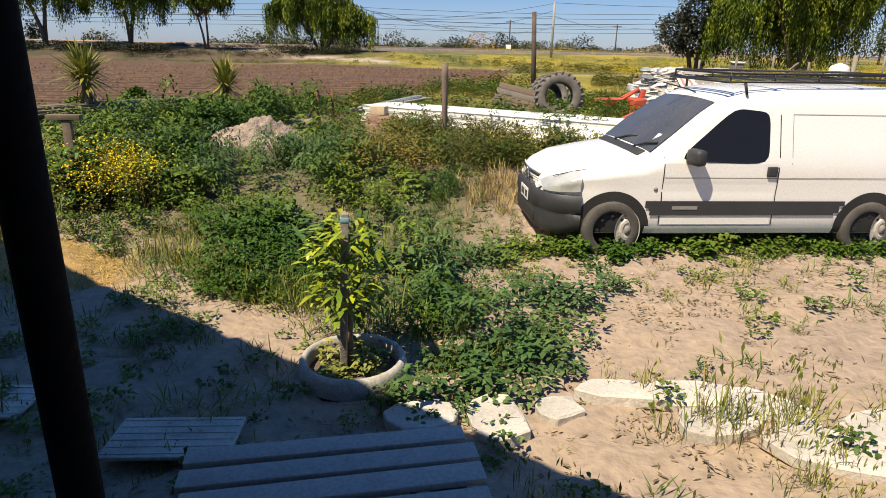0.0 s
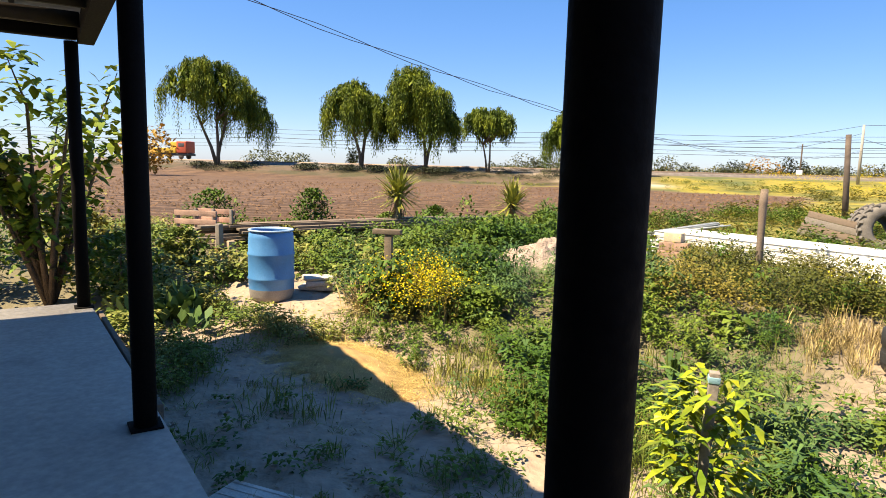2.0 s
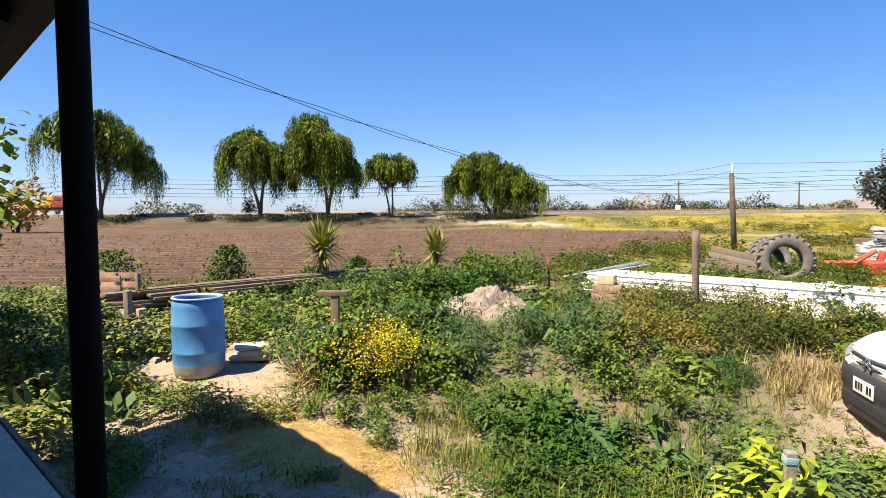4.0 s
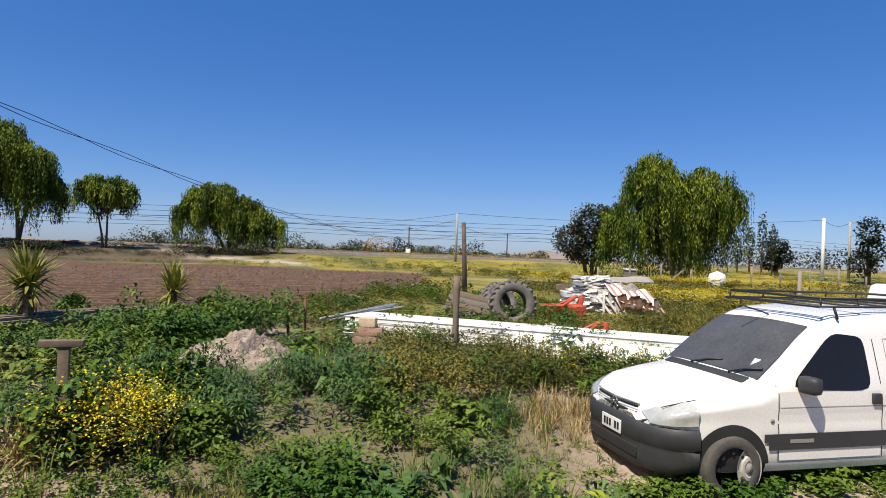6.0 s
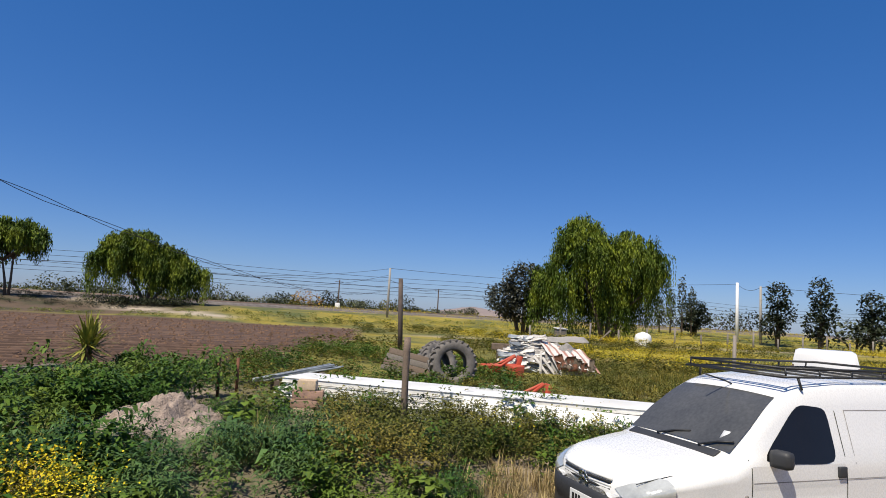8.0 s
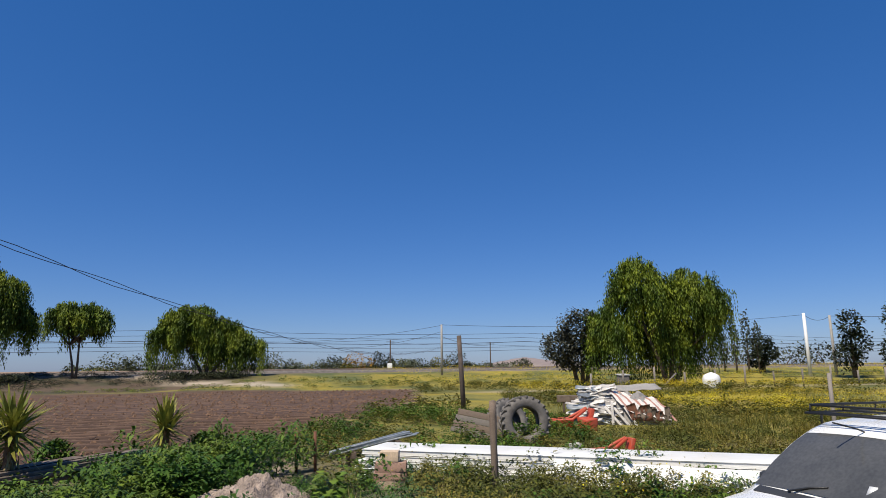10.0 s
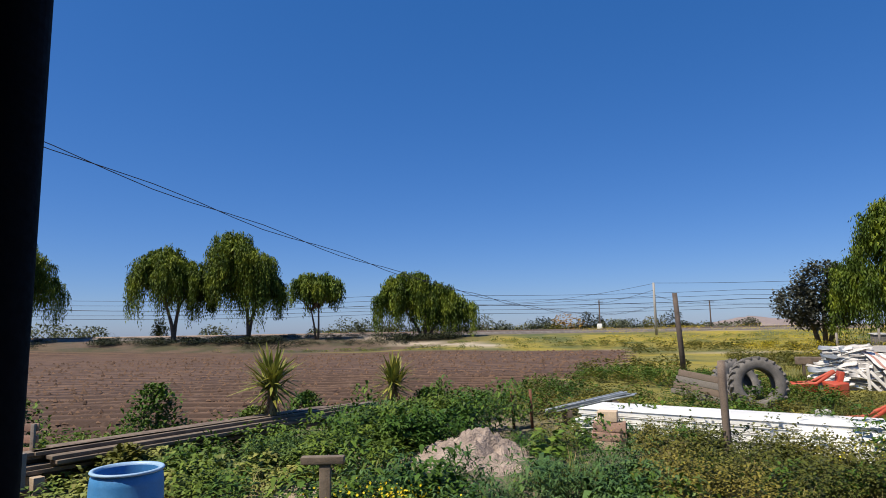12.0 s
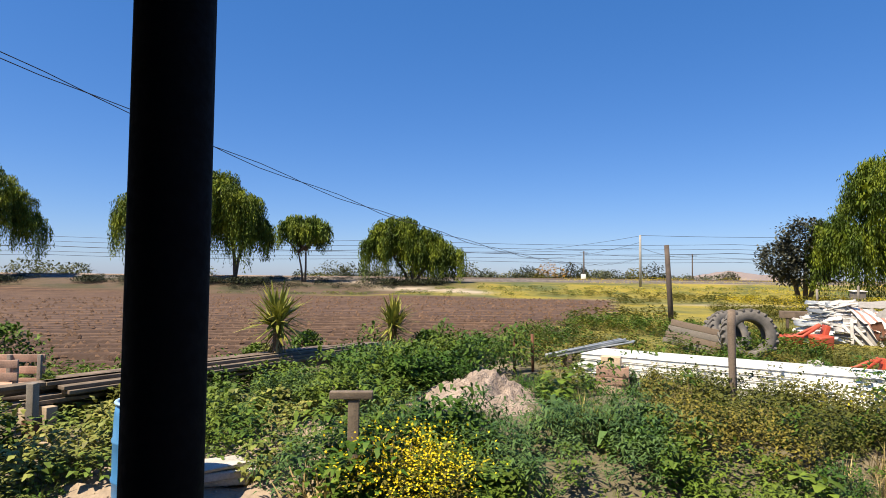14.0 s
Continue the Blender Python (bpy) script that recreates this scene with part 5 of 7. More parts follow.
# timber stack behind the drum
def timber_stack():
    c = Vector((-8.0, 9.85))
    r = random.Random(5)
    z = gz(c.x, c.y)
    for j, x in enumerate((-2.7, -0.9, 0.9, 2.6)):
        p_ = c + Vector((0.262, 0.965)) * x
        ob = part("timber_bearer", box(0.12, 0.7, 0.32, (0, 0, 0), 0.006), M["wood_pale"] if j == 0 else M["wood_dark"])
        ob.matrix_basis = pose(p_.x, p_.y, gz(p_.x, p_.y) - 0.05, 0, 0, 74.8)
        tagged(ob, "short timber bearer under the stacked planks", "timber", "plank bearers")
    for k in range(15):
        lay, col = divmod(k, 3)
        ln = r.uniform(4.6, 6.4)
        ob = part("long_plank", box(ln, 0.19, 0.045, (0, 0, 0), 0.005), M["wood_brown"] if k % 3 else M["wood_dark"])
        ob.matrix_basis = pose(c.x + r.uniform(-0.05, 0.05) + (col - 1) * 0.21, c.y + r.uniform(-0.3, 0.3) - (col - 1) * 0.06, z + 0.272 + 0.048 * lay, 0, 0, 74.8 + r.uniform(-1.0, 1.0))
        tagged(ob, "long weathered plank on a low stack", "plank", "stacked planks")
    ob = part("short_plank", box(1.5, 0.14, 0.05, (0, 0, 0), 0.005), M["wood_pale"])
    ob.matrix_basis = pose(-7.15, 12.35, gz(-7.15, 12.35) + 0.22, 0, -3, 70)
    tagged(ob, "pale sawn plank at the end of the stack", "plank", "stacked planks")
    ob = part("short_plank", box(0.9, 0.22, 0.07, (0, 0, 0), 0.006), M["wood_pale"])
    ob.matrix_basis = pose(-7.35, 6.75, gz(-7.35, 6.75) + 0.02, 0, 8, 35)
    tagged(ob, "pale thick plank leaning on the ground by the stack", "plank", "stacked planks")
    for i in range(5):
        ob = part("dark_plank", box(r.uniform(1.6, 2.6), 0.16, 0.04, (0, 0, 0), 0.005), M["wood_dark"])
        ob.matrix_basis = pose(-9.6 + 0.12 * i, 7.35 + 0.1 * i, gz(-9.6, 7.35) + 0.02 + 0.045 * i, 0, 0, 20 + r.uniform(-12, 12))
        tagged(ob, "dark old plank in a loose heap", "plank", "loose planks")
    return


timber_stack()


def pallet_crate(x, y, rot, label):
    t = thing("wooden_crate", label, "crate", pose(x, y, gz(x, y) + 0.24, 0, 0, rot))
    for z in (0.0, 0.16, 0.32):
        for s in (-1, 1):
            part("slat", box(0.9, 0.025, 0.10, (0, s * 0.30, z), 0.003), M["wood_red"], t)
    for s in (-1, 1):
        for q_ in (-0.4, 0.0, 0.4):
            part("upright", box(0.05, 0.05, 0.42, (q_, s * 0.26, 0), 0.003), M["wood_grey"], t)
    part("floor", box(0.9, 0.5, 0.02, (0, 0, 0.03), 0.003), M["wood_red"], t)
    return t


pallet_crate(-10.1, 7.75, 22, "old reddish slatted crate on a heap of boards")
t = thing("short_post", "short weathered post with a rusty foot", "post", pose(-8.35, 6.9, gz(-8.35, 6.9) - 0.02, 3, 2, 10))
part("shaft", box(0.09, 0.09, 0.62, (0, 0, 0), 0.008), M["wood_grey"], t)
part("collar", box(0.14, 0.14, 0.22, (0, 0, 0), 0.01), M["rust"], t)

t = thing("t_post", "low post with a short crossbar standing in weeds", "post", pose(-4.22, 6.42, gz(-4.22, 6.42) - 0.03, 0, 0, 22))
part("post", box(0.09, 0.07, 0.95, (0.02, 0, 0), 0.006), M["wood_brown"], t)
part("crossbar", box(0.35, 0.09, 0.06, (0, 0, 0.951), 0.006), M["wood_brown"], t)

t = thing("fence_post", "leaning weathered fence post before the white panels", "post", pose(-0.92, 10.68, gz(-0.92, 10.68) - 0.05, 0, 0, 12))
bm = tube([(0, 0, 0), (0.004, 0, 0.5), (0, 0.004, 0.9), (0.002, 0, 1.25), (0.0, 0, 1.45)], [0.05, 0.048, 0.052, 0.060, 0.045], 10)
for v in bm.verts:
    v.co += Vector((noise.noise(v.co * 9), noise.noise(v.co * 9 + Vector((4, 1, 7))), 0.8 * noise.noise(v.co * 21))) * 0.016
part("shaft", bm, M["wood_worn"], t)
for dx, dy in ((0, 0), (-0.36, 0.05)):
    ob = part("rusty_stake", tube([(0, 0, 0), (0.01, 0, 0.78)], 0.032, 6), M["rust"])
    ob.matrix_basis = pose(-4.03 + dx, 13.5 + dy, gz(-4.03, 13.5) - 0.05, 2, -2)
    tagged(ob, "short rusty iron stake in the weeds", "stake", "iron stakes")


# stack of white insulated panels
def panel_stack():
    c = Vector((-3.18, 12.45))
    rot = -18.0
    u = Vector((math.cos(radians(rot)), math.sin(radians(rot))))
    r = random.Random(9)
    for i in range(5):
        ln = (8.6, 8.4, 8.7, 8.5, 8.6)[i]
        t = thing("white_panel", "long white sandwich panel in a low stack", "panel", None, "stacked panels")
        m = c + u * (ln / 2 + r.uniform(-0.05, 0.15)) + Vector((0.3, 0.95)) * (0.55 + 0.05 * i + (0.04 if i == 2 else 0))
        t.matrix_basis = pose(m.x, m.y, 0.40 + 0.094 * i, 0, 0.0, rot + r.uniform(-0.5, 0.5))
        part("core", box(ln - 0.02, 1.02, 0.066, (0, 0, 0.008), 0.004), M["panel_edge"] if i == 1 else M["panel"], t)
        part("sheet", box(ln, 1.05, 0.007, (0, 0, 0.075), 0.002), M["panel"], t)
        part("sheet", box(ln, 1.05, 0.007, (0, 0, 0.0), 0.002), M["panel"], t)
    for k in (0.5, 3.0, 5.6, 8.0):
        m = c + u * k + Vector((0.3, 0.95)) * 0.55
        ob = part("panel_bearer", box(0.12, 1.0, 0.40 - gz(m.x, m.y) + 0.04, (0, 0, 0), 0.006), M["wood_dark"])
        ob.matrix_basis = pose(m.x, m.y, gz(m.x, m.y) - 0.04, 0, 0, rot)
        tagged(ob, "dark timber bearer under the white panels", "timber", "panel bearers")
    m = c + u * 4.9 + Vector((-0.3, -0.95)) * 0.25
    ob = part("tilted_panel", box(5.6, 0.46, 0.03, (0, 0, 0), 0.004, (46, 0, 0)), M["panel"])
    ob.matrix_basis = pose(m.x + 1.2, m.y - 0.30, gz(m.x, m.y) + 0.27, 0, 1.0, rot - 2)
    tagged(ob, "narrow white panel tilted against the stack", "panel")
    return


panel_stack()
for i, (dx, z, w, hh) in enumerate(((0, 0.0, 0.50, 0.13), (0.01, 0.134, 0.52, 0.13), (0.02, 0.268, 0.50, 0.15), (0.0, 0.422, 0.30, 0.16))):
    ob = part("wood_block", box(w, 0.24, hh, (0, 0, 0), 0.008), (M["wood_pale"], M["wood_red"], M["wood_red"], M["wood_pale"])[i])
    ob.matrix_basis = pose(-2.52 + dx, 12.10, gz(-2.42, 12.05) + z, 0, 0, 8 - 3 * i)
    tagged(ob, ("pale pinkish timber block at the stack's end", "reddish timber block stacked by the white panels", "reddish timber block stacked by the white panels", "pale pinkish timber block at the stack's end")[i], "timber block", "timber blocks")
for i in range(14):
    r = random.Random(100 + i)
    ob = part("metal_strip", box(r.uniform(1.2, 1.7), 0.055, 0.025, (0, 0, 0), 0.004), M["sheet_metal"])
    ob.matrix_basis = pose(-3.12 + r.uniform(-0.15, 0.15), 14.45 + 0.09 * (i % 5), 0.70 + 0.03 * (i // 5), 0, -11, 18 + r.uniform(-9, 9))
    tagged(ob, "galvanised metal strip in a bundle on the weeds", "metal strip", "metal strips")
for k in (-0.45, 0.45):
    x, y = -3.12 + k * 0.95, 14.65 + k * 0.3
    ob = part("strip_bearer", box(0.1, 0.7, 0.695 + k * 0.19 - gz(x, y) + 0.03, (0, 0, 0), 0.006), M["wood_dark"])
    ob.matrix_basis = pose(x, y, gz(x, y) - 0.03, 0, 0, 18)
    tagged(ob, "dark timber under the metal strips", "timber", "strip bearers")


# ---- old tractor tyres ----
def tractor_tyre(m, label, r=0.70, w=0.42):
    t = thing("tractor_tyre", label, "tyre", m, "old tyres")
    prof = [(r * 0.56, -w * 0.36), (r * 0.62, -w * 0.46), (r * 0.80, -w * 0.50), (r * 0.93, -w * 0.44), (r * 0.97, -w * 0.2), (r * 0.975, w * 0.2), (r * 0.93, w * 0.44), (r * 0.80, w * 0.50), (r * 0.62, w * 0.46), (r * 0.56, w * 0.36)]
    inner = [(r * 0.60, w * 0.30), (r * 0.85, w * 0.40), (r * 0.90, 0), (r * 0.85, -w * 0.40), (r * 0.60, -w * 0.30), (r * 0.56, -w * 0.36)]
    carcass = part("carcass", lathe(prof + inner, 48), M["old_tyre"], t)
    lug = to_mesh("lug", box(0.075, 0.085, w * 0.56, (0, 0, -w * 0.28), 0.012, jitter=0.004), M["old_tyre"])
    for i in range(22):
        a = 2 * math.pi * i / 22
        for s in (-1, 1):
            ob = part("lug", lug, None, carcass)
            aa = a + (0.14 if s > 0 else 0)
            ob.matrix_basis = Matrix.Rotation(aa, 4, "Z") @ Matrix.Translation((r * 0.955, 0, s * w * 0.24)) @ Matrix.Rotation(radians(s * 36), 4, "X")
    return t


tractor_tyre(pose(0.45, 19.85, 0.675, 84, 0, 12), "large worn tractor tyre standing upright in weeds")
tractor_tyre(pose(0.10, 21.2, 0.60, 62, 8, 35), "second worn tractor tyre leaning behind the first", 0.66, 0.4)
for i in range(4):
    ob = part("old_board", box(1.9 - 0.12 * i, 0.05, 0.17, (0, 0, 0), 0.008), M["wood_worn"] if i % 2 else M["wood_grey"])
    ob.matrix_basis = pose(-0.75 + 0.02 * i, 20.25 + 0.02 * i, gz(-0.75, 20.2) + 0.03 + 0.175 * i, -6, 11, -14 + i)
    tagged(ob, "old weathered board leaning by the tractor tyres", "board", "old boards")


# ---- red farm implements ----
def plough(m, label, s=1.0):
    t = thing("farm_implement", label, "implement", m)
    part("frame", tube([(-0.7 * s, 0, 0.25 * s), (0.1 * s, 0, 0.30 * s), (0.55 * s, 0, 0.62 * s)], 0.05 * s, 6), M["red_paint"], t)
    part("frame", tube([(-0.7 * s, 0.5 * s, 0.25 * s), (0.1 * s, 0.5 * s, 0.30 * s), (0.55 * s, 0.1 * s, 0.62 * s)], 0.05 * s, 6), M["red_paint"], t)
    part("mast", box(0.12 * s, 0.35 * s, 0.62 * s, (0.55 * s, 0.05 * s, 0.02), 0.02, (0, 14, 0)), M["red_paint"], t)
    part("cross_bar", box(0.1 * s, 0.9 * s, 0.1 * s, (-0.65 * s, 0.2 * s, 0.2 * s), 0.01), M["red_paint"], t)
    for i in range(4):
        part("tine", tube([(-0.5 * s + 0.3 * s * i, 0.1 * i * s, 0.27 * s), (-0.55 * s + 0.3 * s * i, 0.1 * i * s, 0.1 * s), (-0.42 * s + 0.3 * s * i, 0.1 * i * s, -0.02)], 0.022 * s, 6), M["rust"], t)
    part("share", box(0.6 * s, 0.03, 0.22 * s, (-0.2 * s, -0.12 * s, 0.10 * s), 0.01, (15, 0, 12)), M["red_paint"], t)
    return t


plough(pose(2.0, 16.55, gz(2.0, 16.5), 0, 0, 8), "low red cultivator frame rusting in the weeds", 0.85)
plough(pose(2.35, 23.6, gz(2.4, 23.6), 0, 0, 4), "red plough with a raised mast in the weeds", 1.15)
ob = part("red_hopper", box(0.5, 0.5, 0.42, (0, 0, 0), 0.03, jitter=0.04), M["red_paint"])
ob.matrix_basis = pose(2.95, 23.45, gz(2.9, 23.4) - 0.02, 0, 0, 20)
tagged(ob, "red metal hopper beside the plough", "hopper")
for i, (x, y) in enumerate(((1.17, 15.92), (1.55, 16.05))):
    ob = part("concrete_block", box(0.22, 0.2, 0.50 if i == 0 else 0.22, (0, 0, 0), 0.012), M["stone"])
    ob.matrix_basis = pose(x, y, gz(x, y) - 0.02, 4, -5, 15)
    tagged(ob, "pale concrete block by the red cultivator", "block", "concrete blocks")


# ---- heap under striped tarpaulin ----
def crumpled(sx, sy, seed, amp=0.09, nx=10, ny=6):
    """A creased sheet with some thickness."""
    bm = bmesh.new()
    g = {}
    for i in range(nx + 1):
        for j in range(ny + 1):
            u, v = i / nx - 0.5, j / ny - 0.5
            z = amp * (noise.noise((u * 4 + seed, v * 3, seed)) + 0.7 * abs(noise.noise((u * 9, v * 5 + seed, seed + 3))))
            e = 1 + 0.12 * noise.noise((u * 6, v * 6, seed + 9))
            for k in (0, 1):
                g[i, j, k] = bm.verts.new((u * sx * e, v * sy * e, z + 0.02 * k))
    for i in range(nx):
        for j in range(ny):
            bm.faces.new((g[i, j, 1], g[i + 1, j, 1], g[i + 1, j + 1, 1], g[i, j + 1, 1]))
            bm.faces.new((g[i, j + 1, 0], g[i + 1, j + 1, 0], g[i + 1, j, 0], g[i, j, 0]))
    for i in range(nx):
        for j in (0, ny):
            bm.faces.new((g[i, j, 0], g[i + 1, j, 0], g[i + 1, j, 1], g[i, j, 1]))
    for j in range(ny):
        for i in (0, nx):
            bm.faces.new((g[i, j, 0], g[i, j + 1, 0], g[i, j + 1, 1], g[i, j, 1]))
    return bm


def tarp_heap():
    t = thing("covered_heap", "heap of crumpled sheets under torn red and white tarpaulin", "heap", pose(4.75, 26.6, gz(4.75, 26.6) - 0.03, 0, 0, -8))
    r = random.Random(4)
    bm = bmesh.new()
    g = {}
    n, mrow = 40, 18
    for i in range(n + 1):
        u = 2 * i / n - 1
        for j in range(mrow + 1):
            v = 2 * j / mrow - 1
            hgt = 1.12 * (1 - abs(u) ** 3.0) * (1 - abs(v) ** 3.5)
            hgt += (0.20 * noise.noise((u * 6, v * 4, 1.5)) + 0.16 * abs(noise.noise((u * 13, v * 7, 4.5)))) * (1 - v * v)
            g[i, j] = bm.verts.new((u * 1.9, v * 1.0, max(0.0, hgt)))
    for i in range(n):
        for j in range(mrow):
            bm.faces.new((g[i, j], g[i + 1, j], g[i + 1, j + 1], g[i, j + 1]))
    part("rubble_core", bm, M["dust"], t, "grey rubbish under the sheets", True)
    # striped tarpaulin laid over the front of the heap
    bands = {True: bmesh.new(), False: bmesh.new()}
    rows = 12
    def at(c, k):
        v = k / rows
        x = -0.35 + 0.15 * c * 0.72 + 0.62 * v - 0.12
        z = 1.30 - 0.78 * v ** 1.3 - 0.022 * c + 0.07 * noise.noise((x * 3.5, v * 3, 6.1)) + 0.05 * abs(noise.noise((x * 9, v * 7, 2.1)))
        return (x, -0.30 - 0.85 * v + 0.05 * noise.noise((x * 4, v * 4, 8.0)), z)
    for c in range(17):
        for k in range(rows):
            if k > 9 and (c * 7) % 5 < 2:
                continue
            b = bands[c % 3 == 1]
            b.faces.new([b.verts.new(at(*q)) for q in ((c, k), (c, k + 1), (c + 1, k + 1), (c + 1, k))])
    for on, b in bands.items():
        bmesh.ops.remove_doubles(b, verts=b.verts, dist=0.0005)
        part("red_stripes" if on else "tarpaulin", b, M["tarp_red"] if on else M["tarp"], t, "faded red stripes" if on else "")
    part("grey_sheet", crumpled(1.75, 1.0, 21, 0.05), M["concrete"], t, "flat grey sheet").matrix_basis = pose(0.75, 0.25, 1.30, 10, -3, 4)
    for i in range(58):
        ob = part("loose_sheet", crumpled(r.uniform(0.55, 1.35), r.uniform(0.14, 0.30), 30 + i, 0.06), M["tarp"] if i % 4 else M["sheet_metal"], t)
        z = 0.10 + 0.0213 * i
        ob.matrix_basis = pose(r.uniform(-1.6 + 0.35 * z, -0.05 - 0.25 * z), -0.98 + 0.55 * z + r.uniform(-0.12, 0.12), z, r.uniform(10, 45), r.uniform(-16, 16), r.uniform(-22, 22))
    for i in range(9):
        part("hanging_rag", crumpled(r.uniform(0.2, 0.4), r.uniform(0.3, 0.6), 80 + i, 0.10, 5, 5), M["wood_brown"] if i % 3 else M["rust"], t).matrix_basis = pose(0.45 + 0.15 * i, -1.08, 0.42 - 0.015 * i + r.uniform(-0.1, 0.1), r.uniform(65, 95), r.uniform(-25, 25), 0)
    for i in range(4):
        part("slanted_board", box(0.09, 0.03, r.uniform(0.7, 0.95), (0, 0, 0), 0.004), M["tarp"], t).matrix_basis = pose(-0.3 + 0.28 * i, -1.15, 0.0, -12, r.uniform(-40, 25), 0)
    return t


tarp_heap()
ob = part("long_crate", box(2.6, 0.5, 0.3, (0, 0, 0), 0.02), M["wood_dark"])
ob.matrix_basis = pose(4.5, 31.5, gz(4.5, 31.5) + 0.5, 0, 0, -6)
tagged(ob, "long dark trough behind the covered heap", "trough")
for s in (-1, 1):
    o2 = part("trestle", box(0.1, 0.45, 0.56, (s * 1.0, 0, -0.56), 0.01), M["wood_dark"], ob)


# ---- pickup truck behind the van ----
def pickup(m):
    t = thing("pickup_truck", "white pickup cab seen from behind with wooden side boards", "truck", m)
    bm = bmesh.new()
    rings = []
    for x, w, z0, z1 in ((0.0, 0.80, 0.55, 1.58), (0.06, 0.84, 0.5, 1.66), (0.5, 0.84, 0.5, 1.70), (0.95, 0.82, 0.5, 1.66), (1.35, 0.80, 0.5, 1.05), (1.7, 0.74, 0.5, 0.98)):
        rings.append([bm.verts.new(p_) for p_ in ((x, -w, z0), (x, -w, 1.05), (x, -w * 0.86, z1 - 0.05), (x, -w * 0.74, z1), (x, w * 0.74, z1), (x, w * 0.86, z1 - 0.05), (x, w, 1.05), (x, w, z0))])
    for r_, s_ in zip(rings, rings[1:]):
        for i in range(8):
            bm.faces.new((r_[i], s_[i], s_[(i + 1) % 8], r_[(i + 1) % 8]))
    bm.faces.new(rings[0])
    bm.faces.new(rings[-1][::-1])
    bmesh.ops.recalc_face_normals(bm, faces=bm.faces)
    part("cab", bm, M["van"], t)
    for y in (-0.38, 0.0, 0.38):
        part("rear_pane", box(0.02, 0.33, 0.30, (0.012, y, 1.17), 0.02), M["glass_dark"], t)
    part("bed_floor", box(2.2, 1.6, 0.06, (-1.15, 0, 0.62), 0.01), M["wood_dark"], t)
    for s in (-1, 1):
        for k in range(3):
            part("side_board", box(2.2, 0.03, 0.15, (-1.15, s * 0.8, 0.69 + 0.17 * k), 0.005), M["wood_grey"], t)
        for x in (-2.2, -1.1, -0.1):
            part("stake", box(0.06, 0.05, 0.6, (x, s * 0.77, 0.66), 0.005), M["wood_dark"], t)
        for x in (-1.5, 1.15):
            w = part("wheel", lathe([(0.0, 0.02), (0.17, 0.02), (0.19, 0.04), (0.29, 0.03), (0.31, 0.0), (0.31, -0.16), (0.2, -0.18)], 24), M["tyre"], t)
            w.matrix_basis = pose(x, s * 0.80, 0.31, 90 if s < 0 else -90)
            part("rim", lathe([(0.17, 0.024), (0.12, 0.03), (0.05, 0.045), (0.0, 0.045)], 18), M["rim"], w)
    for k in range(3):
        part("tail_board", box(0.03, 1.5, 0.15, (-2.27, 0, 0.69 + 0.17 * k), 0.005), M["wood_grey"], t)
    part("chassis", box(3.6, 0.7, 0.2, (-0.4, 0, 0.4), 0.02), M["rack"], t)
    return t


pickup(pose(10.5, 18.05, gz(10.5, 18.05), 0, 0, 56))


# ---- yuccas ----
def yucca(x, y, crown_z, size, label):
    z0 = gz(x, y) - 0.02
    h_ = crown_z - z0
    t = thing("yucca", label, "yucca", pose(x, y, z0), "yuccas")
    prof = [(0.11, 0), (0.09, 0.12)]
    zz = 0.12
    while zz < h_ - 0.06:
        prof += [(0.085, zz), (0.07, zz + 0.03)]
        zz += 0.05
    part("trunk", lathe(prof + [(0.05, h_), (0.0, h_ + 0.02)], 12), M["yucca_trunk"], t)
    r = np.random.default_rng(int(abs(x * 100)))
    n = 190
    base = np.stack([r.normal(0, 0.03, n), r.normal(0, 0.03, n), h_ + r.uniform(-0.20, 0.10, n)], -1)
    part("crown", mesh_np("crown", *leaf_quads(base, dirs(r, n, -25, 85), size * r.uniform(0.75, 1.15, n), 0.055, 0.06), M["yucca"], True), None, t)
    n = 46
    base = np.stack([r.normal(0, 0.05, n), r.normal(0, 0.05, n), h_ * r.uniform(0.45, 0.85, n)], -1)
    part("dead_leaves", mesh_np("dead_leaves", *leaf_quads(base, dirs(r, n, -75, -35), size * r.uniform(0.5, 0.9, n), 0.035, 0.05), M["dry"], True), None, t, "dry hanging dead leaves")
    return t


yucca(-7.81, 10.77, 1.38, 0.62, "tall spiky yucca with bare trunk at the field's edge")
yucca(-7.51, 14.95, 1.06, 0.66, "smaller spiky yucca at the field's edge")


# ---- bushes ----
def bush(x, y, w, h_, mat, label, seed, n=620, ll=0.085, lw=0.04, trunkless=False):
    t = thing("bush", label, "bush", pose(x, y, gz(x, y) - 0.02))
    r = np.random.default_rng(seed)
    part("stems", tube([(0, 0, 0), (0.03, 0.02, h_ * 0.4), (0.0, 0.05, h_ * 0.8)], [0.03, 0.02, 0.006], 6), M["stem"], t)
    z = h_ * r.uniform(0.05, 1, n)
    rad = w * 0.5 * np.sqrt(r.uniform(0, 1, n)) * np.interp(z / h_, (0, 0.4, 0.8, 1), (0.8, 1, 0.75, 0.25)) * (1 + 0.25 * np.sin(5 * r.uniform(0, 6.3, n)))
    a = r.uniform(0, 6.283, n)
    base = np.stack([rad * np.cos(a), rad * np.sin(a), z], -1)
    w_ = dirs(r, n, 0, 70)
    part("foliage", mesh_np("foliage", *leaf_quads(base, w_, ll * r.uniform(0.6, 1.4, n), lw, 0.3), mat, True), None, t)
    return t


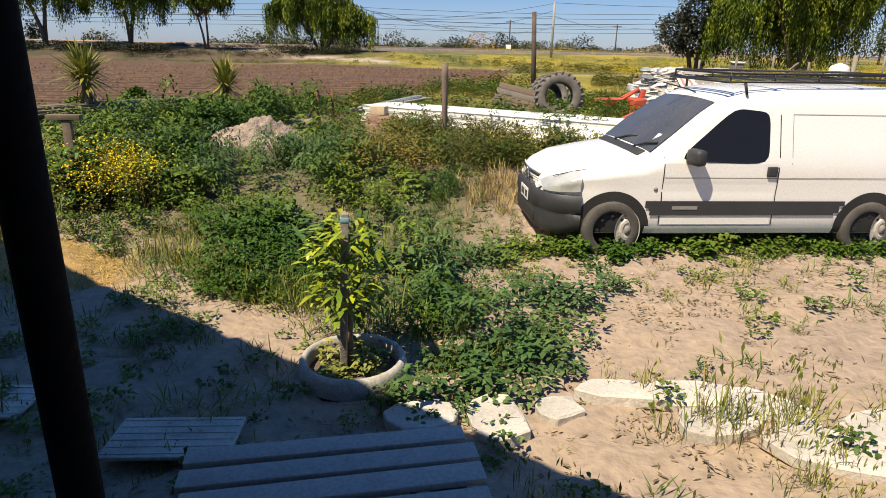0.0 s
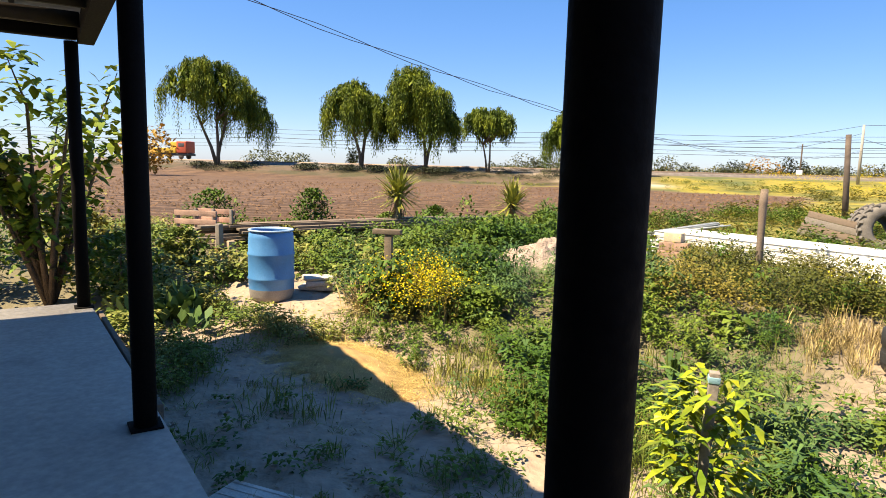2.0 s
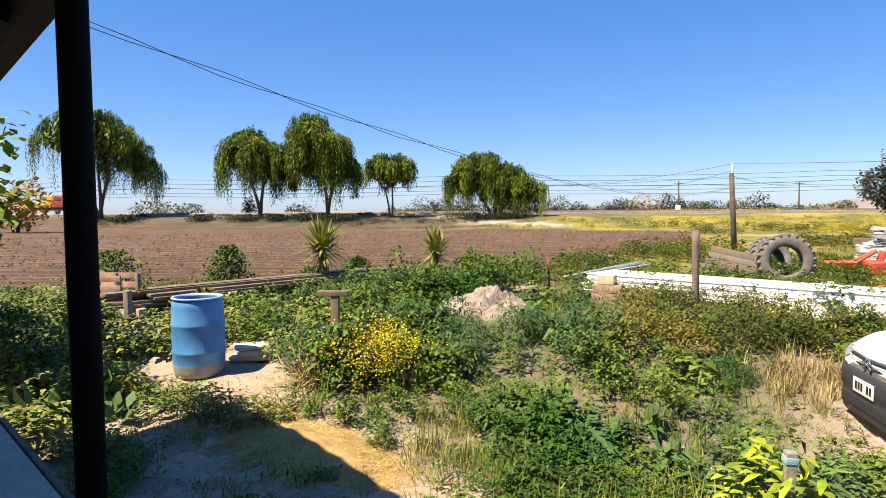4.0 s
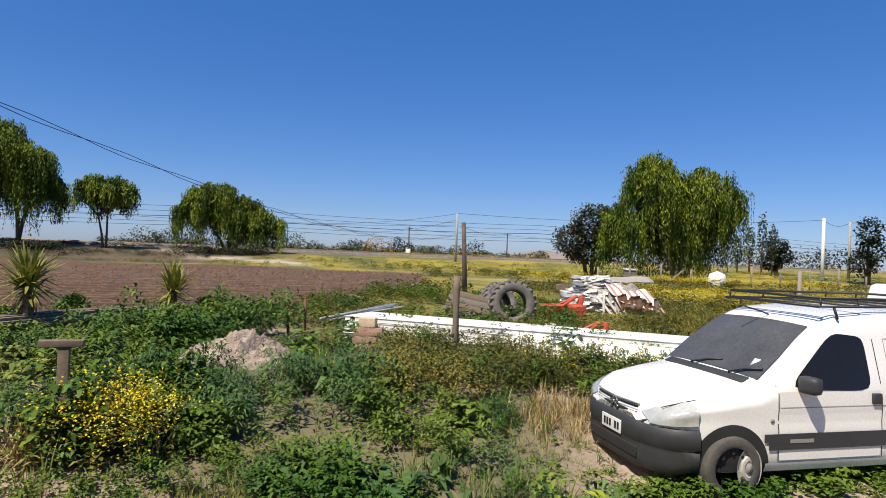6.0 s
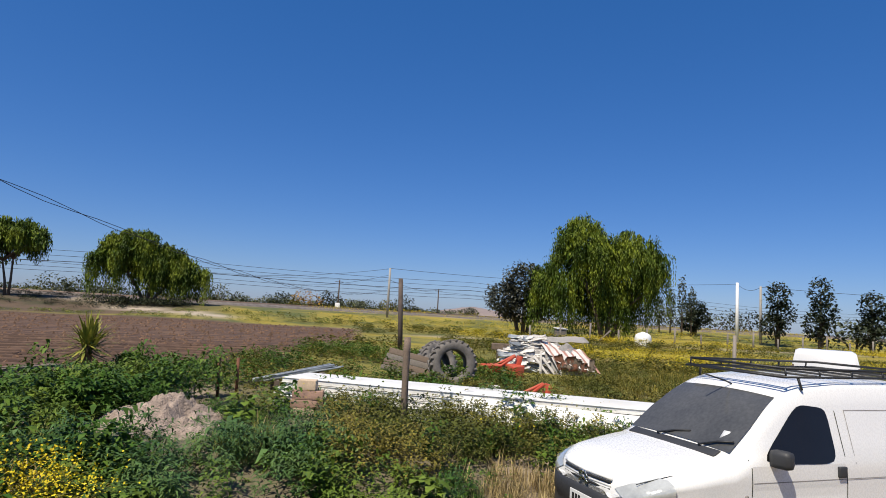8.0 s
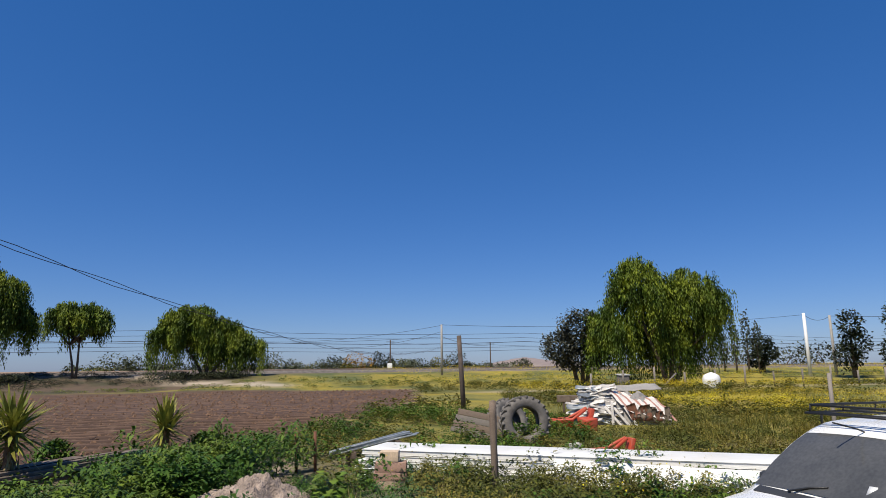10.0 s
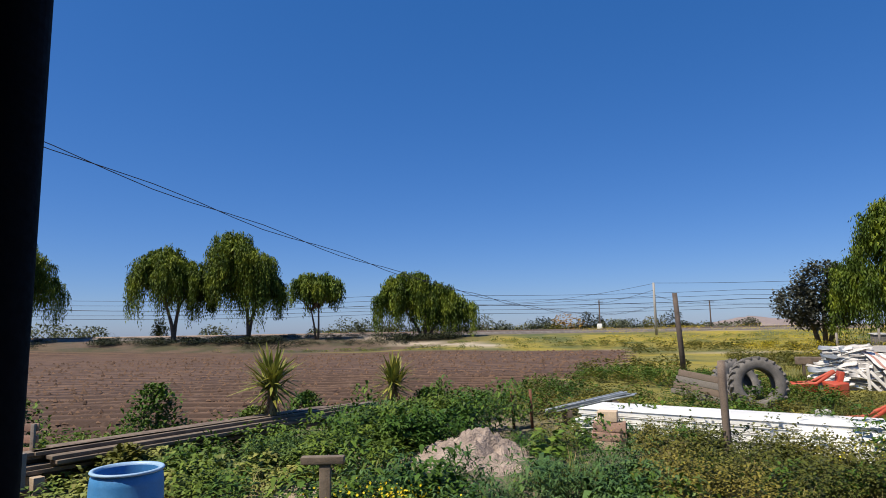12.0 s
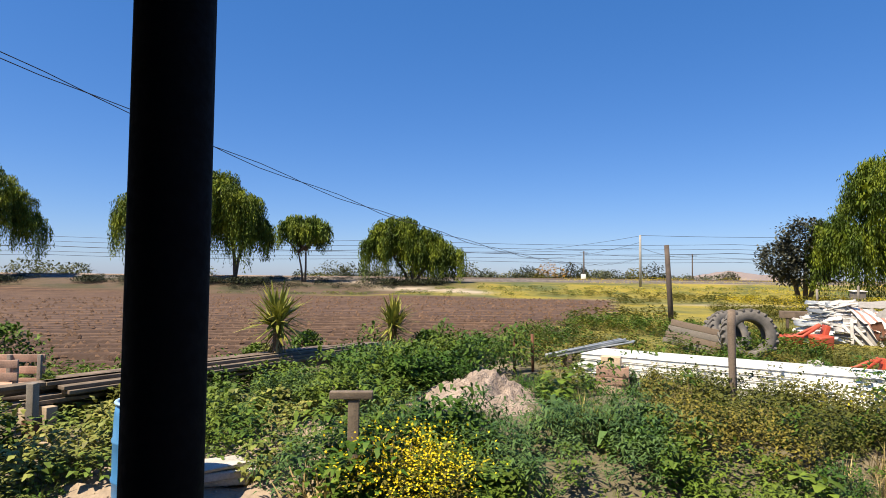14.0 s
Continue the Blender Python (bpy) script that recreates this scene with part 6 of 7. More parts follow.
for i, row in enumerate(((-9.3, 9.75, 0.95, 1.05, "lush", "leafy green bush at the edge of the ploughed field"), (-8.7, 13.2, 0.8, 0.65, "lush", "low dark bush beside the tall yucca"), (-8.6, 11.4, 0.9, 0.55, "grass", "low yellow-green bush beside the tall yucca"),
                         (-11.6, 8.9, 1.3, 1.0, "lush", "broad leafy bush behind the timber heap"), (-7.9, 7.9, 0.6, 0.5, "olive", "small weedy bush by the plank stack"), (-6.9, 15.6, 0.9, 0.5, "lush", "low bush beside the small yucca"), (-7.35, 4.75, 1.3, 0.85, "lush", "dark bush against the porch corner"), (-8.9, 5.1, 1.2, 0.9, "olive", "weedy bush past the porch corner"), (-9.2, 3.4, 1.8, 1.5, "lush", "dense dark bush beyond the fig tree"), (-11.0, 4.6, 1.8, 1.3, "lush", "dense green bush beyond the fig tree"), (-13.0, 6.4, 2.0, 1.2, "olive", "broad olive bush at the field's corner"), (-8.3, 6.2, 0.9, 0.6, "grass", "small yellow-green bush near the planks"))):
    bush(*row[:4], M[row[4]], row[5], 200 + i, n=1300, ll=0.11, lw=0.055)
for i, (x, y, s) in enumerate(((-4.30, 6.15, 0.60), (-4.22, 7.0, 0.62), (-3.9, 6.85, 0.5), (-1.55, 10.5, 0.55), (-0.75, 10.2, 0.4))):
    r = np.random.default_rng(300 + i)
    ob = new("dry_bush", mesh_np("dry_bush", *tuft(r, s, 190, 0.018, 0.12, (10, 85)), M["dry"], True))
    ob.matrix_basis = pose(x, y, gz(x, y) + 0.02)
    tagged(ob, "withered brown tussock among green weeds", "dry bush", "withered tussocks", kind="stuff")


# ---- trees ----
def lobes_points(r, lobes, n):
    """Points spread over the skin and the inside of a few egg shapes."""
    vol = np.array([l[3] * l[4] * l[5] for l in lobes]) ** 0.8
    which = r.choice(len(lobes), n, p=vol / vol.sum())
    d = r.normal(0, 1, (n, 3))
    d /= np.linalg.norm(d, axis=1, keepdims=True)
    k = r.uniform(0.25, 1, n) ** 0.35 * (1 + 0.12 * r.normal(0, 1, n))
    l = np.array(lobes)[which]
    return l[:, :3] + d * k[:, None] * l[:, 3:6]


def willow(x, y, z0, lobes, label, trunks, seed, strands=1500, drop=(1.0, 6.0), floor_=1.0, leaf=0.26, ragged=1.8, girth=1.0):
    """Weeping crown: strands hang from the lobes, each with small narrow leaves."""
    t = thing("willow_tree", label, "tree", pose(x, y, z0), "willows")
    r = np.random.default_rng(seed)
    for k, (tx, ty, top_) in enumerate(trunks):
        pts = [(0.25 * k, 0, -0.3), (tx * 0.25 + 0.2 * k, ty * 0.3, top_ * 0.3), (tx * 0.7, ty * 0.7, top_ * 0.65), (tx, ty, top_)]
        stem_ = part("trunk", tube(pts, [g_ * girth for g_ in (0.36, 0.27, 0.2, 0.08)], 8), M["bark"], t)
        for j in range(4):
            a = r.uniform(0, 6.28)
            l_ = r.uniform(1.2, 2.6)
            part("limb", tube([pts[2], (pts[2][0] + 0.5 * l_ * math.cos(a), pts[2][1] + 0.5 * l_ * math.sin(a), pts[2][2] + 0.9), (pts[2][0] + l_ * math.cos(a), pts[2][1] + l_ * math.sin(a), pts[2][2] + 1.5)], [0.13, 0.08, 0.03], 5), M["bark"], stem_)
    # boughs end all over the upper skin of the lobes; from each a tassel of strands arches out and hangs
    lob = np.array(lobes)
    area = (lob[:, 3] * lob[:, 4] + lob[:, 3] * lob[:, 5]) ** 0.9
    per = 26
    tassels = max(30, strands // per)
    which = r.choice(len(lob), tassels, p=area / area.sum())
    d = dirs(r, tassels, -25, 88)
    head = lob[which, :3] + d * lob[which, 3:6] * r.uniform(0.72, 1.04, (tassels, 1))
    way = d[:, :2] / (np.linalg.norm(d[:, :2], axis=1, keepdims=True) + 0.2)
    own = np.repeat(np.arange(tassels), per)
    strands = len(own)
    top = head[own] + r.normal(0, 1, (strands, 3)) * np.array((0.26, 0.26, 0.22))
    m = 16
    ln = (r.uniform(*drop, tassels)[own] * r.uniform(0.55, 1.15, strands))
    k = np.linspace(0, 1, m)
    out = way[own] * r.uniform(0.1, 0.6, (strands, 1)) + r.normal(0, 0.12, (strands, 2))
    arc = 1 - (1 - np.clip(k * 2.2, 0, 1)) ** 2
    zz = top[:, None, 2] - ln[:, None] * k ** 1.25 + 0.25 * np.sin(np.clip(k * 4, 0, math.pi))
    base = np.stack([top[:, None, 0] + out[:, 0:1] * arc, top[:, None, 1] + out[:, 1:2] * arc, zz], -1).reshape(-1, 3)
    keep = base[:, 2] > floor_ + np.repeat(r.uniform(-0.5, 1, tassels)[own] * ragged, m)
    base = base[keep] + r.normal(0, 0.05, (keep.sum(), 3))
    core = lobes_points(r, [(l[0], l[1], l[2], l[3] * 0.72, l[4] * 0.72, l[5] * 0.72) for l in lobes], 1500)
    core = core[core[:, 2] > floor_ + 0.8]
    part("inner_foliage", mesh_np("inner_foliage", *leaf_quads(core, dirs(r, len(core), -80, -10), 0.8 * r.uniform(0.6, 1.2, len(core)), 0.3, 0.2), M["willow"], True), None, t)
    n = len(base)
    w = dirs(r, n, -88, -35)
    part("crown", mesh_np("crown", *leaf_diamonds(base, w, leaf * r.uniform(0.7, 1.4, n), leaf * 0.32, 0.1), M["willow"], True), None, t)
    return t


def crown_tree(x, y, z0, lobes, mat, label, seed, n=2600, leaf=0.3, trunk=0.22, name="tree", bark="bark"):
    t = thing(name, label, "tree", pose(x, y, z0))
    r = np.random.default_rng(seed)
    low = min(l[2] for l in lobes)
    for l in lobes[:3]:
        part("trunk", tube([(l[0] * 0.15, l[1] * 0.15, -0.3), (l[0] * 0.4, l[1] * 0.4, max(0.3, l[2] * 0.5)), (l[0], l[1], l[2])], [trunk, trunk * 0.75, trunk * 0.3], 7), M[bark], t)
    base = lobes_points(r, lobes, n)
    base = base[base[:, 2] > 0.05]
    w = dirs(r, len(base), -60, 60)
    part("crown", mesh_np("crown", *leaf_diamonds(base, w, leaf * r.uniform(0.6, 1.4, len(base)), leaf * 0.7, 0.15), mat, True), None, t)
    return t


def on_line(bx, by, q0=-4.0, eye=(-1.5, 1.8)):
    """The spot seen along (bx, by) at q0 metres beyond the railway."""
    d = Vector((bx - eye[0], by - eye[1]))
    lo, hi = 0.0, 4.0
    for _ in range(40):
        mid = (lo + hi) / 2
        if rail_side(eye[0] + d.x * mid, eye[1] + d.y * mid) < q0:
            lo = mid
        else:
            hi = mid
    return eye[0] + d.x * lo, eye[1] + d.y * lo, lo


for i, (bx, by, lobes, trunks, label, st) in enumerate((
        (-66.2, 44.9, ((-2.8, 0, 8.2, 3.0, 3.0, 2.5), (0.3, 0, 8.0, 3.2, 3.0, 2.6), (3.0, 0, 6.0, 2.4, 2.6, 2.2), (4.7, 0, 4.4, 1.3, 1.8, 1.6), (-1.8, 0, 9.3, 2.3, 2.4, 1.9)), ((1.5, 0, 6.0), (-2.2, 0.3, 6.0), (0.2, 0, 7.0)), "broad weeping willow on the railway bank", 2300),
        (-56.6, 59.9, ((-1.6, 0, 6.6, 2.6, 2.8, 2.6), (1.6, 0, 6.0, 2.8, 2.6, 2.2), (-0.6, 0, 8.0, 1.9, 2.0, 1.6), (3.3, 0, 4.6, 1.3, 1.6, 1.6)), ((0.8, 0, 5.6), (-1.2, 0, 5.2)), "rounded weeping willow on the railway bank", 1900),
        (-50.2, 65.2, ((-2.0, 0, 9.2, 2.1, 2.5, 2.7), (0.2, 0, 7.2, 2.4, 2.6, 2.6), (1.8, 0, 5.2, 1.7, 2.2, 2.0), (-2.7, 0, 6.2, 1.9, 2.2, 2.4)), ((1.6, 0, 6.5), (-0.5, 0, 7.5)), "tall weeping willow leaning on the railway bank", 2300),
        (-43.5, 70.0, ((-0.9, 0, 6.2, 1.6, 1.6, 1.4), (1.0, 0, 6.0, 1.9, 1.7, 1.4)), ((-0.9, 0, 5.2), (0.4, 0, 5.6)), "small slender willow on the railway bank", 800),
        (-31.6, 76.2, ((-3.6, 0, 5.6, 2.3, 2.4, 2.2), (-1.2, 0, 6.4, 2.6, 2.4, 2.2), (1.7, 0, 5.2, 2.4, 2.2, 1.9), (3.9, 0, 4.0, 2.1, 2.0, 1.7)), ((-3.0, 0, 5.2), (0.6, 0, 5.4), (3.6, 0, 4.0)), "wide clump of weeping willows by the track", 2500))):
    x, y, s = on_line(bx, by, -6.5)
    turn_ = math.atan2(-(bx + 1.5), by - 1.8)
    z0 = gz(x, y) - 0.05
    sc = s * 1.0
    ca, sa = math.cos(turn_), math.sin(turn_)
    def laid(a, b):
        return a * ca - b * sa, a * sa + b * ca
    ls = [(*laid(l[0] * sc, l[1] * sc), l[2] * sc + (1.5, 1.5, 1.5, 0.5, -0.2)[i], l[3] * sc * 1.12, l[4] * sc * 1.1, l[5] * sc) for l in lobes]
    ts = [(*laid(a * sc, b * sc), c * sc + (1.3, 1.3, 1.3, 0.4, 0.0)[i]) for a, b, c in trunks]
    willow(x, y, z0, ls, label, ts, 400 + i, int(st * 1.35), (1.2, (6, 5.2, 5.4, 2.6, 5.6)[i]), (1.6, 2.0, 1.6, 2.9, 0.4)[i], 0.30, girth=(0.75, 0.75, 0.75, 0.42, 0.55)[i])
# added dark scrub stands in for much of the shade at the willows' feet
for i, (bx, by) in enumerate(((-67.5, 43.6), (-64.6, 47.0), (-60.5, 54.0), (-57.6, 58.5), (-55.2, 61.5), (-52.4, 63.4), (-50.0, 65.6), (-48.0, 66.8), (-34.0, 75.0), (-31.0, 76.6), (-28.6, 77.6))):
    x, y, s = on_line(bx, by, -8.2)
    bush(x, y, 3.8, 0.65, M["dark_tree"], "low scrub on the bank, dark for the shade under the willows", 700 + i, n=900, ll=0.24, lw=0.12, trunkless=True)
willow(17.2, 58.4, gz(17.2, 58.4), [(-2.4, 0, 8.6, 2.3, 3.0, 3.0), (2.4, 0, 8.0, 2.3, 2.8, 2.4), (0.3, 0.6, 7.9, 1.7, 2.4, 2.2), (-5.2, 0, 4.8, 2.1, 2.4, 2.0), (4.4, 0.5, 6.3, 1.7, 2.4, 2.6), (0, 1.5, 4.5, 3.5, 2.5, 2.5)], "huge dense weeping willow beside the meadow", [(-2.0, 0, 6.5), (1.0, 0, 6.5), (3.0, 0.3, 5.0)], 420, 5600, (1.6, 6.2), 0.25, 0.28, 1.3, 0.7)
crown_tree(10.0, 60.3, gz(10, 60.3), [(0.2, 0, 5.2, 2.2, 2.2, 1.9), (-1.9, 0, 3.6, 1.7, 1.8, 1.5), (1.8, 0, 3.8, 1.8, 1.8, 2.0), (-0.4, 0, 2.6, 2.2, 1.8, 1.2)], M["grey_tree"], "grey-green round tree beside the big willow", 430, 8500, 0.3)
for i, (x, y, hh) in enumerate(((45.9, 78.2, 8.4), (49.9, 75.8, 9.2), (54.8, 73.6, 7.6), (58, 70, 6.0), (38.8, 86, 5.0))):
    z0 = gz(x, y)
    crown_tree(x, y, z0, [(0, 0, hh * 0.75, 1.5, 1.5, hh * 0.22), (0.5, 0, hh * 0.5, 1.7, 1.6, hh * 0.2), (-0.6, 0, hh * 0.32, 1.6, 1.6, hh * 0.2)], M["dark_tree"], "tall dark eucalyptus far across the meadow", 440 + i, 1700, 0.42)
for i, (x, y, hh) in enumerate(((34.6, 84.2, 6.5), (35.9, 83.6, 8.0), (37.0, 83.2, 6.8), (33.4, 85, 5))):
    crown_tree(x, y, gz(x, y), [(0, 0, hh * 0.6, 0.6, 0.6, hh * 0.38)], M["gum"], "slim poplar far across the meadow", 450 + i, 420, 0.35, 0.14)


def polar(bearing, d, eye=(-1.5, 1.8)):
    a = radians(bearing)
    return eye[0] - d * math.sin(a), eye[1] + d * math.cos(a)


FAR = ((16.8, 170, 7, 4.0, "gum"), (14.6, 175, 5, 2.6, "gum"), (11.6, 175, 6, 3.4, "dark_tree"), (10.3, 178, 5, 3.0, "gum"), (9.0, 170, 7, 3.8, "autumn"), (7.3, 172, 4, 4.0, "dark_tree"), (6.4, 176, 4, 3.2, "dark_tree"), (4.3, 178, 5, 2.6, "gum"), (1.6, 170, 5, 3.0, "olive"), (0.2, 172, 6, 3.8, "dark_tree"),
       (28.9, 150, 8, 3.4, "gum"), (27.0, 150, 8, 3.2, "gum"), (25.2, 152, 6, 2.8, "gum"), (40.2, 140, 6, 2.4, "gum"), (52.0, 130, 10, 2.8, "gum"), (50.0, 135, 8, 2.4, "gum"), (44.5, 140, 3, 3.4, "dark_tree"), (-21, 150, 9, 4.2, "gum"), (-24, 150, 9, 4.0, "gum"), (-37, 95, 9, 4.2, "gum"), (-40, 90, 9, 4.0, "dark_tree"), (-30, 140, 10, 3.5, "dark_tree"), (-27, 140, 10, 3.5, "gum"), (62.0, 72, 6.5, 5.2, "autumn"))
rf = random.Random(77)
FAR += tuple((b_ * 1.15 - 6 + rf.uniform(-0.4, 0.4), rf.uniform(168, 190), rf.uniform(4, 8), rf.uniform(1.5, 2.7), rf.choice(("gum", "gum", "dark_tree", "olive"))) for b_ in range(34))
for i, (bearing, d, w, hh, mt) in enumerate(FAR):
    hh, w = hh * 1.5 if d > 120 else hh, w * 1.15
    x, y = polar(bearing, d)
    r = random.Random(i)
    z0 = gz(x, y) + (0.4 if d > 120 else 0)
    crown_tree(x, y, gz(x, y), [(r.uniform(-0.2, 0.2) * w, 0, hh * 0.62, w * 0.32, w * 0.32, hh * 0.42), (w * 0.28, 0, hh * 0.48, w * 0.28, w * 0.28, hh * 0.40), (-w * 0.28, 0, hh * 0.45, w * 0.28, w * 0.28, hh * 0.38)], M[mt],
               {"gum": "hazy grey-green shrub on the horizon", "dark_tree": "dark rounded tree on the horizon", "autumn": "orange-leaved tree on the horizon", "olive": "olive shrub on the horizon"}[mt], 500 + i, 480, 0.6, 0.15, "far_tree")


# fig tree past the end of the porch
def fig_tree(x, y):
    t = thing("fig_tree", "leafy fig tree with thin branches past the porch", "tree", pose(x, y, gz(x, y)))
    r = np.random.default_rng(77)
    tips = []
    for i in range(16):
        a = r.uniform(0, 6.28)
        l_ = r.uniform(0.5, 1.25)
        p1 = (0.25 * l_ * math.cos(a), 0.25 * l_ * math.sin(a), r.uniform(0.6, 1.3))
        p2 = (0.7 * l_ * math.cos(a + 0.2), 0.7 * l_ * math.sin(a + 0.2), r.uniform(1.4, 2.5))
        p3 = (l_ * math.cos(a + 0.1), l_ * math.sin(a + 0.1), p2[2] + r.uniform(0.1, 0.9))
        part("branch", tube([(0, 0, -0.1), p1, p2, p3], [0.045, 0.03, 0.018, 0.006], 6), M["bark"], t)
        tips.append((p1, p2, p3))
    base = []
    for p1, p2, p3 in tips:
        for _ in range(120):
            k = r.uniform(0, 1)
            q_ = Vector(p1).lerp(Vector(p2), k * 2) if k < 0.4 else Vector(p2).lerp(Vector(p3), (k - 0.4) / 0.6)
            base.append((q_.x + r.normal(0, 0.12), q_.y + r.normal(0, 0.12), q_.z + r.normal(0, 0.14)))
    base = np.array(base)
    n = len(base)
    part("foliage", mesh_np("foliage", *leaf_quads(base, dirs(r, n, -40, 40), 0.15 * r.uniform(0.6, 1.3, n), 0.10, 0.25), M["fig"], True), None, t)
    return t


fig_tree(-7.9, 4.15)
# prickly leaves at the porch corner
p = np.array([(-6.3 + R.normal(0, 0.35), 4.75 + R.normal(0, 0.2)) for _ in range(26)])
scatter("cactus_pads", lambda r: leaf_quads(np.stack([r.normal(0, .06, 7), r.normal(0, .06, 7), r.uniform(0, .22, 7)], -1), dirs(r, 7, 35, 85), 0.17, 0.13, 0.0), p, R.uniform(0.7, 1.2, len(p)), M["blue_green"], 62, "prickly pear pads by the porch corner", "cactus")
# scrub along the railway bank, its dark leaves partly standing in for shade
p = np.array([(a * 0.933 - q_ * 0.36, 85 + a * 0.36 + q_ * 0.933) for a, q_ in zip(R.uniform(-105, -27, 1500), R.uniform(-12, -2.5, 1500))])
p = p[noise2(p[:, 0], p[:, 1], 0.12, 5.0) > -0.02]
scatter("bank_scrub", lambda r: bushy(r, 0.6, 0.8, 46, 0.26, 0.11, leaf_diamonds), p, R.uniform(0.25, 0.75, len(p)), M["dark_tree"], 63, "dry scrub on the railway bank, dark partly for shade", "scrub")
p = np.array([(a * 0.933 - q_ * 0.36, 85 + a * 0.36 + q_ * 0.933) for a, q_ in zip(R.uniform(-100, 60, 700), R.uniform(-22, -13, 700))])
p = p[field_mask(p[:, 0], p[:, 1]) < 0.3]
scatter("verge_grass", lambda r: bushy(r, 0.35, 0.6, 40, 0.2, 0.09, leaf_diamonds), p, R.uniform(0.4, 1.0, len(p)), M["grass"], 64, "green verge between field and bank", "grass")
p = np.array([(a * 0.933 - q_ * 0.36, 85 + a * 0.36 + q_ * 0.933) for a, q_ in zip(R.uniform(-15, 70, 520), R.uniform(-22, -4, 520))])
scatter("far_flowers", lambda r: blossoms(r, 0.6, 0.9, 60, 0.055), p, R.uniform(0.6, 1.2, len(p)), M["flower"], 65, "yellow mustard before the railway", "flowers")

# ---- railway ----
def along(a, q_, z):
    return Vector((a * 0.933 - q_ * 0.36, 85 + a * 0.36 + q_ * 0.933, z))


def strip(name, q0, q1, z0, z1, mat, label):
    bm = bmesh.new()
    rows_ = []
    for i in range(41):
        a = -260 + 13 * i
        zz = gz(*along(a, 0, 0)[:2])
        rows_.append([bm.verts.new(along(a, q_, z)) for q_, z in ((q0, z0), (q0 + 0.25 * (q1 - q0), z1), (q1 - 0.25 * (q1 - q0), z1), (q1, z0))])
    for r_, s_ in zip(rows_, rows_[1:]):
        for k in range(3):
            bm.faces.new((r_[k], s_[k], s_[k + 1], r_[k + 1]))
    bmesh.ops.recalc_face_normals(bm, faces=bm.faces)
    return tagged(part(name, bm, mat), label, "railway", kind="structure")


strip("railway_ballast", -2.2, 2.2, 1.55, 2.02, M["ballast"], "grey ballast bed of the railway")
for q_ in (-0.84, 0.84):
    strip("rail", q_ - 0.05, q_ + 0.05, 1.99, 2.17, M["rail"], "dark steel rail on the embankment")


# ---- work vehicle on the rails ----
RAIL_TRUCK = 60.0      # bearing at which the truck stands


def rail_truck():
    x, y, s = on_line(*polar(RAIL_TRUCK, 60), q0=0.0)
    t = thing("rail_truck", "yellow flatbed rail truck with a red cab", "rail vehicle", pose(x, y, 2.15, 0, 0, math.degrees(math.atan2(0.36, 0.933))))
    part("chassis", box(7.2, 1.8, 0.35, (0, 0, 0.5), 0.05), M["rack"], t)
    part("bed", box(4.4, 2.0, 0.75, (-0.6, 0, 0.86), 0.06), M["yellow_paint"], t)
    part("cab", box(1.7, 2.0, 1.75, (2.6, 0, 0.86), 0.14), M["red_paint"], t, "dark red cab")
    part("cab_window", box(1.0, 2.04, 0.5, (2.6, 0, 1.8), 0.03), M["glass_dark"], t)
    part("hood", box(1.2, 1.5, 1.6, (1.1, 0, 0.9), 0.1), M["yellow_paint"], t)
    part("crane", tube([(-3.0, 0, 0.85), (-3.1, 0, 1.6), (-2.2, 0, 1.5)], 0.12, 6), M["yellow_paint"], t)
    for xx in (-2.4, 2.4):
        for s in (-0.84, 0.84):
            w = part("wheel", lathe([(0.0, 0.05), (0.4, 0.05), (0.42, 0.0), (0.42, -0.1), (0.0, -0.1)], 18), M["rail"], t)
            w.matrix_basis = pose(xx, s, 0.41, 90)
    return t


rail_truck()


# ---- poles and wires ----
def pole(x, y, top_, mat, label, r0=0.13, r1=0.09, arms=()):
    z0 = gz(x, y) - 0.1
    t = thing("utility_pole", label, "pole", pose(x, y, z0), "utility poles")
    part("shaft", tube([(0, 0, 0), (0, 0, (top_ - z0) * 0.5), (0, 0, top_ - z0)], [r0, (r0 + r1) / 2, r1], 10), mat, t)
    for z in arms:
        part("cross_arm", box(1.6, 0.1, 0.1, (0, -0.12, z - z0), 0.01, (0, 0, 10)), M["pole_wood"], t)
    return t


lone = pole(-1.16, 29.745, 3.60, M["pole_wood"], "dark bare wooden pole leaning slightly", 0.115, 0.10)
lone.matrix_basis = lone.matrix_basis @ pose(0, 0, 0, 0, -3)
pole(-3.2, 72.08, 6.94, M["pole_conc"], "pale concrete power pole by the meadow", 0.15, 0.11)
pole(41.9, 80.6, 8.4, M["white"], "white concrete pole across the meadow", 0.22, 0.18)
pole(44.3, 79.3, 8.0, M["pole_conc"], "grey concrete pole across the meadow", 0.18, 0.14)
x, y = polar(6.1, 125)
pole(x, y, 7.6, M["pole_wood"], "far wooden power pole with a box", 0.16, 0.12, (7.2,))
ob = part("pole_box", box(0.9, 0.7, 1.5, (0, 0, 0), 0.05), M["white"])
ob.matrix_basis = pose(x, y - 0.6, gz(x, y) + 0.9)
tagged(ob, "white cabinet at a far pole", "cabinet")
o2 = part("leg", box(0.5, 0.4, 1.0, (0, 0, -1.0), 0.02), M["pole_conc"], ob)
x, y = polar(-3.0, 125)
pole(x, y, 7.0, M["pole_wood"], "thin far power pole", 0.14, 0.1, (6.6,))


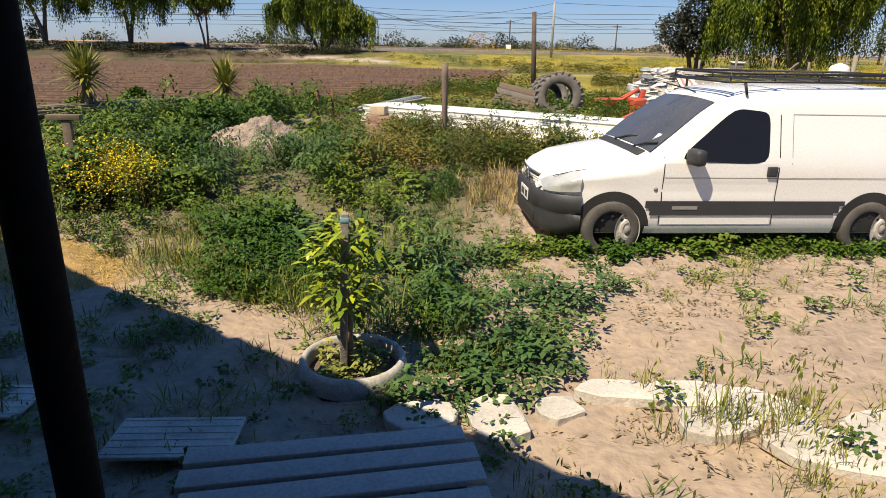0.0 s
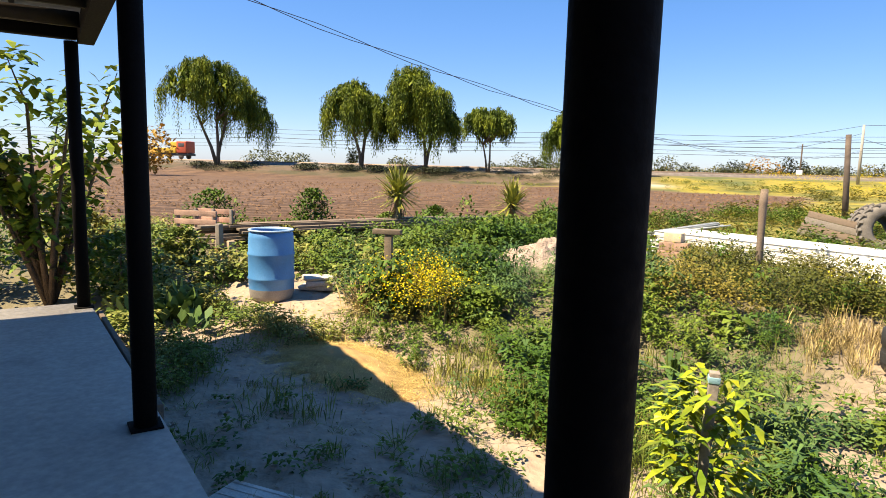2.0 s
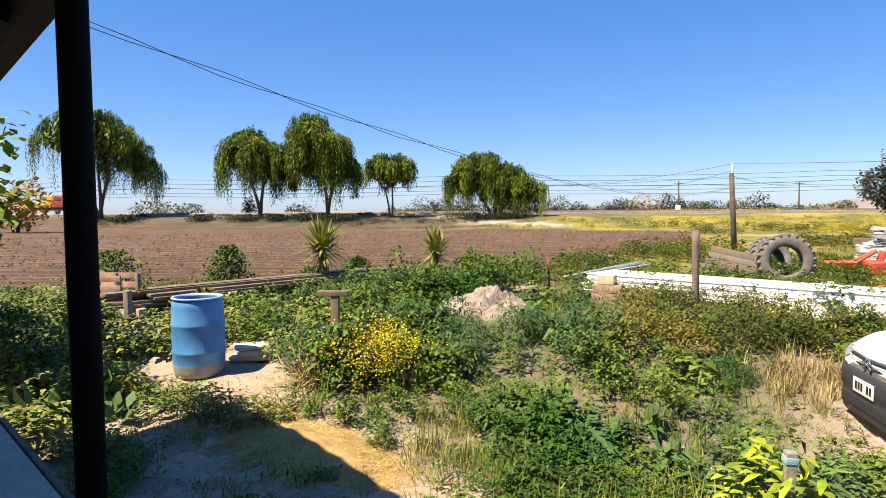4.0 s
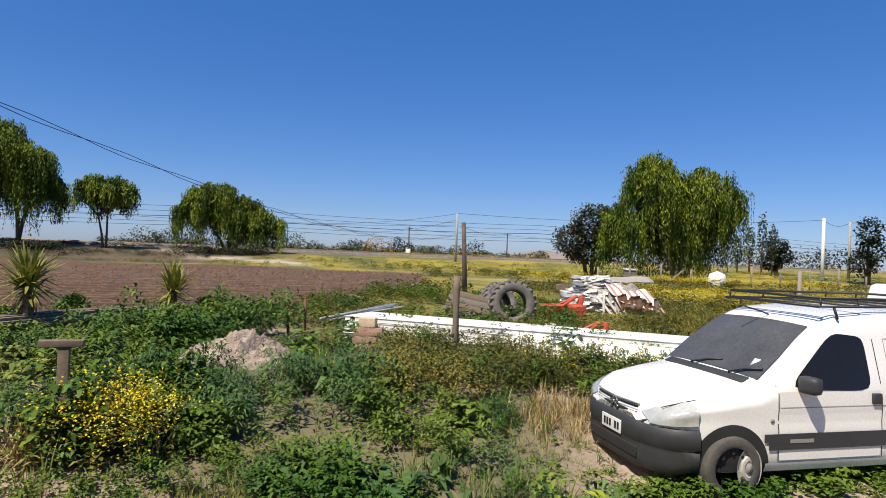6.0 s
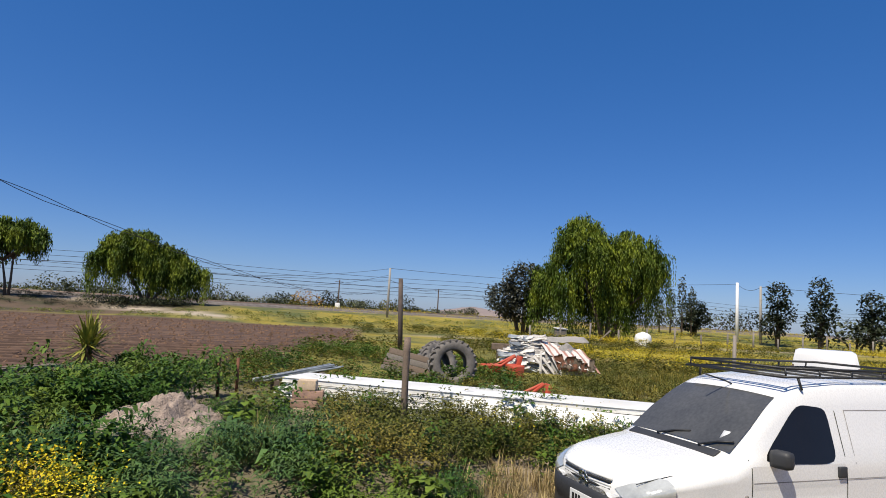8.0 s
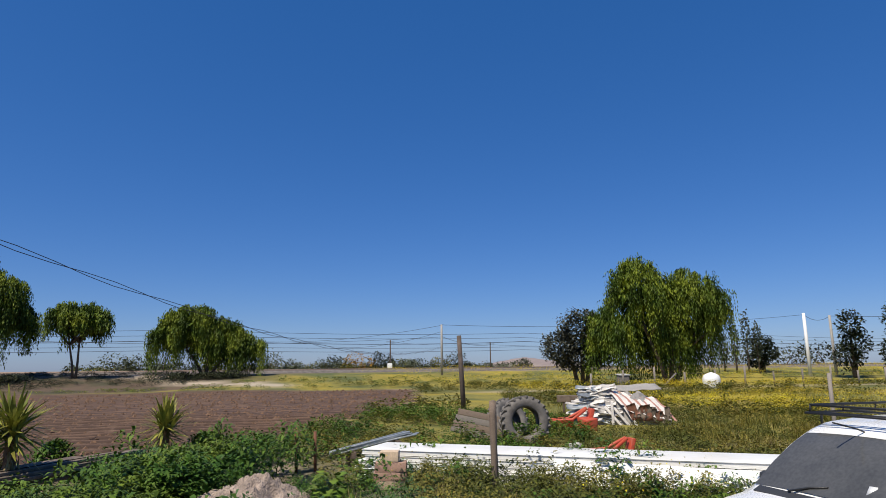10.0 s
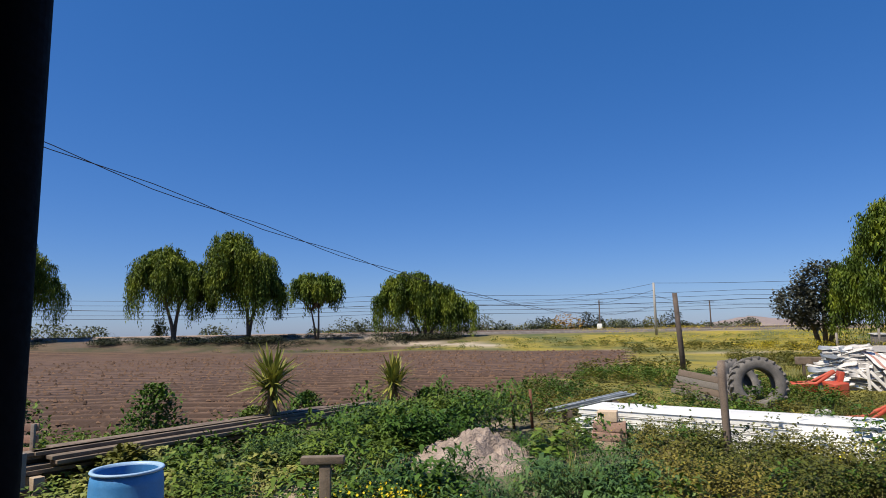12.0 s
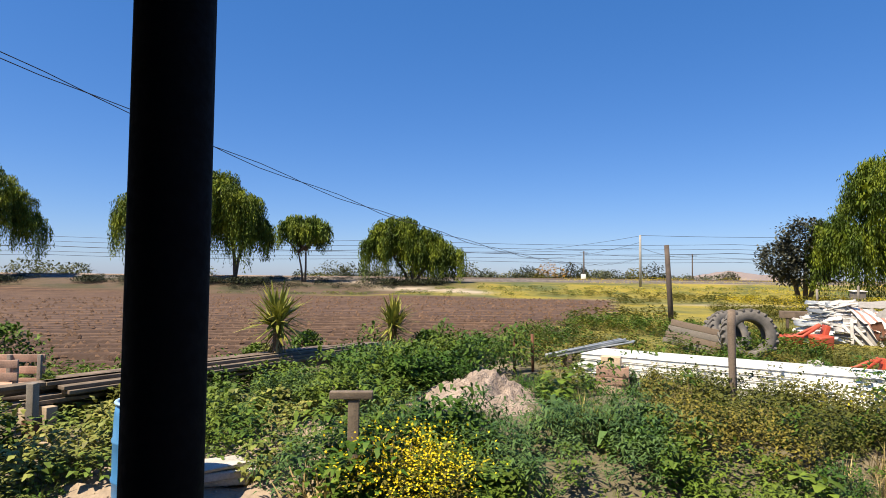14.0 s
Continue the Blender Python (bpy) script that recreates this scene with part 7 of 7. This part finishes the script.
def wire(points, r, label, n=28, sag=0.0):
    pts = []
    for a, b in zip(points, points[1:]):
        a, b = Vector(a), Vector(b)
        for i in range(n):
            k = i / n
            p_ = a.lerp(b, k)
            p_.z -= sag * 4 * k * (1 - k)
            pts.append(p_)
    pts.append(Vector(points[-1]))
    ob = part("overhead_wire", tube(pts, r, 5), M["wire"])
    return tagged(ob, label, "wire", "overhead wires")


def service(s, dz=0.0, dx=0.0):
    return (-3.2 - 12.8 * s + dx, 72.08 - 70 * s, 3.25 + 11 * (s - 0.33) ** 2 + dz)


for k in range(2):
    pts = [service(0.0 + i / 60 * 1.06, 0.07 * math.sin(i * 1.1 + k * math.pi), 0.07 * math.cos(i * 1.1 + k * math.pi)) for i in range(61)]
    ob = part("overhead_wire", tube(pts, 0.011, 5), M["wire"])
    tagged(ob, "twisted service cable sagging down to the pole", "wire", "overhead wires")
for k, (z, q_, sag) in enumerate(((6.9, 3.5, 0.35), (6.3, 4.2, 0.3), (5.7, 3.2, 0.45), (5.0, 4.0, 0.25), (4.55, 3.6, 0.3))):
    wire([along(a, q_, z) for a in (-170, -125, -80, -35, 10, 55, 100, 150)], 0.022 if k != 2 else 0.035, "power line strung along the railway", 12, sag)
wire([(-3.2, 72.08, 6.9), (41.9, 80.6, 8.2)], 0.02, "power line from the concrete pole", 30, 0.7)
wire([(41.9, 80.6, 8.2), (44.3, 79.3, 7.9), (85, 60, 7.5)], 0.025, "power line from the white pole", 20, 0.6)
for dz, end in ((0.0, (-34, 92, 6.4)), (-0.7, (-24, 108, 6.0)), (-1.3, (-60, 66, 6.2))):
    wire([(-3.2, 72.08, 6.85 + dz), end], 0.018, "power line from the concrete pole", 24, 0.9)
x, y = polar(-3.0, 125)
wire([(-3.2, 72.08, 5.6), (x, y, 6.5), (60, 130, 6.0)], 0.022, "power line to the far poles", 24, 0.5)
x2, y2 = polar(6.1, 125)
wire([(x2, y2, 7.2), (x, y, 6.7)], 0.022, "power line between the far poles", 24, 0.4)

# ---- fence, tank, hut, hill ----
for i in range(17):
    x, y = 9.0 + 2.6 * i, 51.5 + 0.5 * i
    hgt = 1.3 + 0.25 * ((i * 7) % 3)
    ob = part("fence_post", tube([(0, 0, 0), (0.03 * ((i % 3) - 1), 0, hgt)], 0.08, 7), M["wood_grey"])
    ob.matrix_basis = pose(x, y, gz(x, y) - 0.05, 0, 0, 0)
    tagged(ob, "grey wooden fence post before the willow", "fence post", "meadow fence posts")
for z in (0.4, 0.8, 1.15):
    wire([(9.0, 51.5, gz(9, 51.5) + z), (50.6, 59.5, gz(50, 59) + z)], 0.012, "fence wire strung between posts", 30, 0.0)
ob = part("brace", tube([(0, 0, 0), (1.3, 0, 1.25)], 0.07, 6), M["wood_grey"])
ob.matrix_basis = pose(14.6, 52.4, gz(14.6, 52.4) - 0.02)
tagged(ob, "slanting grey wooden fence brace", "brace")
t = thing("water_tank", "white round water tank on the meadow", "tank", pose(18.6, 52.3, gz(18.6, 52.3) - 0.1, 0, 0, 20))
part("shell", lathe([(0.0, 0.0), (0.55, 0.02), (0.66, 0.25), (0.68, 0.8), (0.58, 1.12), (0.3, 1.27), (0.12, 1.30)], 28), M["white"], t)
part("lid", lathe([(0.16, 1.28), (0.16, 1.34), (0.0, 1.36)], 16), M["white"], t)
t = thing("pump_hut", "small pale hut beside the grey tree", "hut", pose(12.1, 54.0, gz(12.1, 54.0) - 0.05, 0, 0, 10))
part("wall", box(0.8, 0.7, 1.15, (0, 0, 0), 0.03), M["wood_grey"], t)
part("roof", box(0.95, 0.85, 0.07, (0, 0, 1.13), 0.02, (4, 0, 0)), M["white"], t)
t = thing("wire_post", "thin lone fence post in the meadow", "fence post", pose(6.6, 15.6, gz(6.6, 15.6) - 0.05, 0, 1, 0))
part("shaft", tube([(0, 0, 0), (0.01, 0, 1.0), (0, 0, 1.95)], [0.045, 0.042, 0.04], 8), M["wood_grey"], t)


def ridge(b0, b1, d, h_, seed, mat, label):
    bm = bmesh.new()
    n, mrow = 60, 8
    g = {}
    for i in range(n + 1):
        u = i / n
        x, y = polar(b0 + (b1 - b0) * u, d)
        prof = h_ * (math.sin(math.pi * u) ** 0.8) * (0.75 + 0.35 * noise.noise((u * 4, seed, 0)) + 0.1 * noise.noise((u * 15, seed, 1)))
        for j in range(mrow + 1):
            v = j / mrow
            g[i, j] = bm.verts.new((x * (1 + 0.12 * v), y * (1 + 0.12 * v), -1 + (prof + 1) * math.sin(v * math.pi / 2)))
    for i in range(n):
        for j in range(mrow):
            bm.faces.new((g[i, j], g[i + 1, j], g[i + 1, j + 1], g[i, j + 1]))
    bmesh.ops.recalc_face_normals(bm, faces=bm.faces)
    return tagged(part("backdrop", bm, mat), label, "hills", kind="structure")


ridge(-1.0, -13.0, 900, 19, 2.0, M["hill"], "low bare brown hill on the horizon")
